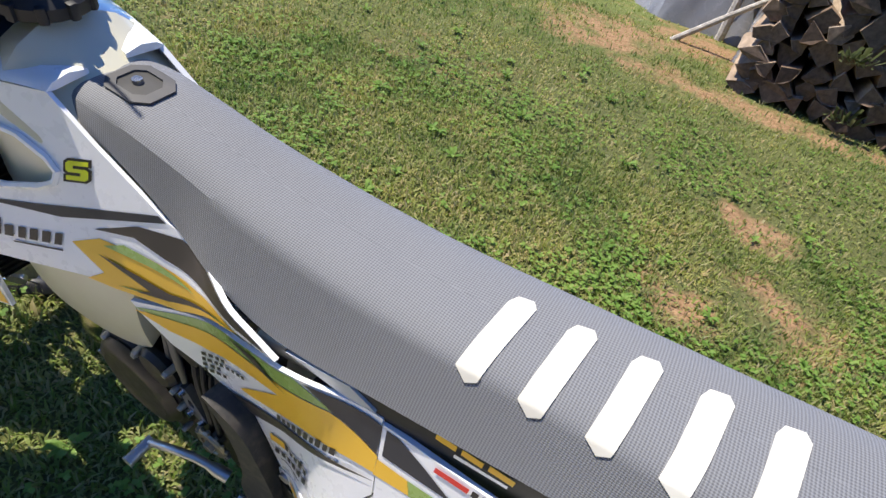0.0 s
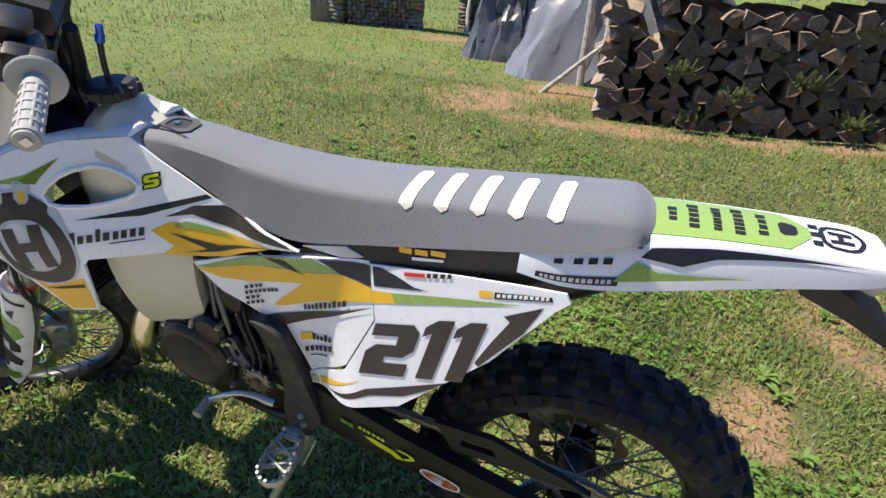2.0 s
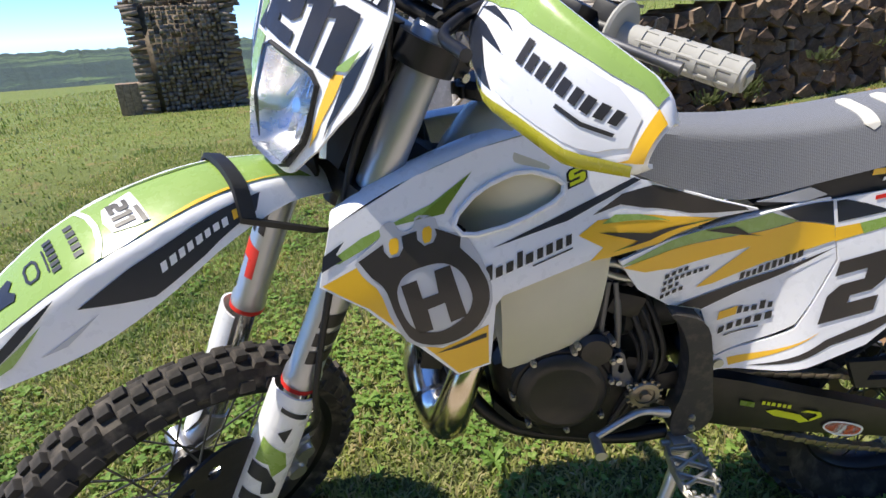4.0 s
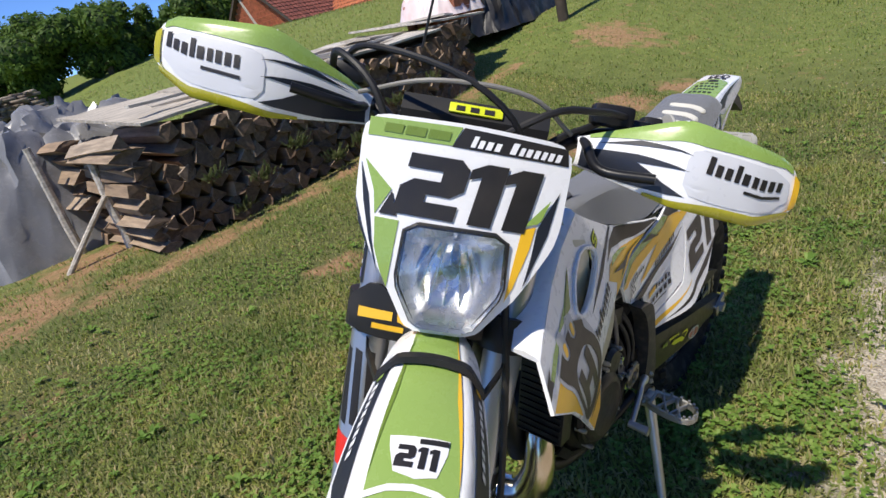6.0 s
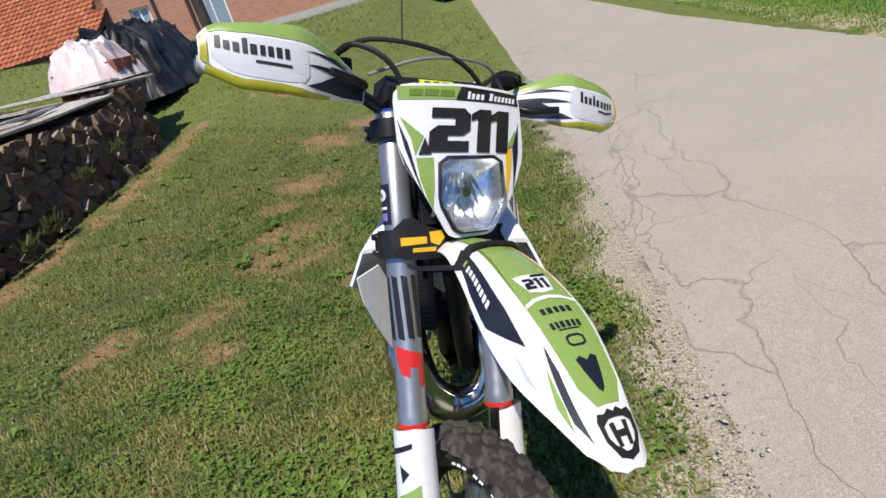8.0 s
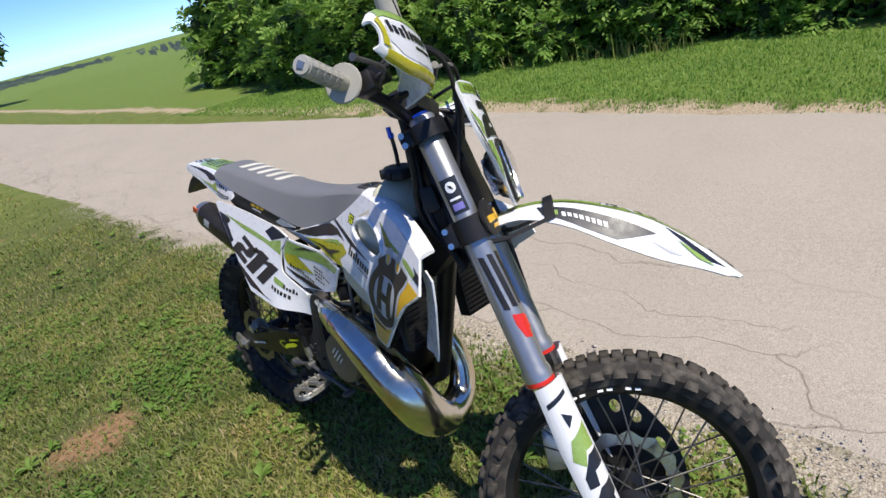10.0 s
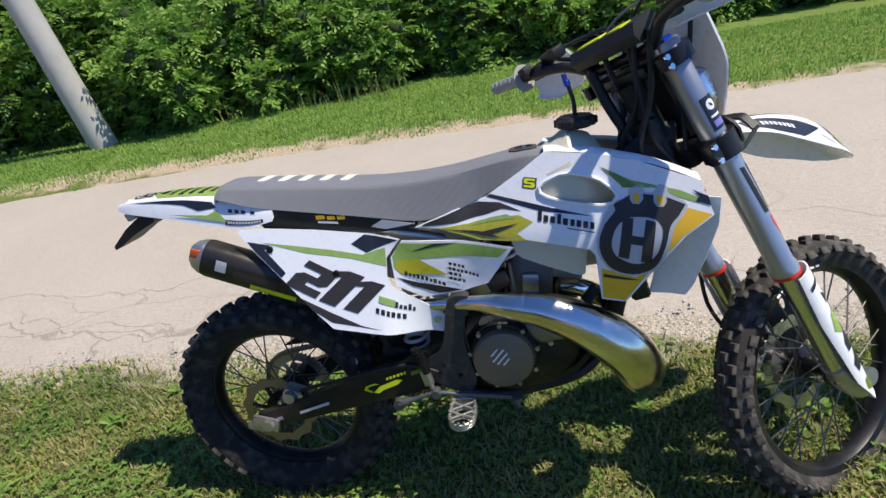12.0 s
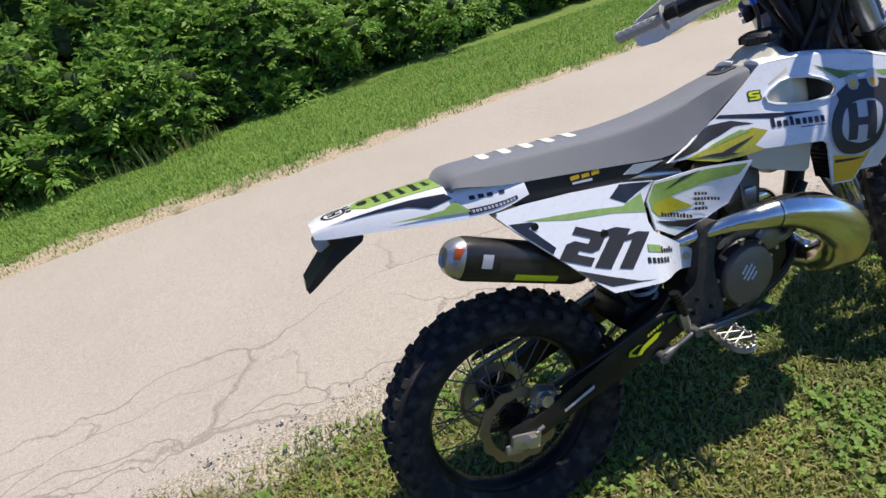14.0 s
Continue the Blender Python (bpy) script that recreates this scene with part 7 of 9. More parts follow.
# rubber strap over the fender
bm = bmesh.new()
pts = [fender_point(0.27, q) + Vector((0.0, 0, 0.006)) for q in np.linspace(-0.95, 0.95, 22)]
pts = [Vector((0.02, -0.105, 0.060)), Vector((0.07, -0.095, 0.050))] + pts + [Vector((0.07, 0.095, 0.050)), Vector((0.02, 0.105, 0.060))]
rings = []
for p in pts:
    rings.append([p + Vector((dx, 0, dz)) for dx, dz in ((-0.010, -0.003), (0.010, -0.004), (0.010, 0.004), (-0.010, 0.004))])
loft(bm, rings)
fpart("fender_strap", bm, black_plastic, None, "black rubber strap across the fender")

# headlight mask


def mask_point(v, w):
    return Vector((0.126 - 1.0 * v * v - 0.16 * max(0.0, 0.20 - w), v, w))


lamp_hole = rounded([(-0.064, 0.243), (0.066, 0.246), (0.072, 0.170), (0.038, 0.112), (-0.036, 0.110), (-0.067, 0.165)], 1, 0.12)
outline = rounded([(-0.139, 0.373), (0.0, 0.376), (0.131, 0.371), (0.132, 0.250), (0.090, 0.165), (0.078, 0.150), (0.045, 0.104), (-0.045, 0.100), (-0.075, 0.150), (-0.135, 0.245)], 2, 0.14)
bm = bmesh.new()
sheet(bm, outline, mask_point, 0, 0.005, 0.03, [lamp_hole])
mask = fpart("headlight_mask", bm, white, None, "white front number mask with black race number")
md = lambda name, poly, m, layer=1: fpart(name, sheet(bmesh.new(), poly, mask_point, 0.0012 * layer, 0, 0.03), m, mask)
md("lime_header", [(-0.130, 0.368), (-0.012, 0.371), (-0.022, 0.347), (-0.130, 0.345)], lime)
md("black_header", [(-0.010, 0.371), (0.122, 0.366), (0.126, 0.345), (-0.022, 0.346)], ink)
name_rows = [(a * 0.34, b * 0.34, c, d) for a, b, c, d in word(4, 51, 0.72)] + [(0.42 + a * 0.58, 0.42 + b * 0.58, c, d) for a, b, c, d in word(7, 52, 0.72)]
bars("rider_text_bar", (0.0, 0.349), (0.116, -0.001), (0.004, 0.014), name_rows, lambda n, p, m, q: md(n, p, m, 2), white, mask)
bars("model_bar", (-0.110, 0.352), (0.085, 0.0), (0.002, 0.011), [(0.0, 0.28, 0, 1), (0.32, 0.62, 0, 1), (0.66, 0.98, 0, 1)], lambda n, p, m, q: md(n, p, m, 2), dark_lime, mask)
for shape, o, u in ((TWO, -0.086, 0.083), (ONE, -0.003, 0.051), (ONE, 0.041, 0.051)):
    md("race_digit", placed(shape, (o, 0.2535), (u, 0.0), (0.012, 0.078)), ink, 2)
md("lime_left", [(-0.106, 0.244), (-0.074, 0.244), (-0.078, 0.155), (-0.088, 0.172), (-0.101, 0.205)], lime)
md("lime_spike", [(-0.129, 0.316), (-0.089, 0.282), (-0.107, 0.247), (-0.112, 0.277)], lime)
md("dark_wedge", [(-0.0875, 0.280), (-0.078, 0.2495), (-0.1015, 0.2495)], ink, 2)
md("dark_left", [(-0.134, 0.312), (-0.118, 0.270), (-0.106, 0.215), (-0.092, 0.170), (-0.110, 0.215), (-0.124, 0.262)], navy)
md("dark_left", [(-0.137, 0.270), (-0.122, 0.232), (-0.104, 0.192), (-0.126, 0.232)], navy)
md("yellow_right", [(0.082, 0.258), (0.099, 0.264), (0.096, 0.235), (0.084, 0.182), (0.076, 0.160), (0.079, 0.215)], yellow)
md("lime_right", [(0.082, 0.262), (0.112, 0.300), (0.104, 0.272), (0.099, 0.268)], lime, 2)
md("dark_right", [(0.101, 0.262), (0.122, 0.312), (0.116, 0.255), (0.096, 0.182), (0.100, 0.225)], navy)
# lamp unit
bm = bmesh.new()
rings = []
for k, (f, du) in enumerate(((1.0, -0.004), (0.93, -0.022), (0.72, -0.042), (0.42, -0.056), (0.16, -0.060))):
    rings.append([Vector((mask_point(0, 0.18).x + du + 0.008, v * f, 0.180 + (w - 0.180) * f)) for v, w in lamp_hole])
loft(bm, rings, caps=False)
bm.faces.new([v for v in bm.verts][-len(lamp_hole):])
lamp = fpart("headlight", bm, reflector, None, "clear headlight with mirrored reflector")
bm = bmesh.new()
tube(bm, [(0.070, 0.002, 0.185), (0.100, 0.002, 0.185)], [0.012, 0.010], 14)
fpart("bulb_shade", bm, steel, lamp)
bm = bmesh.new()
for v in np.linspace(-0.045, 0.045, 7):
    box(bm, (0.010, 0.002, 0.085), Matrix.Translation((0.082, float(v), 0.180)) @ Matrix.Rotation(radians(float(v) * 600), 4, "X"))
fpart("reflector_rib", bm, reflector, lamp)
bm = bmesh.new()
sheet(bm, lamp_hole, lambda v, w: Vector((mask_point(v, w).x + 0.004 + 0.016 * max(0.0, 1 - (v / 0.075) ** 2) * max(0.0, 1 - ((w - 0.18) / 0.085) ** 2), v, w)), 0, 0.002, 0.02)
cover = fpart("lamp_lens", bm, lens_glass, lamp, "clear bulging lens")
cover.visible_shadow = False
bm = bmesh.new()
pts = [mask_point(v, w) + Vector((0.003, 0, 0)) for v, w in lamp_hole]
tube(bm, pts + pts[:1], 0.0035, 8, False)
fpart("lamp_rim", bm, black_plastic, lamp)
bm = bmesh.new()
loft(bm, [[Vector((u, v, w)) for v, w in ((-hw, 0.13), (hw, 0.13), (hw * 1.1, 0.22), (hw, 0.33), (-hw, 0.33), (-hw * 1.1, 0.22))] for u, hw in ((0.012, 0.045), (0.035, 0.062), (0.056, 0.070))])
fpart("lamp_bracket", bm, black_plastic, None, "black mask bracket with cables")

# handlebar, pad, grips, levers, guards
bm = bmesh.new()
bar_keys = [(-0.060, -0.42, 0.432), (-0.050, -0.27, 0.418), (-0.030, -0.16, 0.395), (-0.012, -0.09, 0.352), (-0.010, 0.0, 0.348), (-0.012, 0.09, 0.352), (-0.030, 0.16, 0.395), (-0.050, 0.27, 0.418), (-0.060, 0.42, 0.432)]
tube(bm, curve(bar_keys, 60), 0.0125, 14)
hbar = fpart("handlebar", bm, black_metal, None, "black tapered handlebar")
bm = bmesh.new()
loft(bm, [[Vector((-0.012 + du * 1.0, v, 0.392 + dw)) for du, dw in ((-0.032, -0.020), (0.030, -0.026), (0.040, 0.0), (0.026, 0.024), (-0.028, 0.022), (-0.040, 0.0))] for v in (-0.105, -0.09, 0.09, 0.105)])
pad = fpart("bar_pad", bm, black_plastic, hbar, "black bar pad with neon sticker")
bm = bmesh.new()
box(bm, (0.004, 0.076, 0.016), pose(0.024, 0, 0.404, 0, -30, 0), 0.0015)
box(bm, (0.030, 0.07, 0.003), pose(-0.020, 0.045, 0.4155, 0, 0, 8), 0.001)
box(bm, (0.030, 0.05, 0.003), pose(-0.020, -0.045, 0.4155, 0, 0, -8), 0.001)
fpart("neon_sticker", bm, neon, pad)
bm = bmesh.new()
for v0, v1 in ((-0.028, -0.016), (-0.008, 0.004), (0.012, 0.026)):
    box(bm, (0.002, v1 - v0, 0.008), pose(0.0265, (v0 + v1) / 2, 0.404, 0, -30, 0))
fpart("sticker_mark", bm, ink, pad)
for s in (1, -1):
    bm = bmesh.new()
    g0, g1 = Vector((-0.0515, s * 0.288, 0.4195)), Vector((-0.061, s * 0.425, 0.4325))
    tube(bm, [g0, g0.lerp(g1, 0.02), g0.lerp(g1, 0.04), g0.lerp(g1, 0.05), g0.lerp(g1, 0.97), g1], [0.034, 0.035, 0.033, 0.0148, 0.0148, 0.0138], 24)
    grip = fpart("grip", bm, grip_rubber, hbar, "pale grey waffle rubber grip")
    for k in range(6):
        c = g0.lerp(g1, 0.20 + k * 0.145)
        fpart("grip_ring", tube(bmesh.new(), [c, c + (g1 - g0) * 0.045], 0.0162, 20), grip_rubber, grip)
    run = (g1 - g0).normalized()
    e1 = run.cross(Vector((0, 0, 1))).normalized()
    e2 = run.cross(e1)
    for k in range(7):
        off = (e1 * math.cos(k * 0.898) + e2 * math.sin(k * 0.898)) * 0.0142
        fpart("grip_rib", tube(bmesh.new(), [g0.lerp(g1, 0.20) + off, g0.lerp(g1, 0.965) + off], 0.0022, 8), grip_rubber, grip)
    bm = bmesh.new()
    ax = (g1 - g0).normalized()
    box(bm, (0.011, 0.003, 0.011), Matrix.Translation(g1 + ax * 0.001) @ Matrix.Rotation(radians(45), 4, "Y"))
    fpart("grip_end", bm, alloy, grip)
    # clamp with lever
    bm = bmesh.new()
    box(bm, (0.045, 0.055, 0.036), Matrix.Translation((-0.030, s * 0.235, 0.415)), 0.008)
    box(bm, (0.040, 0.060, 0.030), Matrix.Translation((-0.012, s * 0.195, 0.432)), 0.008)
    master = fpart("master_cylinder", bm, black_metal, hbar, "black lever clamp and reservoir")
    bm = bmesh.new()
    tube(bm, curve([(-0.012, s * 0.225, 0.414), (0.018, s * 0.270, 0.412), (0.020, s * 0.33, 0.412), (0.008, s * 0.395, 0.416)], 14), [0.008] * 3 + [0.0042] * 10 + [0.0065], 10)
    fpart("lever", bm, casting, master, "dull alloy lever")
    bm = bmesh.new()
    box(bm, (0.030, 0.030, 0.030), Matrix.Translation((-0.055, s * 0.265, 0.430)), 0.006)
    fpart("switch_block", bm, black_plastic, hbar)
    # hand guard
    def guard_shell(f, q, s=s):
        """f from the inner end 0 to the outer tip 1, q across from the lower lip -1 to the upper lip 1."""
        v = 0.150 + 0.287 * f
        sink = -0.008 + 0.048 * f if s > 0 else -0.016
        hi = float(np.interp(f, [0, 0.42, 0.90, 0.97, 1], [0.386, 0.442, 0.440, 0.432, 0.420])) - sink
        lo = float(np.interp(f, [0, 0.42, 0.80, 0.97, 1], [0.346, 0.330, 0.340, 0.366, 0.380])) - sink
        u = 0.080 - 0.066 * max(0.0, 1 - f / 0.5) ** 1.3 + 0.020 * math.sin(f * math.pi) - 0.055 * max(0.0, f - 0.75) ** 1.2
        a = abs(q)
        mid, half = (hi + lo) / 2, (hi - lo) / 2
        lip = max(0.0, (a - 0.72) / 0.28)
        return Vector((u - 0.010 * a * a - 0.009 * lip ** 1.3 * min(1.0, 0.35 + f), s * v, mid + math.copysign(half * min(1.0, a / 0.86), q)))
    bm = bmesh.new()
    sheet(bm, [(0.0, -1.0), (0.25, -1), (0.5, -1), (0.75, -1.0), (1.0, -1.0), (1.0, 1.0), (0.75, 1.0), (0.5, 1), (0.25, 1), (0.0, 1.0)], guard_shell, 0, s * 0.004, 0.09)
    hg = fpart("hand_guard", bm, white, hbar, "white hand guard with lime edge and black flashes")
    hd = lambda name, poly, m, layer=1, s=s, hg=hg, gs=guard_shell: fpart(name, sheet(bmesh.new(), poly, gs, s * 0.0012 * layer, 0, 0.08), m, hg)
    hd("lime_edge", [(0.05, 0.70), (0.3, 0.46), (0.5, 0.44), (0.75, 0.54), (0.95, 0.58), (0.95, 0.84), (0.5, 0.86), (0.05, 0.90)], lime)
    hd("olive_lip", [(0.3, -0.95), (0.6, -0.97), (0.97, -0.95), (0.97, -0.62), (0.6, -0.66), (0.3, -0.80)], olive_yellow)
    hd("tip_edge", [(0.93, -0.62), (0.99, -0.60), (0.99, 0.60), (0.955, 0.58), (0.955, -0.50)], yellow if s > 0 else olive_yellow, 2)
    hd("dark_flash", [(0.02, -0.75), (0.02, 0.2), (0.25, 0.10), (0.46, -0.12), (0.25, -0.12), (0.36, -0.45), (0.46, -0.62), (0.2, -0.78)], navy)
    hd("dark_streak", [(0.08, 0.45), (0.25, 0.34), (0.46, 0.20), (0.25, 0.48)], navy)
    hd("word_field", rounded([(0.44, -0.56), (0.44, 0.26), (0.52, 0.40), (0.93, 0.48), (0.945, -0.52), (0.6, -0.62)], 1), pale_decal, 1)
    rows = word(9, 3) + [(0.5, 0.99, -0.50, -0.32)]
    if s < 0:
        bars("word_bar", (0.92, 0.02), (-0.385, -0.10), (0.0, 0.40), rows, lambda n, p, m, q, hd=hd: hd(n, p, m, 2), ink, hg)
    else:
        bars("word_bar", (0.52, -0.06), (0.38, 0.00), (0.01, 0.36), rows, lambda n, p, m, q, hd=hd: hd(n, p, m, 2), ink, hg)
    bm = bmesh.new()
    tube(bm, curve([(0.098, s * 0.24, 0.388 - (0.04 if s > 0 else 0)), (0.07, s * 0.175, 0.380 - (0.03 if s > 0 else 0)), (0.02, s * 0.16, 0.385), (-0.02, s * 0.155, 0.392)], 20), 0.007, 10)
    fpart("guard_mount", bm, black_metal, hbar)
# cables and hoses
for keys, r in (([(0.0, -0.215, 0.432), (0.075, -0.19, 0.445), (0.105, -0.13, 0.40), (0.075, -0.09, 0.30), (0.0, -0.06, 0.16)], 0.005),
                ([(-0.02, -0.21, 0.44), (0.07, -0.15, 0.46), (0.105, 0.0, 0.425), (0.07, 0.08, 0.34), (0.0, 0.07, 0.16)], 0.0045),
                ([(0.0, 0.215, 0.432), (0.06, 0.16, 0.425), (0.09, 0.08, 0.40), (0.05, -0.05, 0.28), (-0.03, -0.05, 0.10)], 0.005)):
    fpart("control_cable", tube(bmesh.new(), curve(keys, 22), r, 8), black_plastic, None, "black control cable looping round the bar pad")
bm = bmesh.new()
tube(bm, curve([(0.06, -0.16, 0.40), (0.10, -0.06, 0.425), (0.10, 0.06, 0.425), (0.06, 0.13, 0.39)], 20), 0.0032, 8)
fpart("clutch_hose", bm, worn("braided_hose", (0.22, 0.21, 0.19), 0.5), None, "pale braided hose")
bm = bmesh.new()
tube(bm, curve([(-0.06, 0.02, 0.10), (-0.075, 0.03, 0.25), (-0.06, 0.05, 0.36)], 10), 0.012, 10)
box(bm, (0.035, 0.075, 0.060), Matrix.Translation((-0.055, -0.01, 0.19)), 0.012)
loom = fpart("wiring_loom", bm, black_plastic, None, "black wiring loom behind the head")
for y0, y1, bow in ((-0.05, 0.06, 0.02), (-0.02, -0.07, 0.035), (0.03, 0.02, 0.03), (0.05, -0.03, 0.045), (-0.06, -0.04, 0.01)):
    fpart("wire", tube(bmesh.new(), curve([(-0.045, y0, 0.02), (-0.060 - bow, (y0 + y1) / 2 + bow, 0.16), (-0.050, y1, 0.27), (-0.020, y1 * 1.6, 0.385)], 14), 0.0065, 8), black_plastic, loom)
bm = bmesh.new()
tube(bm, [(0.055, -0.085, 0.47), (0.055, -0.075, 0.62)], 0.0018, 6)
fpart("thin_stalk", bm, black_plastic)

# ---- wood pile ----


def log_meshes():
    """Split logs of some shapes, one metre long, lying along y with the front end at the origin."""
    rnd = random.Random(11)
    made = []
    for k in range(9):
        # a wedge split from a round: an apex and a curved bark side
        R, half = rnd.uniform(0.125, 0.165), radians(rnd.uniform(28, 58))
        pts = [(0.0, -R * 0.5)]
        pts += [(R * math.sin(g), R * math.cos(g) * rnd.uniform(0.93, 1.05) - R * 0.5) for g in np.linspace(half, -half, 5)]
        if k % 4 == 3:
            pts = [(-0.06, -0.06), (0.065, -0.055), (0.08, 0.03), (0.01, 0.07), (-0.07, 0.045)]
        bm = bmesh.new()
        rings = []
        for y, s in ((0.0, 0.94), (-0.01, 1.0), (-0.5, rnd.uniform(0.9, 1.1)), (-1.0, rnd.uniform(0.85, 1.05))):
            dx, dz = (0, 0) if y > -0.1 else (rnd.uniform(-0.02, 0.02), rnd.uniform(-0.015, 0.015))
            rings.append([Vector((x * s + dx, y + (rnd.uniform(-0.012, 0.012) if y > -0.1 else 0), z * s + dz)) for x, z in pts])
        loft(bm, rings)
        bmesh.ops.recalc_face_normals(bm, faces=bm.faces)
        me = bpy.data.meshes.new("log")
        bm.to_mesh(me)
        bm.free()
        me.materials.append(log_wood)
        me.materials.append(log_end)
        for f in me.polygons:
            if abs(f.normal.y) > 0.75:
                f.material_index = 1
        made.append(me)
    return made


LOGS = log_meshes()
pile = tagged(new("wood_pile"), "long pile of weathered split logs standing on the lawn", "wood pile")
rnd = random.Random(5)
count = 0
x = 0.05
for row in range(9):
    x = 0.06 + rnd.uniform(-0.05, 0.05)
    while x > -3.95:
        z0 = float(terrain(x, -3.75)) + 0.055
        top = 1.09 + 0.05 * math.sin(x * 2.3) + max(0.0, -x - 2.4) * 0.10 - (0.22 if x > -0.10 else 0.0)
        h = (top - z0 - 0.05) / 7.3
        z = z0 + row * h + rnd.uniform(-0.018, 0.018)
        if z < top and count < 300:
            ob = new("log", rnd.choice(LOGS))
            ob.parent = pile
            s = rnd.uniform(0.78, 1.08)
            ob.matrix_basis = pose(x, -3.70 + rnd.uniform(-0.05, 0.03), z, rnd.uniform(-3, 3), rnd.choice((0, 0, 180, 180, 90, 270)) + rnd.uniform(-35, 35), rnd.uniform(-5, 5)) @ Matrix.Diagonal((s, 1, s, 1))
            count += 1
        x -= rnd.uniform(0.115, 0.165)
# end stack of logs laid the other way is hidden; loose weeds grow out of the front
def weeds(name, x, y, z, n, size, label):
    r = np.random.default_rng(int(abs(x) * 977) + n)
    a = r.uniform(0, 6.28, n)
    l = r.uniform(0.3, 1.0, n) * size
    base = np.array([x, y, z]) + np.stack([r.normal(0, 0.05, n), np.abs(r.normal(0, 0.03, n)), r.uniform(0, 0.25, n) * size], 1)
    d = np.stack([np.cos(a) * 0.6, np.abs(np.sin(a)) * 0.6, r.uniform(0.1, 1.0, n)], 1)
    c = base + d * (l * 0.5)[:, None]
    s = np.cross(d, [0, 0, 1.0])
    s /= np.linalg.norm(s, axis=1)[:, None] + 1e-6
    me = scatter_quads(name, c, d * (l * 0.28)[:, None], s * (0.005 + 0.007 * r.uniform(0, 1, n))[:, None])
    tagged(link_mesh(name, me, weed_leaf, smooth=False), label, "weed", kind="stuff")


for wx, wz, n, size in ((-0.35, 0.55, 60, 0.16), (-0.75, 0.40, 70, 0.22), (-1.20, 0.55, 80, 0.20), (-1.55, 0.30, 90, 0.25), (-1.9, 0.35, 80, 0.24), (-0.5, 0.22, 50, 0.16), (-2.5, 0.6, 60, 0.2), (-3.1, 0.7, 60, 0.2)):
    weeds("weed", wx, -3.66, wz, n, size, "green weeds growing out of the wood pile")


def board(x, y, z, l, w, rz, rx=0.0, ry=0.0, material=None, name="board", label="wide silvered board lying flat on the wood pile"):
    bm = bmesh.new()
    r = random.Random(int(x * 100) + int(l * 1000))
    n = 7
    rings = []
    for i in range(n):
        f = i / (n - 1) - 0.5
        ww = w * (1 + r.uniform(-0.06, 0.06)) / 2
        dz = r.uniform(-0.006, 0.006)
        rings.append([Vector((f * l, yy, zz + dz)) for yy, zz in ((-ww, 0), (ww, 0), (ww, 0.022), (-ww, 0.024))])
    loft(bm, rings)
    ob = part(name, bm, material or board_wood)
    ob.matrix_world = pose(x, y, z, rx, ry, rz)
    return tagged(ob, label, name.replace("_", " "), group="boards on the wood pile")


r2 = random.Random(8)
for k in range(6):
    x = -0.85 - k * 0.58
    zt = 1.15 + 0.05 * math.sin(x * 2.3) + max(0.0, -x - 2.4) * 0.10
    board(x, -4.28 + r2.uniform(-0.15, 0.15), zt + 0.07 + r2.uniform(0.0, 0.03), r2.uniform(0.8, 1.4), r2.uniform(0.20, 0.50), r2.uniform(-18, 18) + (90 if k % 4 == 1 else 0), -4.5 + r2.uniform(-1.5, 1.5), r2.uniform(-3, 3))
for k in range(5):
    x = -0.45 - k * 0.86
    board(x, -4.45, 1.195 + 0.03 * math.sin(x * 2.3) + max(0.0, -x - 2.4) * 0.10 + 0.006 * (k % 2), 0.98, 1.45, r2.uniform(-4, 4), -5 + r2.uniform(-1.5, 1.5), 2.0 * math.cos(x * 2.3), name="roofing_sheet", label="pale weathered roofing sheet laid over the wood pile")
for k in range(3):
    board(-0.9 - k * 0.6, -4.05 + 0.05 * k, 1.22 + 0.012 * k, 1.7, 0.06, r2.uniform(-12, 12), 0, r2.uniform(-3, 3), name="batten", label="thin grey batten thrown on the wood pile")


def stick(a, b, r, name, label, material=None):
    bm = bmesh.new()
    a, b = Vector(a), Vector(b)
    n = 6
    jit = random.Random(int(a.x * 100))
    tube(bm, [a.lerp(b, i / n) + Vector((jit.uniform(-1, 1), jit.uniform(-1, 1), 0)) * r * 0.3 for i in range(n + 1)], [r * (1.1 - 0.25 * i / n) for i in range(n + 1)], 8)
    return tagged(part(name, bm, material or board_wood), label, "post")


stick((0.20, -4.33, 0.02), (0.225, -4.33, 0.90), 0.035, "stake", "short weathered stake driven in beside the wood pile")
stick((0.42, -4.95, 0.0), (0.43, -4.95, 1.10), 0.035, "stake", "taller grey stake beside the wood pile")
stick((0.83, -4.30, 0.03), (0.215, -4.32, 0.64), 0.022, "prop", "thin wooden prop leaning against a stake")
# split faces at the end of the pile, two logs deep
endr = random.Random(31)
for col, y in enumerate((-3.72, -4.80)):
    for k in range(8):
        ob = new("log", LOGS[(k * 4 + col * 3) % len(LOGS)])
        sx, sz = endr.uniform(1.0, 1.35), endr.uniform(0.72, 0.92)
        ob.matrix_basis = pose(0.12 + 0.03 * (k % 2) + endr.uniform(-0.03, 0.05), y + endr.uniform(-0.05, 0.04), 0.17 + k * 0.122, endr.uniform(-2, 2), endr.choice((0, 180, 0, 165)) + endr.uniform(-14, 14), endr.uniform(-5, 5)) @ Matrix.Diagonal((sx, 1, sz, 1))
        ob.parent = pile


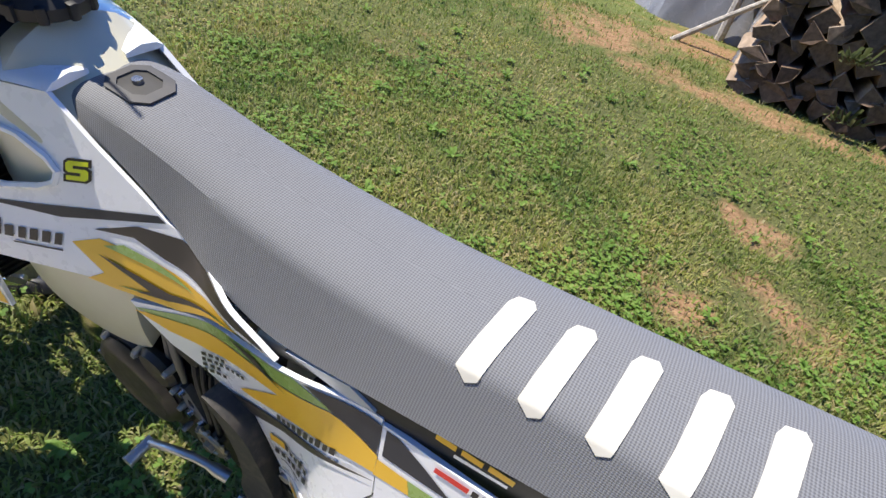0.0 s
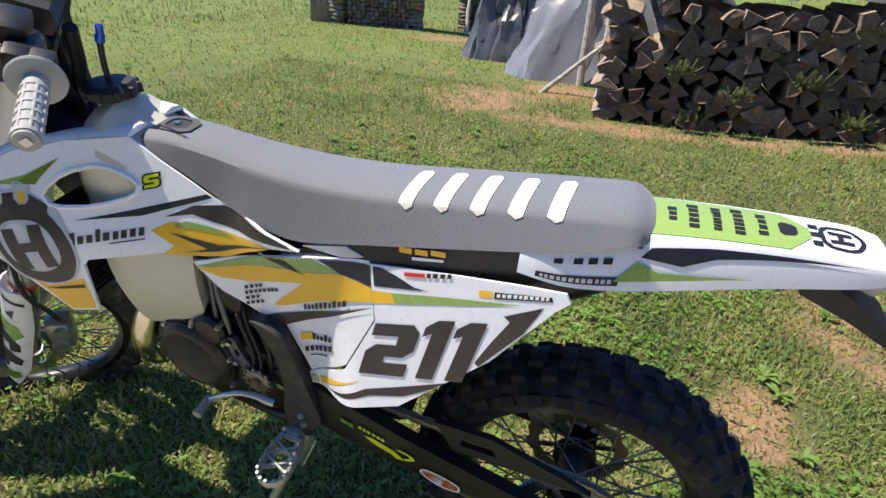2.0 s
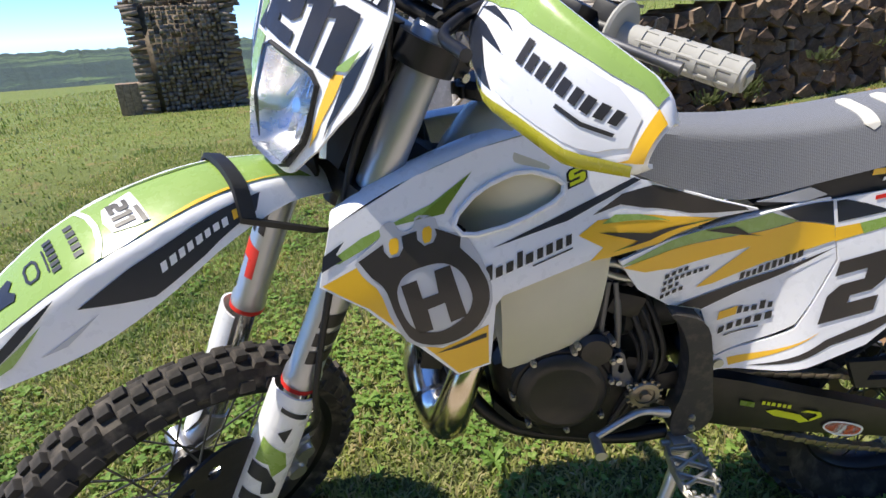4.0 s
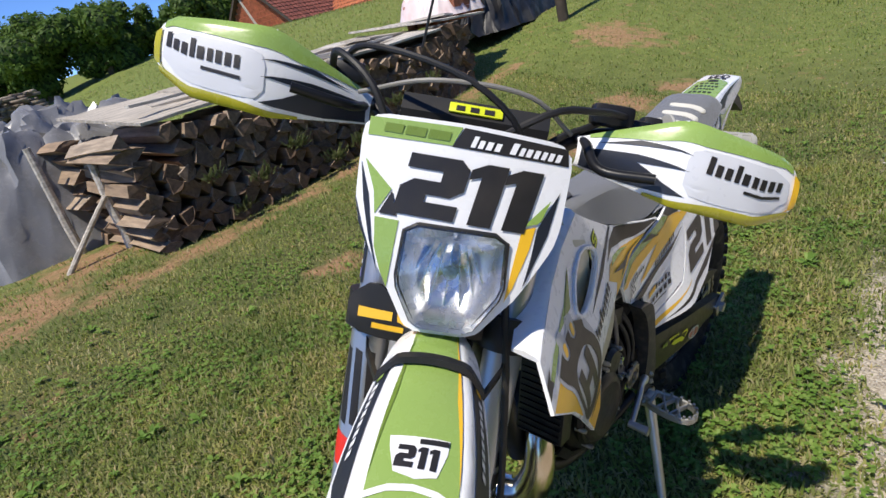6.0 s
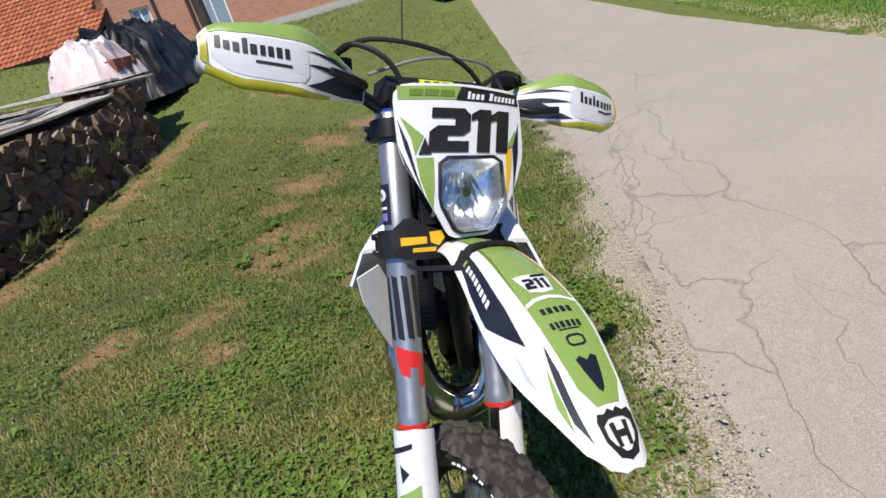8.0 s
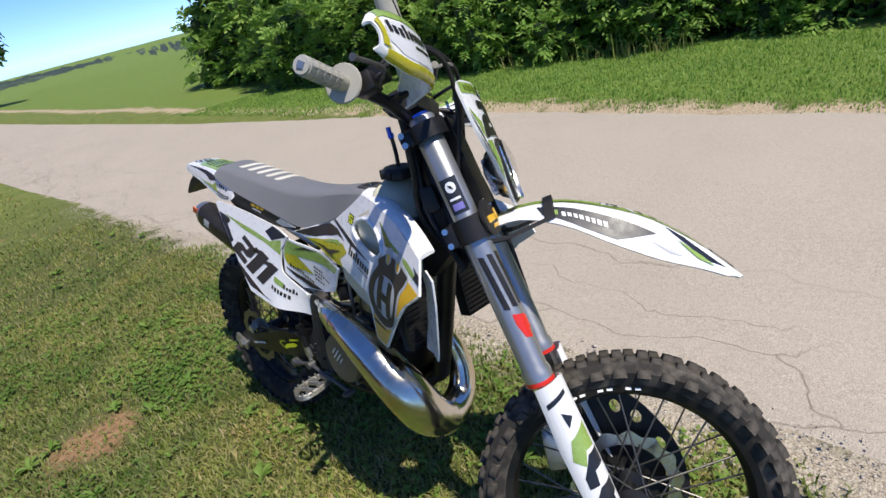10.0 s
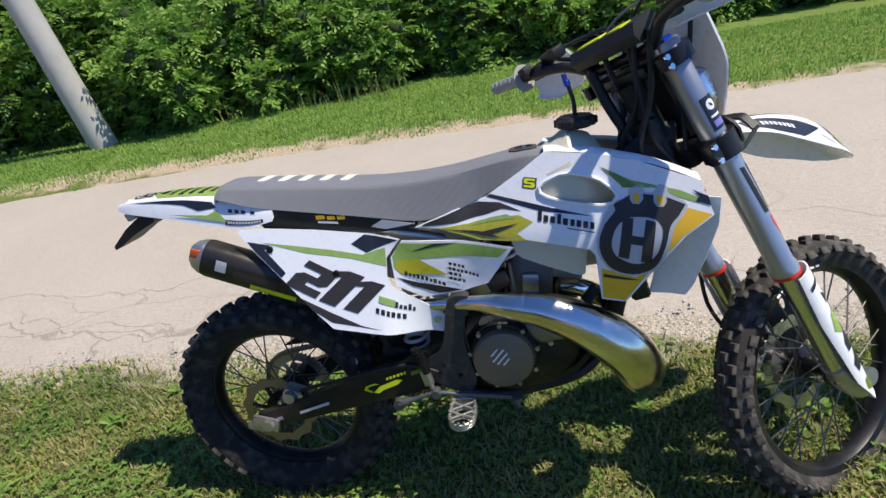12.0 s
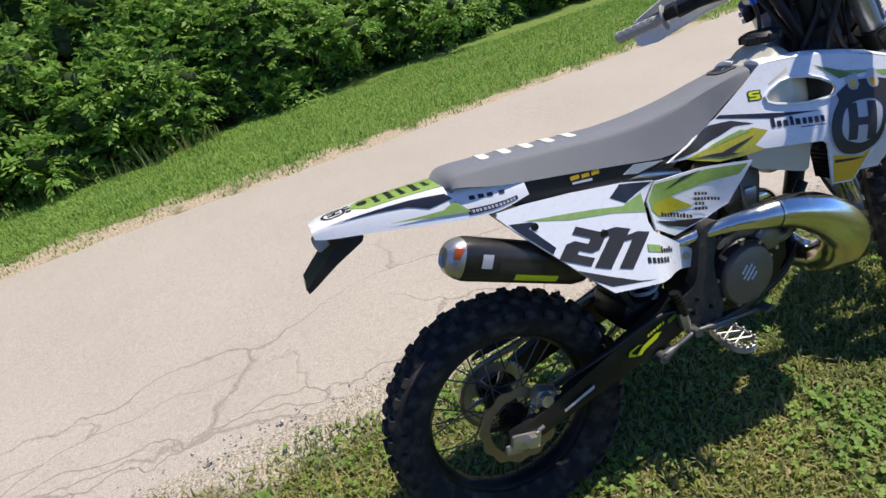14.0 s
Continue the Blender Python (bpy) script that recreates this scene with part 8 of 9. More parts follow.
def heap(name, cx, cy, sx, sy, h, material, label, category, seed=1, angle=0.0, crumple=1.0):
    """A blocky heap under a crumpled sheet that hangs down to the grass."""
    bm = bmesh.new()
    n = 46
    rows = []
    for j in range(n):
        row = []
        for i in range(n):
            u, v = 2 * i / (n - 1) - 1, 2 * j / (n - 1) - 1
            d = (abs(u) ** 5 + abs(v) ** 5) ** 0.2
            k = min(1.0, max(0.0, (d - 0.66) / 0.34))
            fall = 1 - k ** 1.6
            p = Vector((u * 2.2 + seed, v * 2.2, seed * 3.1))
            lumps = 0.16 * noise.noise(p * 1.3) + 0.07 * noise.noise(p * 3.1)
            fold = 0.055 * abs(noise.noise(p * 5.0)) + 0.035 * noise.noise(p * 9.0)
            fold *= crumple
            shrink = 0.72 + 0.28 * k + fold * 2.2 + 0.16 * noise.noise(p * 1.7) * k
            q = Vector((sx * u * shrink, sy * v * shrink, h * fall * (1 + 1.5 * lumps) + 1.6 * fold * fall))
            # creases that run across the hanging sides too
            n3 = Vector((noise.noise(q * 3.3 + p), noise.noise(q * 3.3 - p), 0.6 * noise.noise(q * 4.1 + p))) + 0.5 * Vector((noise.noise(q * 8.0), noise.noise(q * 8.0 + p), 0.0))
            row.append(q + n3 * 0.09 * crumple * (0.3 + min(1.0, fall * 2)))
        rows.append(row)
    loft(bm, rows, caps=False, closed=False)
    ob = part(name, bm, material)
    ob.matrix_world = pose(cx, cy, float(terrain(cx, cy)) - 0.03, 0, 0, angle)
    return tagged(ob, label, category)


heap("tarpaulin", 1.20, -6.65, 0.78, 0.70, 1.0, tarp_plastic, "firewood heap under crumpled dark grey plastic sheet", "tarpaulin", 2)
heap("tarpaulin", 0.0, -5.75, 1.25, 0.85, 1.16, pale_tarp, "long firewood row under a pale grey plastic sheet", "tarpaulin", 4, -3, 0.6)
heap("tarpaulin", -7.3, -5.6, 1.9, 0.7, 1.0, black_tarp, "long heap under black plastic sheeting", "tarpaulin", 5, 10)
# wrapped bricks on the far end of the pile
def wrapped_bricks():
    thing = tagged(new("brick_pallet"), "hollow orange bricks in torn pink and clear wrap on the pile", "brick pallet")
    thing.matrix_world = pose(-4.45, -4.40, 1.26, 0, 0, 12)
    r = random.Random(8)
    bm = bmesh.new()
    box(bm, (0.25, 0.12, 0.14), None, 0.006)
    for y in (-0.03, 0.03):
        for z in (-0.035, 0.035):
            box(bm, (0.254, 0.035, 0.04), Matrix.Translation((0, y, z)))
    first = part("brick", bm, brick_red, thing)
    spots = [(x, y, z) for z in (0.0, 0.15) for x in (-0.28, 0.0, 0.28) for y in (-0.30, -0.15, 0.0, 0.15, 0.30) if z < 0.2 or abs(y) < 0.2]
    for k, (x, y, z) in enumerate(spots):
        ob = first if k == 0 else link_mesh("brick", first.data, None, thing, smooth=False)
        ob.matrix_basis = pose(x, y, z + 0.07, 0, 0, r.uniform(-3, 3))
    wrap = heap("wrap", 0, 0, 0.52, 0.44, 0.44, wrap_plastic, "", "", 9, 0, 0.3)
    wrap.parent = thing
    wrap.matrix_world = Matrix.Identity(4)
    wrap.matrix_parent_inverse = Matrix.Identity(4)
    wrap.matrix_basis = Matrix.Translation((0.0, -0.06, 0.07))


wrapped_bricks()


def billets(name, ox, oy, angle, cols, rows, depth, label):
    """A stack of small billets, every few rows laid across."""
    r = np.random.default_rng(cols * 7 + rows)
    bm_v, bm_f = [], []
    cube = np.array([(x, y, z) for x in (-0.5, 0.5) for y in (-0.5, 0.5) for z in (-0.5, 0.5)])
    quads = np.array([(0, 1, 3, 2), (4, 6, 7, 5), (0, 4, 5, 1), (2, 3, 7, 6), (0, 2, 6, 4), (1, 5, 7, 3)])
    w, h = 0.078, 0.068
    z0 = float(terrain(ox, oy))
    ca, sa = math.cos(radians(angle)), math.sin(radians(angle))
    for j in range(rows):
        for i in range(cols):
            across = i < 3 or i >= cols - 3
            if across and i % 3:
                continue
            size = np.array([w * 3.2, depth, h * 0.9]) if across and j % 2 else (np.array([w * 0.9 * r.uniform(0.8, 1.1), depth * r.uniform(0.9, 1.06), h * r.uniform(0.75, 1.0)]) if not across else np.array([w * 3.0, 0.09, h]))
            if across and not j % 2:
                reps = [-depth / 2 + 0.05, 0.0, depth / 2 - 0.05]
            else:
                reps = [0.0]
            for dy in reps:
                p = cube * size
                t = r.uniform(-0.25, 0.25)
                p = np.stack([p[:, 0] * math.cos(t) - p[:, 2] * math.sin(t), p[:, 1], p[:, 0] * math.sin(t) + p[:, 2] * math.cos(t)], 1)
                p += [(i + (1 if across else 0) - cols / 2) * w + r.normal(0, 0.006), dy + r.normal(0, 0.02), (j + 0.5) * h + r.normal(0, 0.005)]
                p = np.stack([ox + p[:, 0] * ca - p[:, 1] * sa, oy + p[:, 0] * sa + p[:, 1] * ca, z0 + p[:, 2]], 1)
                bm_f.append(quads + 8 * len(bm_v))
                bm_v.append(p)
    p = cube * np.array([cols * w * 0.92, depth * 0.7, rows * h])
    p += [0, 0, rows * h / 2]
    bm_f.append(quads + 8 * len(bm_v))
    bm_v.append(np.stack([ox + p[:, 0] * ca - p[:, 1] * sa, oy + p[:, 0] * sa + p[:, 1] * ca, z0 + p[:, 2]], 1))
    for _ in range(cols * 5):
        p = cube * np.array([0.05, r.uniform(0.3, 0.5), 0.05])
        t = r.uniform(0, 6.28)
        p = np.stack([p[:, 0] * math.cos(t) - p[:, 1] * math.sin(t), p[:, 0] * math.sin(t) + p[:, 1] * math.cos(t), p[:, 2]], 1)
        x, y = r.uniform(-cols * w / 2, cols * w / 2), r.uniform(-depth / 2, depth / 2)
        p += [ox + x * ca - y * sa, oy + x * sa + y * ca, z0 + rows * h + r.uniform(0.0, 0.16)]
        bm_f.append(quads + 8 * len(bm_v))
        bm_v.append(p)
    me = array_mesh(name, np.concatenate(bm_v), np.concatenate(bm_f))
    return tagged(link_mesh(name, me, billet_wood, smooth=False), label, "firewood stack", kind="stuff")


billets("firewood_stack", 4.45, -9.35, 19, 20, 24, 1.0, "tall square stack of thin firewood billets")
billets("firewood_stack", 2.25, -11.0, 8, 26, 28, 0.9, "taller shaded stack of firewood billets behind")
billets("firewood_stack", -0.2, -11.3, 4, 30, 26, 0.9, "long stack of firewood billets at the back")
bm = bmesh.new()
for k in range(5):
    box(bm, (0.098, 0.30, 0.50), Matrix.Translation((-0.2 + k * 0.10, 0, 0.25)), 0.006)
crate = tagged(part("crate", bm, log_wood), "small brown upright board crate beside the firewood", "crate")
crate.matrix_world = pose(5.2, -8.75, float(terrain(5.2, -8.75)), 0, 0, 20)
stick((2.85, -9.6, float(terrain(2.85, -9.6))), (2.95, -10.2, 1.0), 0.03, "pale_pole", "pale bare pole leaning on the firewood", worn("pale_wood", (0.5, 0.46, 0.38), 0.8))

# ---- poles ----
bm = bmesh.new()
tube(bm, [(0, 0, -0.3), (0, 0, 3.5), (0, 0, 8.2)], [0.17, 0.14, 0.10], 20)
pole = tagged(part("utility_pole", bm, concrete), "round tapered grey concrete utility pole in the verge", "utility pole")
pole.matrix_world = pose(-4.75, 5.30, float(terrain(-4.75, 5.30)), 0, -6.5, 0)
bm = bmesh.new()
tube(bm, [(0, 0, -0.3), (0.02, 0, 3.0), (0.0, 0, 7.0)], [0.085, 0.075, 0.06], 14)
wpole = tagged(part("timber_pole", bm, dark_wood), "dark weathered timber pole on the lawn", "pole")
wpole.matrix_world = pose(-6.75, -4.0, float(terrain(-6.75, -4.0)), 1, 1, 0)


# ---- trees and bushes ----
def crown_mesh(name, blobs, per, size, seed, flat=0.9):
    """Leaves spread over lumpy blobs (x, y, z, radius), as one mesh of small bent leaves."""
    r = np.random.default_rng(seed)
    cs, axs, ays = [], [], []
    for bx, by, bz, br in blobs:
        n = int(per * br * br)
        d = r.normal(0, 1, (n, 3))
        d /= np.linalg.norm(d, axis=1)[:, None]
        lump = 1 + 0.28 * np.sin(d[:, 0] * 5 + bx * 3) * np.sin(d[:, 1] * 5 + by) * np.sin(d[:, 2] * 5 + bz * 2)
        rad = br * lump * (1 - np.abs(r.normal(0, 0.13, n)))
        c = np.array([bx, by, bz]) + d * rad[:, None] * [1, 1, flat]
        nor = d + r.normal(0, 0.55, (n, 3)) + [0, 0, 0.45]
        nor /= np.linalg.norm(nor, axis=1)[:, None]
        a = np.cross(nor, r.normal(0, 1, (n, 3)))
        a /= np.linalg.norm(a, axis=1)[:, None]
        b = np.cross(nor, a)
        s = size * r.uniform(0.6, 1.35, n)[:, None]
        cs.append(c)
        axs.append(a * s)
        ays.append(b * s * 0.5)
    c, ax, ay = np.concatenate(cs), np.concatenate(axs), np.concatenate(ays)
    n = len(c)
    # four-cornered leaves, pointed at both ends
    v = np.stack([c - ax, c + ay, c + ax, c - ay], 1).reshape(-1, 3)
    return array_mesh(name, v, np.arange(4 * n).reshape(n, 4))


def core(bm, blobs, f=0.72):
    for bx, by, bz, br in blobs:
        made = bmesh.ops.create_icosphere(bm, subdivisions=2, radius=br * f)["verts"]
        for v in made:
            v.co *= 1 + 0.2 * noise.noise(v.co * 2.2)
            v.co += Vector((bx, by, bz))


# The shade between the leaves is put into this dark core colour.
core_shade = worn("painted_crown_shade", (0.028, 0.052, 0.012), 0.95, amount=0.5, dirt=(0.045, 0.075, 0.016), scale=9)


def spray_mesh(name, blobs, per, size, length, seed, leaflets=9):
    """Twigs with two rows of drooping leaflets, growing outwards and upwards from lumps (x, y, z, radius)."""
    r = np.random.default_rng(seed)
    unit = lambda v: v / np.maximum(1e-6, np.linalg.norm(v, axis=-1, keepdims=True))
    up = np.array([0.0, 0.0, 1.0])
    out = []
    for bx, by, bz, br in blobs:
        n = max(6, int(per * br * br))
        d = unit(r.normal(0, 1, (n, 3)) + [0, 0, 0.25])
        rad = br * r.uniform(0.2, 1.0, n) ** 0.4 * (1 + 0.2 * r.normal(0, 1, n).clip(-1, 1.6))
        base = np.array([bx, by, bz]) + d * rad[:, None]
        twig = unit(d * 0.8 + up * 0.35 + r.normal(0, 0.45, (n, 3)))
        side = unit(np.cross(twig, up + r.normal(0, 0.25, (n, 3))))
        lift = np.cross(side, twig)
        long = length * r.uniform(0.55, 1.35, n)
        for j in range(leaflets):
            f = (j + 0.6) / leaflets
            sgn = 0.0 if j == leaflets - 1 else (1.0 if j % 2 else -1.0)
            c = base + twig * (f * long)[:, None] - up * (0.42 * f * f * long)[:, None]
            axis = unit(side * sgn * 0.9 + twig * (0.55 if sgn else 1.0) - up * (0.2 + 0.35 * f) + r.normal(0, 0.16, (n, 3)))
            flat = unit(lift + r.normal(0, 0.30, (n, 3)))
            wide = unit(np.cross(axis, flat))
            half = size * (0.65 + 0.7 * math.sin(math.pi * (0.2 + 0.7 * f))) * r.uniform(0.8, 1.2, n)
            h = half[:, None]
            out.append(np.stack([c, c + axis * h * 0.8 + wide * h * 0.44, c + axis * h * 2, c + axis * h * 0.8 - wide * h * 0.44], 1))
    v = np.concatenate(out).reshape(-1, 3)
    return array_mesh(name, v, np.arange(len(v)).reshape(-1, 4))


def bush(name, x, y, height, spread, seed, per, size, label, category, leaf, trunk_r=0.05, lift=0.0, group="", sprays=0.0, inner=0.72):
    """A tree or bush: stems with limbs, and a crown of leaves on lumps with gaps between them."""
    r = random.Random(seed)
    z0 = float(terrain(x, y))
    thing = tagged(new(name), label, category, group)
    thing.matrix_world = Matrix.Translation((x, y, z0))
    blobs = []
    n = int(12 + spread * 8) if sprays else max(5, int(5 + spread * 3))
    for k in range(n):
        a = r.uniform(0, 6.28)
        f = r.uniform(0.1, 1.0)
        h = lift + (height - lift) * (r.uniform(0.06, 0.92) if sprays else r.uniform(0.12, 0.86))
        w = spread * f * math.sin(max(0.25, min(1, (h - lift) / (height - lift) * 1.1)) * math.pi * 0.82)
        size_of = r.uniform(0.24, 0.50) if sprays else r.uniform(0.34, 0.62)
        blobs.append((w * math.cos(a), w * math.sin(a), h, size_of * min(spread, (height - lift) * 0.45)))
    bm = bmesh.new()
    for k in range(3 if lift < 0.6 else 1):
        a = r.uniform(0, 6.28)
        tip = Vector((spread * 0.25 * math.cos(a), spread * 0.25 * math.sin(a), height * 0.7))
        tube(bm, [Vector((0.05 * k, 0.03 * k, -0.1)), tip * 0.45 + Vector((0.04, 0, 0)), tip], [trunk_r, trunk_r * 0.7, trunk_r * 0.25], 8)
    for bx, by, bz, br in blobs[:14 if sprays else 6]:
        tube(bm, [Vector((bx * 0.15, by * 0.15, bz * 0.5)), Vector((bx * 0.6, by * 0.6, bz * 0.85)), Vector((bx, by, bz))], [trunk_r * 0.5, trunk_r * 0.3, trunk_r * 0.12], 6)
    part("trunk", bm, bark, thing)
    me = spray_mesh("crown", blobs, per, size, sprays, seed) if sprays else crown_mesh("crown", blobs, per, size, seed)
    link_mesh("crown", me, leaf, thing, smooth=False)
    # added dark lumps that close the crown's gaps as inner shade
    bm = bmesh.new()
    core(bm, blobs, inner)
    part("inner_crown", bm, core_shade, thing)
    return thing


def hedge_line(x):
    return 6.25 + 0.55 * math.exp(-((x + 5.3) / 1.1) ** 2) + 0.46 * max(0.0, x + 4.0) - 0.02 * max(0.0, x + 4.0) ** 2 + 0.15 * math.sin(x * 1.7)


hr = random.Random(21)
k = 0
# the woods' edge rises in three rows, from low shoots in front to tall bushes
for back, low, high, wide, step, per, leaf_size, label in ((-0.45, 0.8, 1.5, (0.60, 0.90), (0.55, 0.85), 720, 0.036, "low sunlit green bush with feathery leaf sprays"),
                                                 (0.35, 1.6, 2.4, (0.85, 1.15), (0.75, 1.05), 440, 0.041, "dense sunlit green bush at the edge of the woods"),
                                                 (1.45, 2.6, 3.8, (1.1, 1.4), (1.0, 1.4), 180, 0.058, "tall green bush inside the edge of the woods")):
    x = -13.5
    while x < 12:
        near = -9.5 < x < 6
        if near or back > 0:
            bush("bush", x, hedge_line(x) + back + hr.uniform(-0.15, 0.2), hr.uniform(low, high), hr.uniform(*wide), 100 + k, per if near else 130, leaf_size if near else 0.07, label, "bush", bush_leaf, 0.03, 0.0, "bushes beyond the lane", 0.20 if near else 0.34, 0.5)
        x += hr.uniform(*step) * (1 if near else 1.3)
        k += 1
x = -15.0
while x < 16:
    bush("tree", x, hedge_line(x) + hr.uniform(3.2, 4.0), hr.uniform(5.0, 7.5), hr.uniform(2.0, 2.7), 200 + k, 620, 0.12, "dark leafy tree behind the bushes", "tree", tree_leaf, 0.14, 0.0, "trees beyond the lane", 0.0, 0.85)
    x += hr.uniform(1.6, 2.2)
    k += 1
for k, (tx, ty, th, ts) in enumerate(((-25, -42, 4.6, 2.6), (-22, -47, 4.2, 2.6), (-19, -53, 4.4, 3.0), (-31, -41, 5.4, 2.9), (-14, -56, 5.0, 3.2), (-9, -58, 6.0, 3.4), (-4, -60, 5.2, 3.2), (1, -61, 4.4, 3.0), (-35, 2.5, 7, 2.6), (-40, -3, 8, 3.0), (-28, -47, 5.2, 2.8))):
    bush("tree", tx, ty, th, ts, 300 + k, 420, 0.20, "round dark green tree behind the farm buildings", "tree", tree_leaf, 0.22, 0.5, "trees behind the farm")
for k in range(9):
    bush("tree", -7.0 - k * 2.1 + 0.6 * math.sin(k * 2.2), -37.0 - 1.5 * math.cos(k * 1.7), 4.2 + 0.7 * math.sin(k * 1.3), 2.1, 330 + k, 520, 0.15, "dense dark green tree at the top of the meadow", "tree", tree_leaf, 0.15, 0.0, "trees above the meadow")
bush("shrub", -25.5, -4.8, 1.2, 0.7, 400, 900, 0.08, "low shrub beside the house", "shrub", bush_leaf, 0.03)

# ---- farm buildings ----
def brick_wall_material():
    s = Mat("brick_wall", (0.42, 0.17, 0.10), 0.9)
    b = s.node("ShaderNodeTexBrick", Scale=1.0)
    b.inputs["Brick Width"].default_value, b.inputs["Row Height"].default_value, b.inputs["Mortar Size"].default_value = 0.26, 0.14, 0.012
    b.inputs["Color1"].default_value, b.inputs["Color2"].default_value, b.inputs["Mortar"].default_value = (0.60, 0.25, 0.15, 1), (0.50, 0.195, 0.115, 1), (0.46, 0.34, 0.27, 1)
    mp = s.t.nodes.new("ShaderNodeMapping")
    mp.inputs["Rotation"].default_value = (radians(90), 0, 0)
    s.link(s.coords(), mp.inputs["Vector"])
    s.link(mp.outputs[0], b.inputs["Vector"])
    s.color(s.mix(s.math("MULTIPLY", s.noise(1.2, 5), 0.35), b.outputs["Color"], (0.58, 0.33, 0.23)))
    s.bump(b.outputs["Fac"], 0.4, 0.01)
    return s.m


brick_wall = brick_wall_material()


def wall_part(name, length, height, openings, m, material, thing, thick=0.3):
    """An upright wall along local x with openings (x0, x1, z0, z1) cut through it."""
    xs = sorted({0.0, length, *[v for o in openings for v in o[:2]]})
    zs = sorted({0.0, height, *[v for o in openings for v in o[2:4]]})
    bm = bmesh.new()
    for a, b in zip(xs, xs[1:]):
        for c, d in zip(zs, zs[1:]):
            if any(o[0] <= a and b <= o[1] and o[2] <= c and d <= o[3] for o in openings):
                continue
            box(bm, (b - a, thick, d - c), Matrix.Translation(((a + b) / 2, thick / 2, (c + d) / 2)))
    ob = part(name, bm, material, thing, smooth=False)
    ob.matrix_basis = m
    return ob


def opening_part(name, o, m, wall, glass, frame_mat):
    x0, x1, z0, z1 = o
    bm = bmesh.new()
    t = 0.07
    for cx, cz, sx, sz in (((x0 + x1) / 2, z0 + t / 2, x1 - x0, t), ((x0 + x1) / 2, z1 - t / 2, x1 - x0, t), (x0 + t / 2, (z0 + z1) / 2, t, z1 - z0), (x1 - t / 2, (z0 + z1) / 2, t, z1 - z0), ((x0 + x1) / 2, (z0 + z1) / 2, t, z1 - z0)):
        box(bm, (sx, 0.06, sz), Matrix.Translation((cx, 0.14, cz)), 0.008)
    fr = part(name, bm, frame_mat, wall)
    bm = bmesh.new()
    box(bm, (x1 - x0 - 0.06, 0.012, z1 - z0 - 0.06), Matrix.Translation(((x0 + x1) / 2, 0.15, (z0 + z1) / 2)))
    part("pane", bm, glass, wall)
    return fr


def tiled_roof(name, a, b, c, d, thing, label="", tile=None):
    """A roof plane a-b along the eave, d-c along the ridge, of staggered tile rows."""
    a, b, c, d = (Vector(p) for p in (a, b, c, d))
    nrm = (b - a).cross(d - a).normalized()
    if nrm.z < 0:
        nrm = -nrm
    rows = max(6, int((d - a).length / 0.30))
    cols = max(10, int((b - a).length / 0.24))
    vs, fs = [], []
    for j in range(rows):
        f0, f1 = j / rows, min(1.0, (j + 1.12) / rows)
        for i in range(cols):
            e0, e1 = i / cols, (i + 0.93) / cols
            p = [a.lerp(b, e0).lerp(d.lerp(c, e0), f0) + nrm * 0.05, a.lerp(b, e1).lerp(d.lerp(c, e1), f0) + nrm * 0.05, a.lerp(b, e1).lerp(d.lerp(c, e1), f1) + nrm * 0.012, a.lerp(b, e0).lerp(d.lerp(c, e0), f1) + nrm * 0.012]
            mid = [(p[0] + p[1]) / 2 + nrm * 0.035, (p[2] + p[3]) / 2 + nrm * 0.035]
            k = len(vs)
            vs += [tuple(q) for q in (p[0], mid[0], p[1], p[2], mid[1], p[3])]
            fs += [(k, k + 1, k + 4, k + 5), (k + 1, k + 2, k + 3, k + 4)]
    me = array_mesh(name, np.array(vs), np.array(fs))
    ob = link_mesh(name, me, tile or roof_tile, thing, label, smooth=False)
    tagged(ob, kind="stuff")
    bm = bmesh.new()
    top = [bm.verts.new(p) for p in (a, b, c, d)]
    low = [bm.verts.new(p - nrm * 0.14) for p in (a, b, c, d)]
    bm.faces.new(top)
    bm.faces.new(low[::-1])
    for i in range(4):
        bm.faces.new((top[i], top[(i + 1) % 4], low[(i + 1) % 4], low[i]))
    part("roof_deck", bm, dark_wood, thing)
    return ob


# darker maroon tone for one stretch of the barn roof and the wing
maroon_tile = vary("maroon_roof_tile", [(0.20, 0.060, 0.045), (0.27, 0.085, 0.062), (0.16, 0.05, 0.04)], scale=7, island=True)


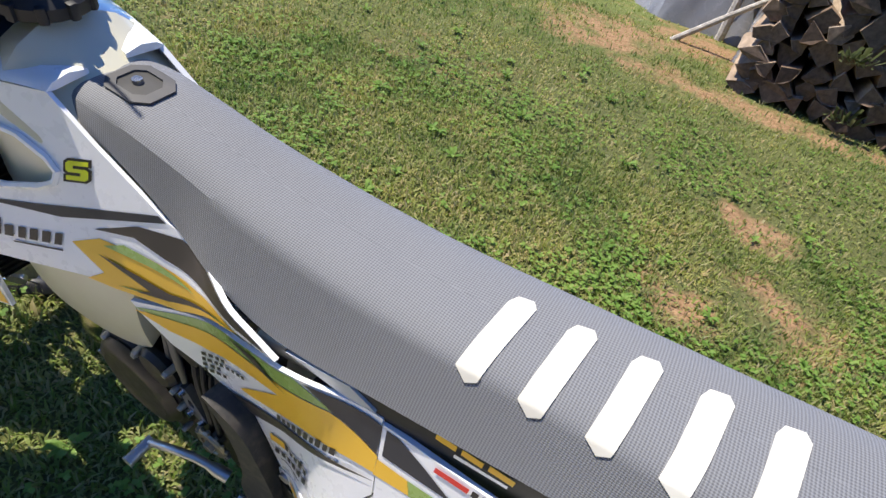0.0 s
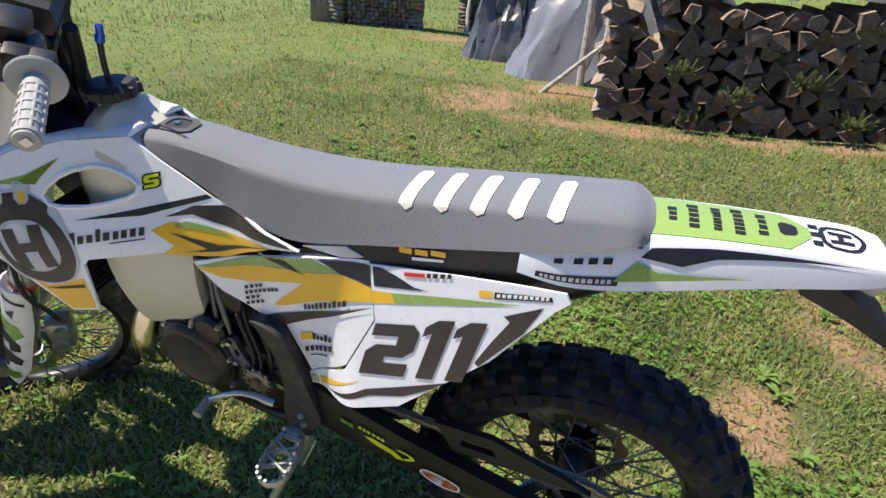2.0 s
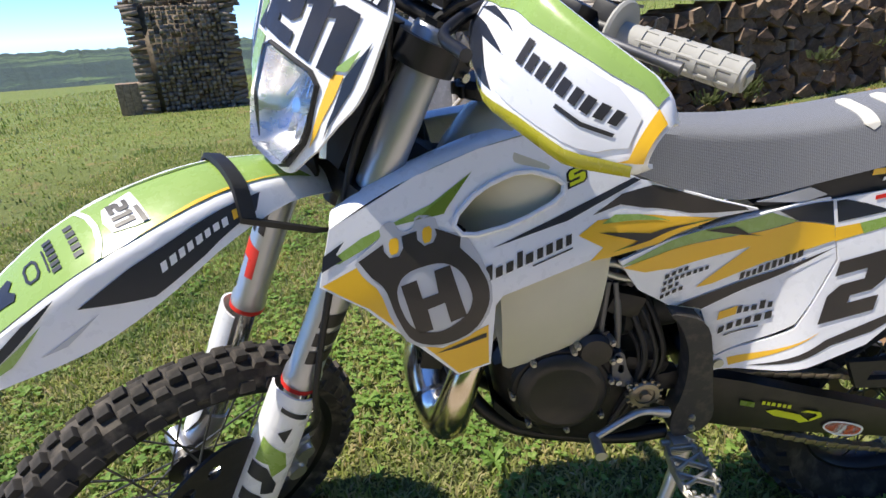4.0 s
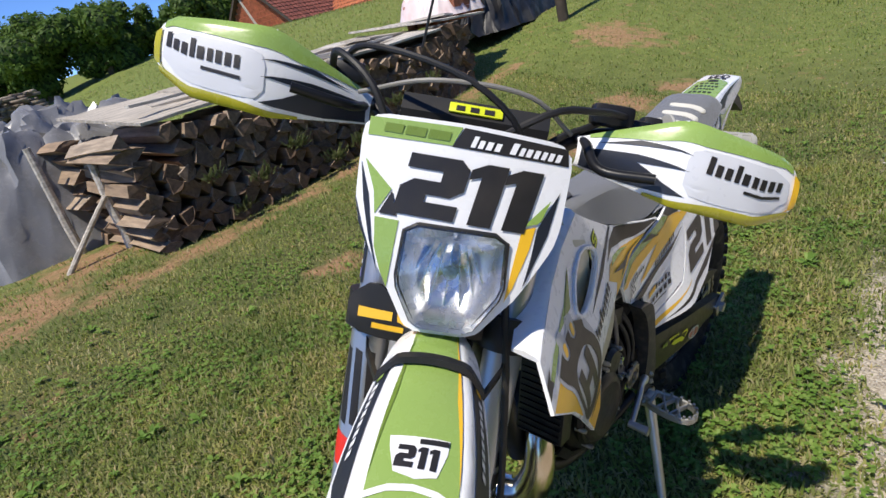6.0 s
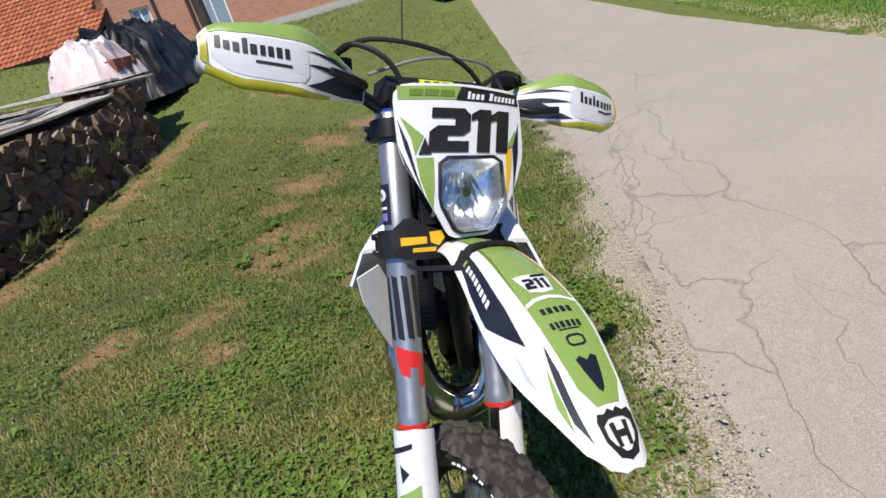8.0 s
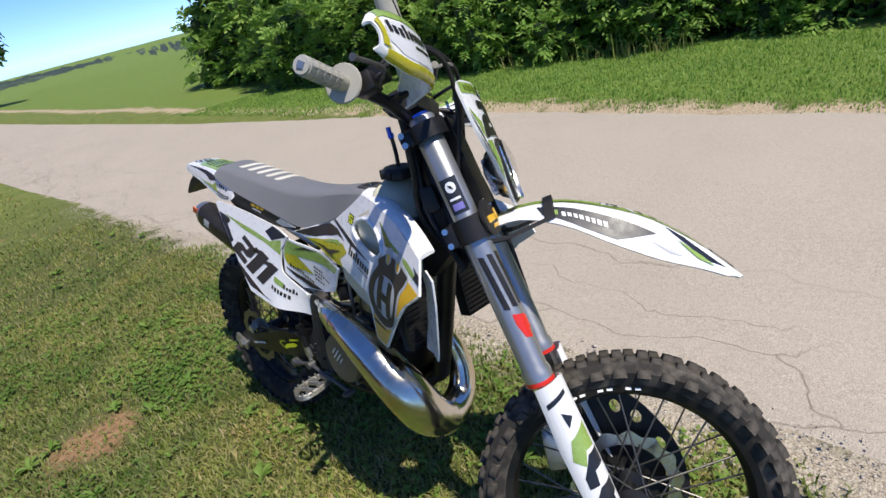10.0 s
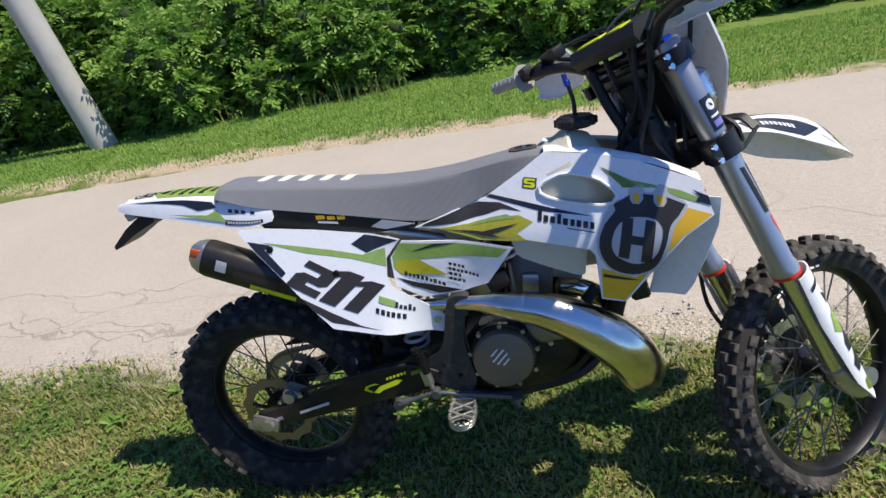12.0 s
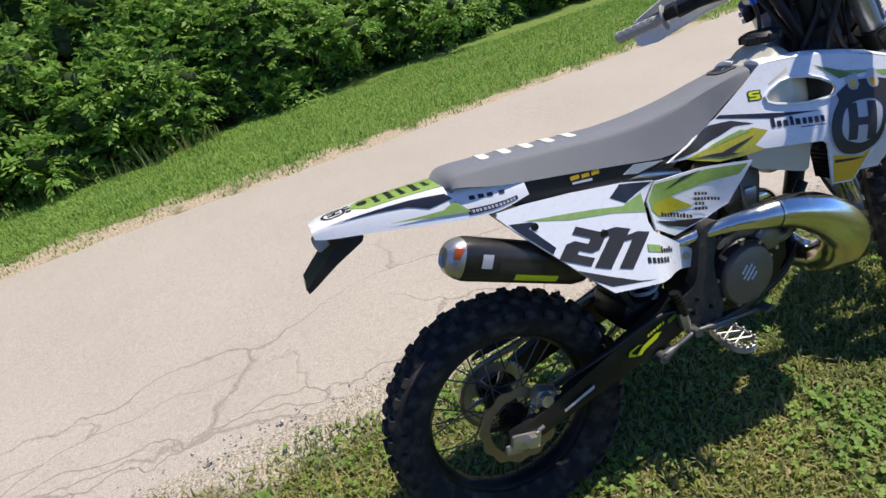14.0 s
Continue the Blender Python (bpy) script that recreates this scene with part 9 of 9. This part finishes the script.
def house():
    thing = tagged(new("brick_house"), "unplastered red brick house with white door on a concrete plinth", "house")
    p1, p2 = Vector((-19.6, -14.2, 1.25)), Vector((-23.9, -4.8, 1.25))
    u = (p2 - p1)
    length = u.length
    ang = math.degrees(math.atan2(u.y, u.x))
    thing.matrix_world = pose(*p1, 0, 0, ang)
    door, win = (3.4, 4.5, 0.55, 2.75), (1.0, 1.7, 1.6, 2.2)
    w = wall_part("wall", length, 4.9, [door, win], Matrix.Identity(4), brick_wall, thing)
    # the wall's outer face looks towards the lane
    for o, g in ((door, window_glass), (win, window_glass)):
        opening_part("window_frame", o, None, w, g, white)
    wall_part("wall", 9.0, 4.9, [], Matrix.Translation((length, 0, 0)) @ Matrix.Rotation(radians(90), 4, "Z"), brick_wall, thing)
    wall_part("wall", 9.0, 4.9, [], Matrix.Translation((0.3, 0, 0)) @ Matrix.Rotation(radians(90), 4, "Z"), brick_wall, thing)
    bm = bmesh.new()
    box(bm, (length - 2.5, 0.4, 0.85), Matrix.Translation((length / 2 + 1.27, 0.16, 0.10)), 0.01)
    part("plinth", bm, concrete, thing)
    tiled_roof("roof", (-0.6, -0.7, 4.75), (length + 0.7, -0.7, 4.75), (length + 0.7, 4.5, 8.0), (-0.6, 4.5, 8.0), thing)
    bm = bmesh.new()
    box(bm, (length + 1.3, 0.06, 0.22), Matrix.Translation((length / 2, -0.74, 4.66)))
    part("fascia", bm, dark_wood, thing)
    bm = bmesh.new()
    tube(bm, [(1.9, -0.10, 0.4), (1.9, -0.10, 4.7)], 0.05, 10)
    tube(bm, [(3.1, -0.10, 0.4), (3.1, -0.10, 4.7)], 0.06, 10)
    part("downpipe", bm, dark_wood, thing)
    return thing


def barn():
    thing = tagged(new("barn"), "long low barn with an orange and maroon clay tile roof", "barn")
    thing.matrix_world = pose(-18.6, -14.5, 0.0)
    wall_part("wall", 16.0, 2.75, [(4.0, 5.0, 1.9, 2.4)], Matrix.Rotation(radians(-90), 4, "Z") @ Matrix.Translation((0, 0.0, 0)), plaster, thing)
    tiled_roof("roof", (0.5, 0.6, 2.62), (0.5, -9.4, 2.62), (-4.4, -10.0, 5.9), (-4.4, 0.6, 5.9), thing)
    tiled_roof("old_roof", (0.5, -9.4, 2.62), (0.5, -16.5, 2.62), (-4.4, -16.5, 5.9), (-4.4, -10.0, 5.9), thing, "darker maroon tiles", maroon_tile)
    tiled_roof("roof", (-9.2, 0.6, 2.62), (-9.2, -16.5, 2.62), (-4.4, -16.5, 5.9), (-4.4, 0.6, 5.9), thing)
    bm = bmesh.new()
    tube(bm, [(-4.4, 0.7, 5.96), (-4.4, -16.6, 5.96)], 0.11, 8)
    part("ridge", bm, roof_tile, thing)
    # cross wing with a tile-hung gable towards the yard
    bm = bmesh.new()
    loft(bm, [[Vector((x, y, z)) for y, z in ((-14.6, 1.2), (-8.7, 1.2), (-8.7, 2.80), (-12.0, 5.15), (-14.6, 2.80))] for x in (2.3, 2.6)])
    gable = part("gable_wall", bm, plaster, thing)
    for z in np.arange(2.0, 5.0, 0.24):
        half = 3.0 if z < 2.75 else 3.0 * (1 - (z - 2.75) / 2.4)
        if half < 0.25:
            continue
        bm = bmesh.new()
        mid = -11.65 if z < 2.75 else -11.65 - 0.35 * (z - 2.75) / 2.4
        box(bm, (0.05, 2 * half - 0.1, 0.25), pose(2.63, mid, float(z), 0, 12, 0))
        part("tile_course", bm, roof_tile, gable)
    bm = bmesh.new()
    box(bm, (0.06, 0.12, 3.2), pose(2.70, -11.9, 3.2, 32, 0, 0))
    part("pale_brace", bm, board_wood, gable)
    tiled_roof("wing_roof", (2.9, -8.5, 2.72), (-2.2, -8.5, 2.72), (-3.0, -12.0, 5.3), (2.9, -12.0, 5.3), thing, "darker maroon tiles", maroon_tile)
    tiled_roof("wing_roof", (2.9, -14.9, 2.72), (-2.2, -14.9, 2.72), (-3.0, -12.0, 5.3), (2.9, -12.0, 5.3), thing, "darker maroon tiles", maroon_tile)
    return thing


house()
barn()


# ---- far hills ----
def far_hills():
    r = np.random.default_rng(4)
    n = 1440
    az = np.linspace(0, 2 * np.pi, n, endpoint=False)
    rows = []
    for k, (rad, low, high, bump) in enumerate(((170, -10, -13.0, 0.3), (300, -9, -11.5, 1.0), (420, -5, -9.5, 1.4), (600, -4, -6.5, 2.4), (620, -12, -30, 0))):
        hgt = high + bump * (np.sin(az * 5 + k) + 0.6 * np.sin(az * 11 + 2 * k) + 0.22 * r.normal(0, 1, n))
        rr = rad * (1 + 0.01 * r.normal(0, 1, n))
        rows.append(np.stack([rr * np.cos(az), rr * np.sin(az), hgt], 1))
    v = np.concatenate(rows)
    f = []
    for k in range(len(rows) - 1):
        i = np.arange(n)
        j = (i + 1) % n
        f.append(np.stack([k * n + i, k * n + j, (k + 1) * n + j, (k + 1) * n + i], 1))
    s = Mat("far_hillside", (0.1, 0.14, 0.06), 1.0)
    p = s.coords()
    col = s.ramp(s.noise(0.020, 4, where=p), [(0.36, (0.020, 0.040, 0.016)), (0.54, (0.028, 0.052, 0.020)), (0.56, (0.10, 0.16, 0.045)), (0.61, (0.13, 0.18, 0.055)), (0.63, (0.028, 0.052, 0.020))])
    spots = s.ramp(s.noise(0.12, 5, where=p), [(0.4, (0.55, 0.6, 0.6)), (0.65, (1.1, 1.1, 1.1))])
    m = s.t.nodes.new("ShaderNodeMix")
    m.data_type, m.blend_type = "RGBA", "MULTIPLY"
    m.inputs[0].default_value = 1.0
    s.link(col, m.inputs[6])
    s.link(spots, m.inputs[7])
    # Distance haze is painted in: the hillside colour is mixed towards blue-grey.
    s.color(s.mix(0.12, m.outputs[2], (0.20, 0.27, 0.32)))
    s.bump(s.noise(0.3, 5, where=p), 1.0, 3.0)
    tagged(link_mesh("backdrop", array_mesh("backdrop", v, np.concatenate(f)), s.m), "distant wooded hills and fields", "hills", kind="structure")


far_hills()
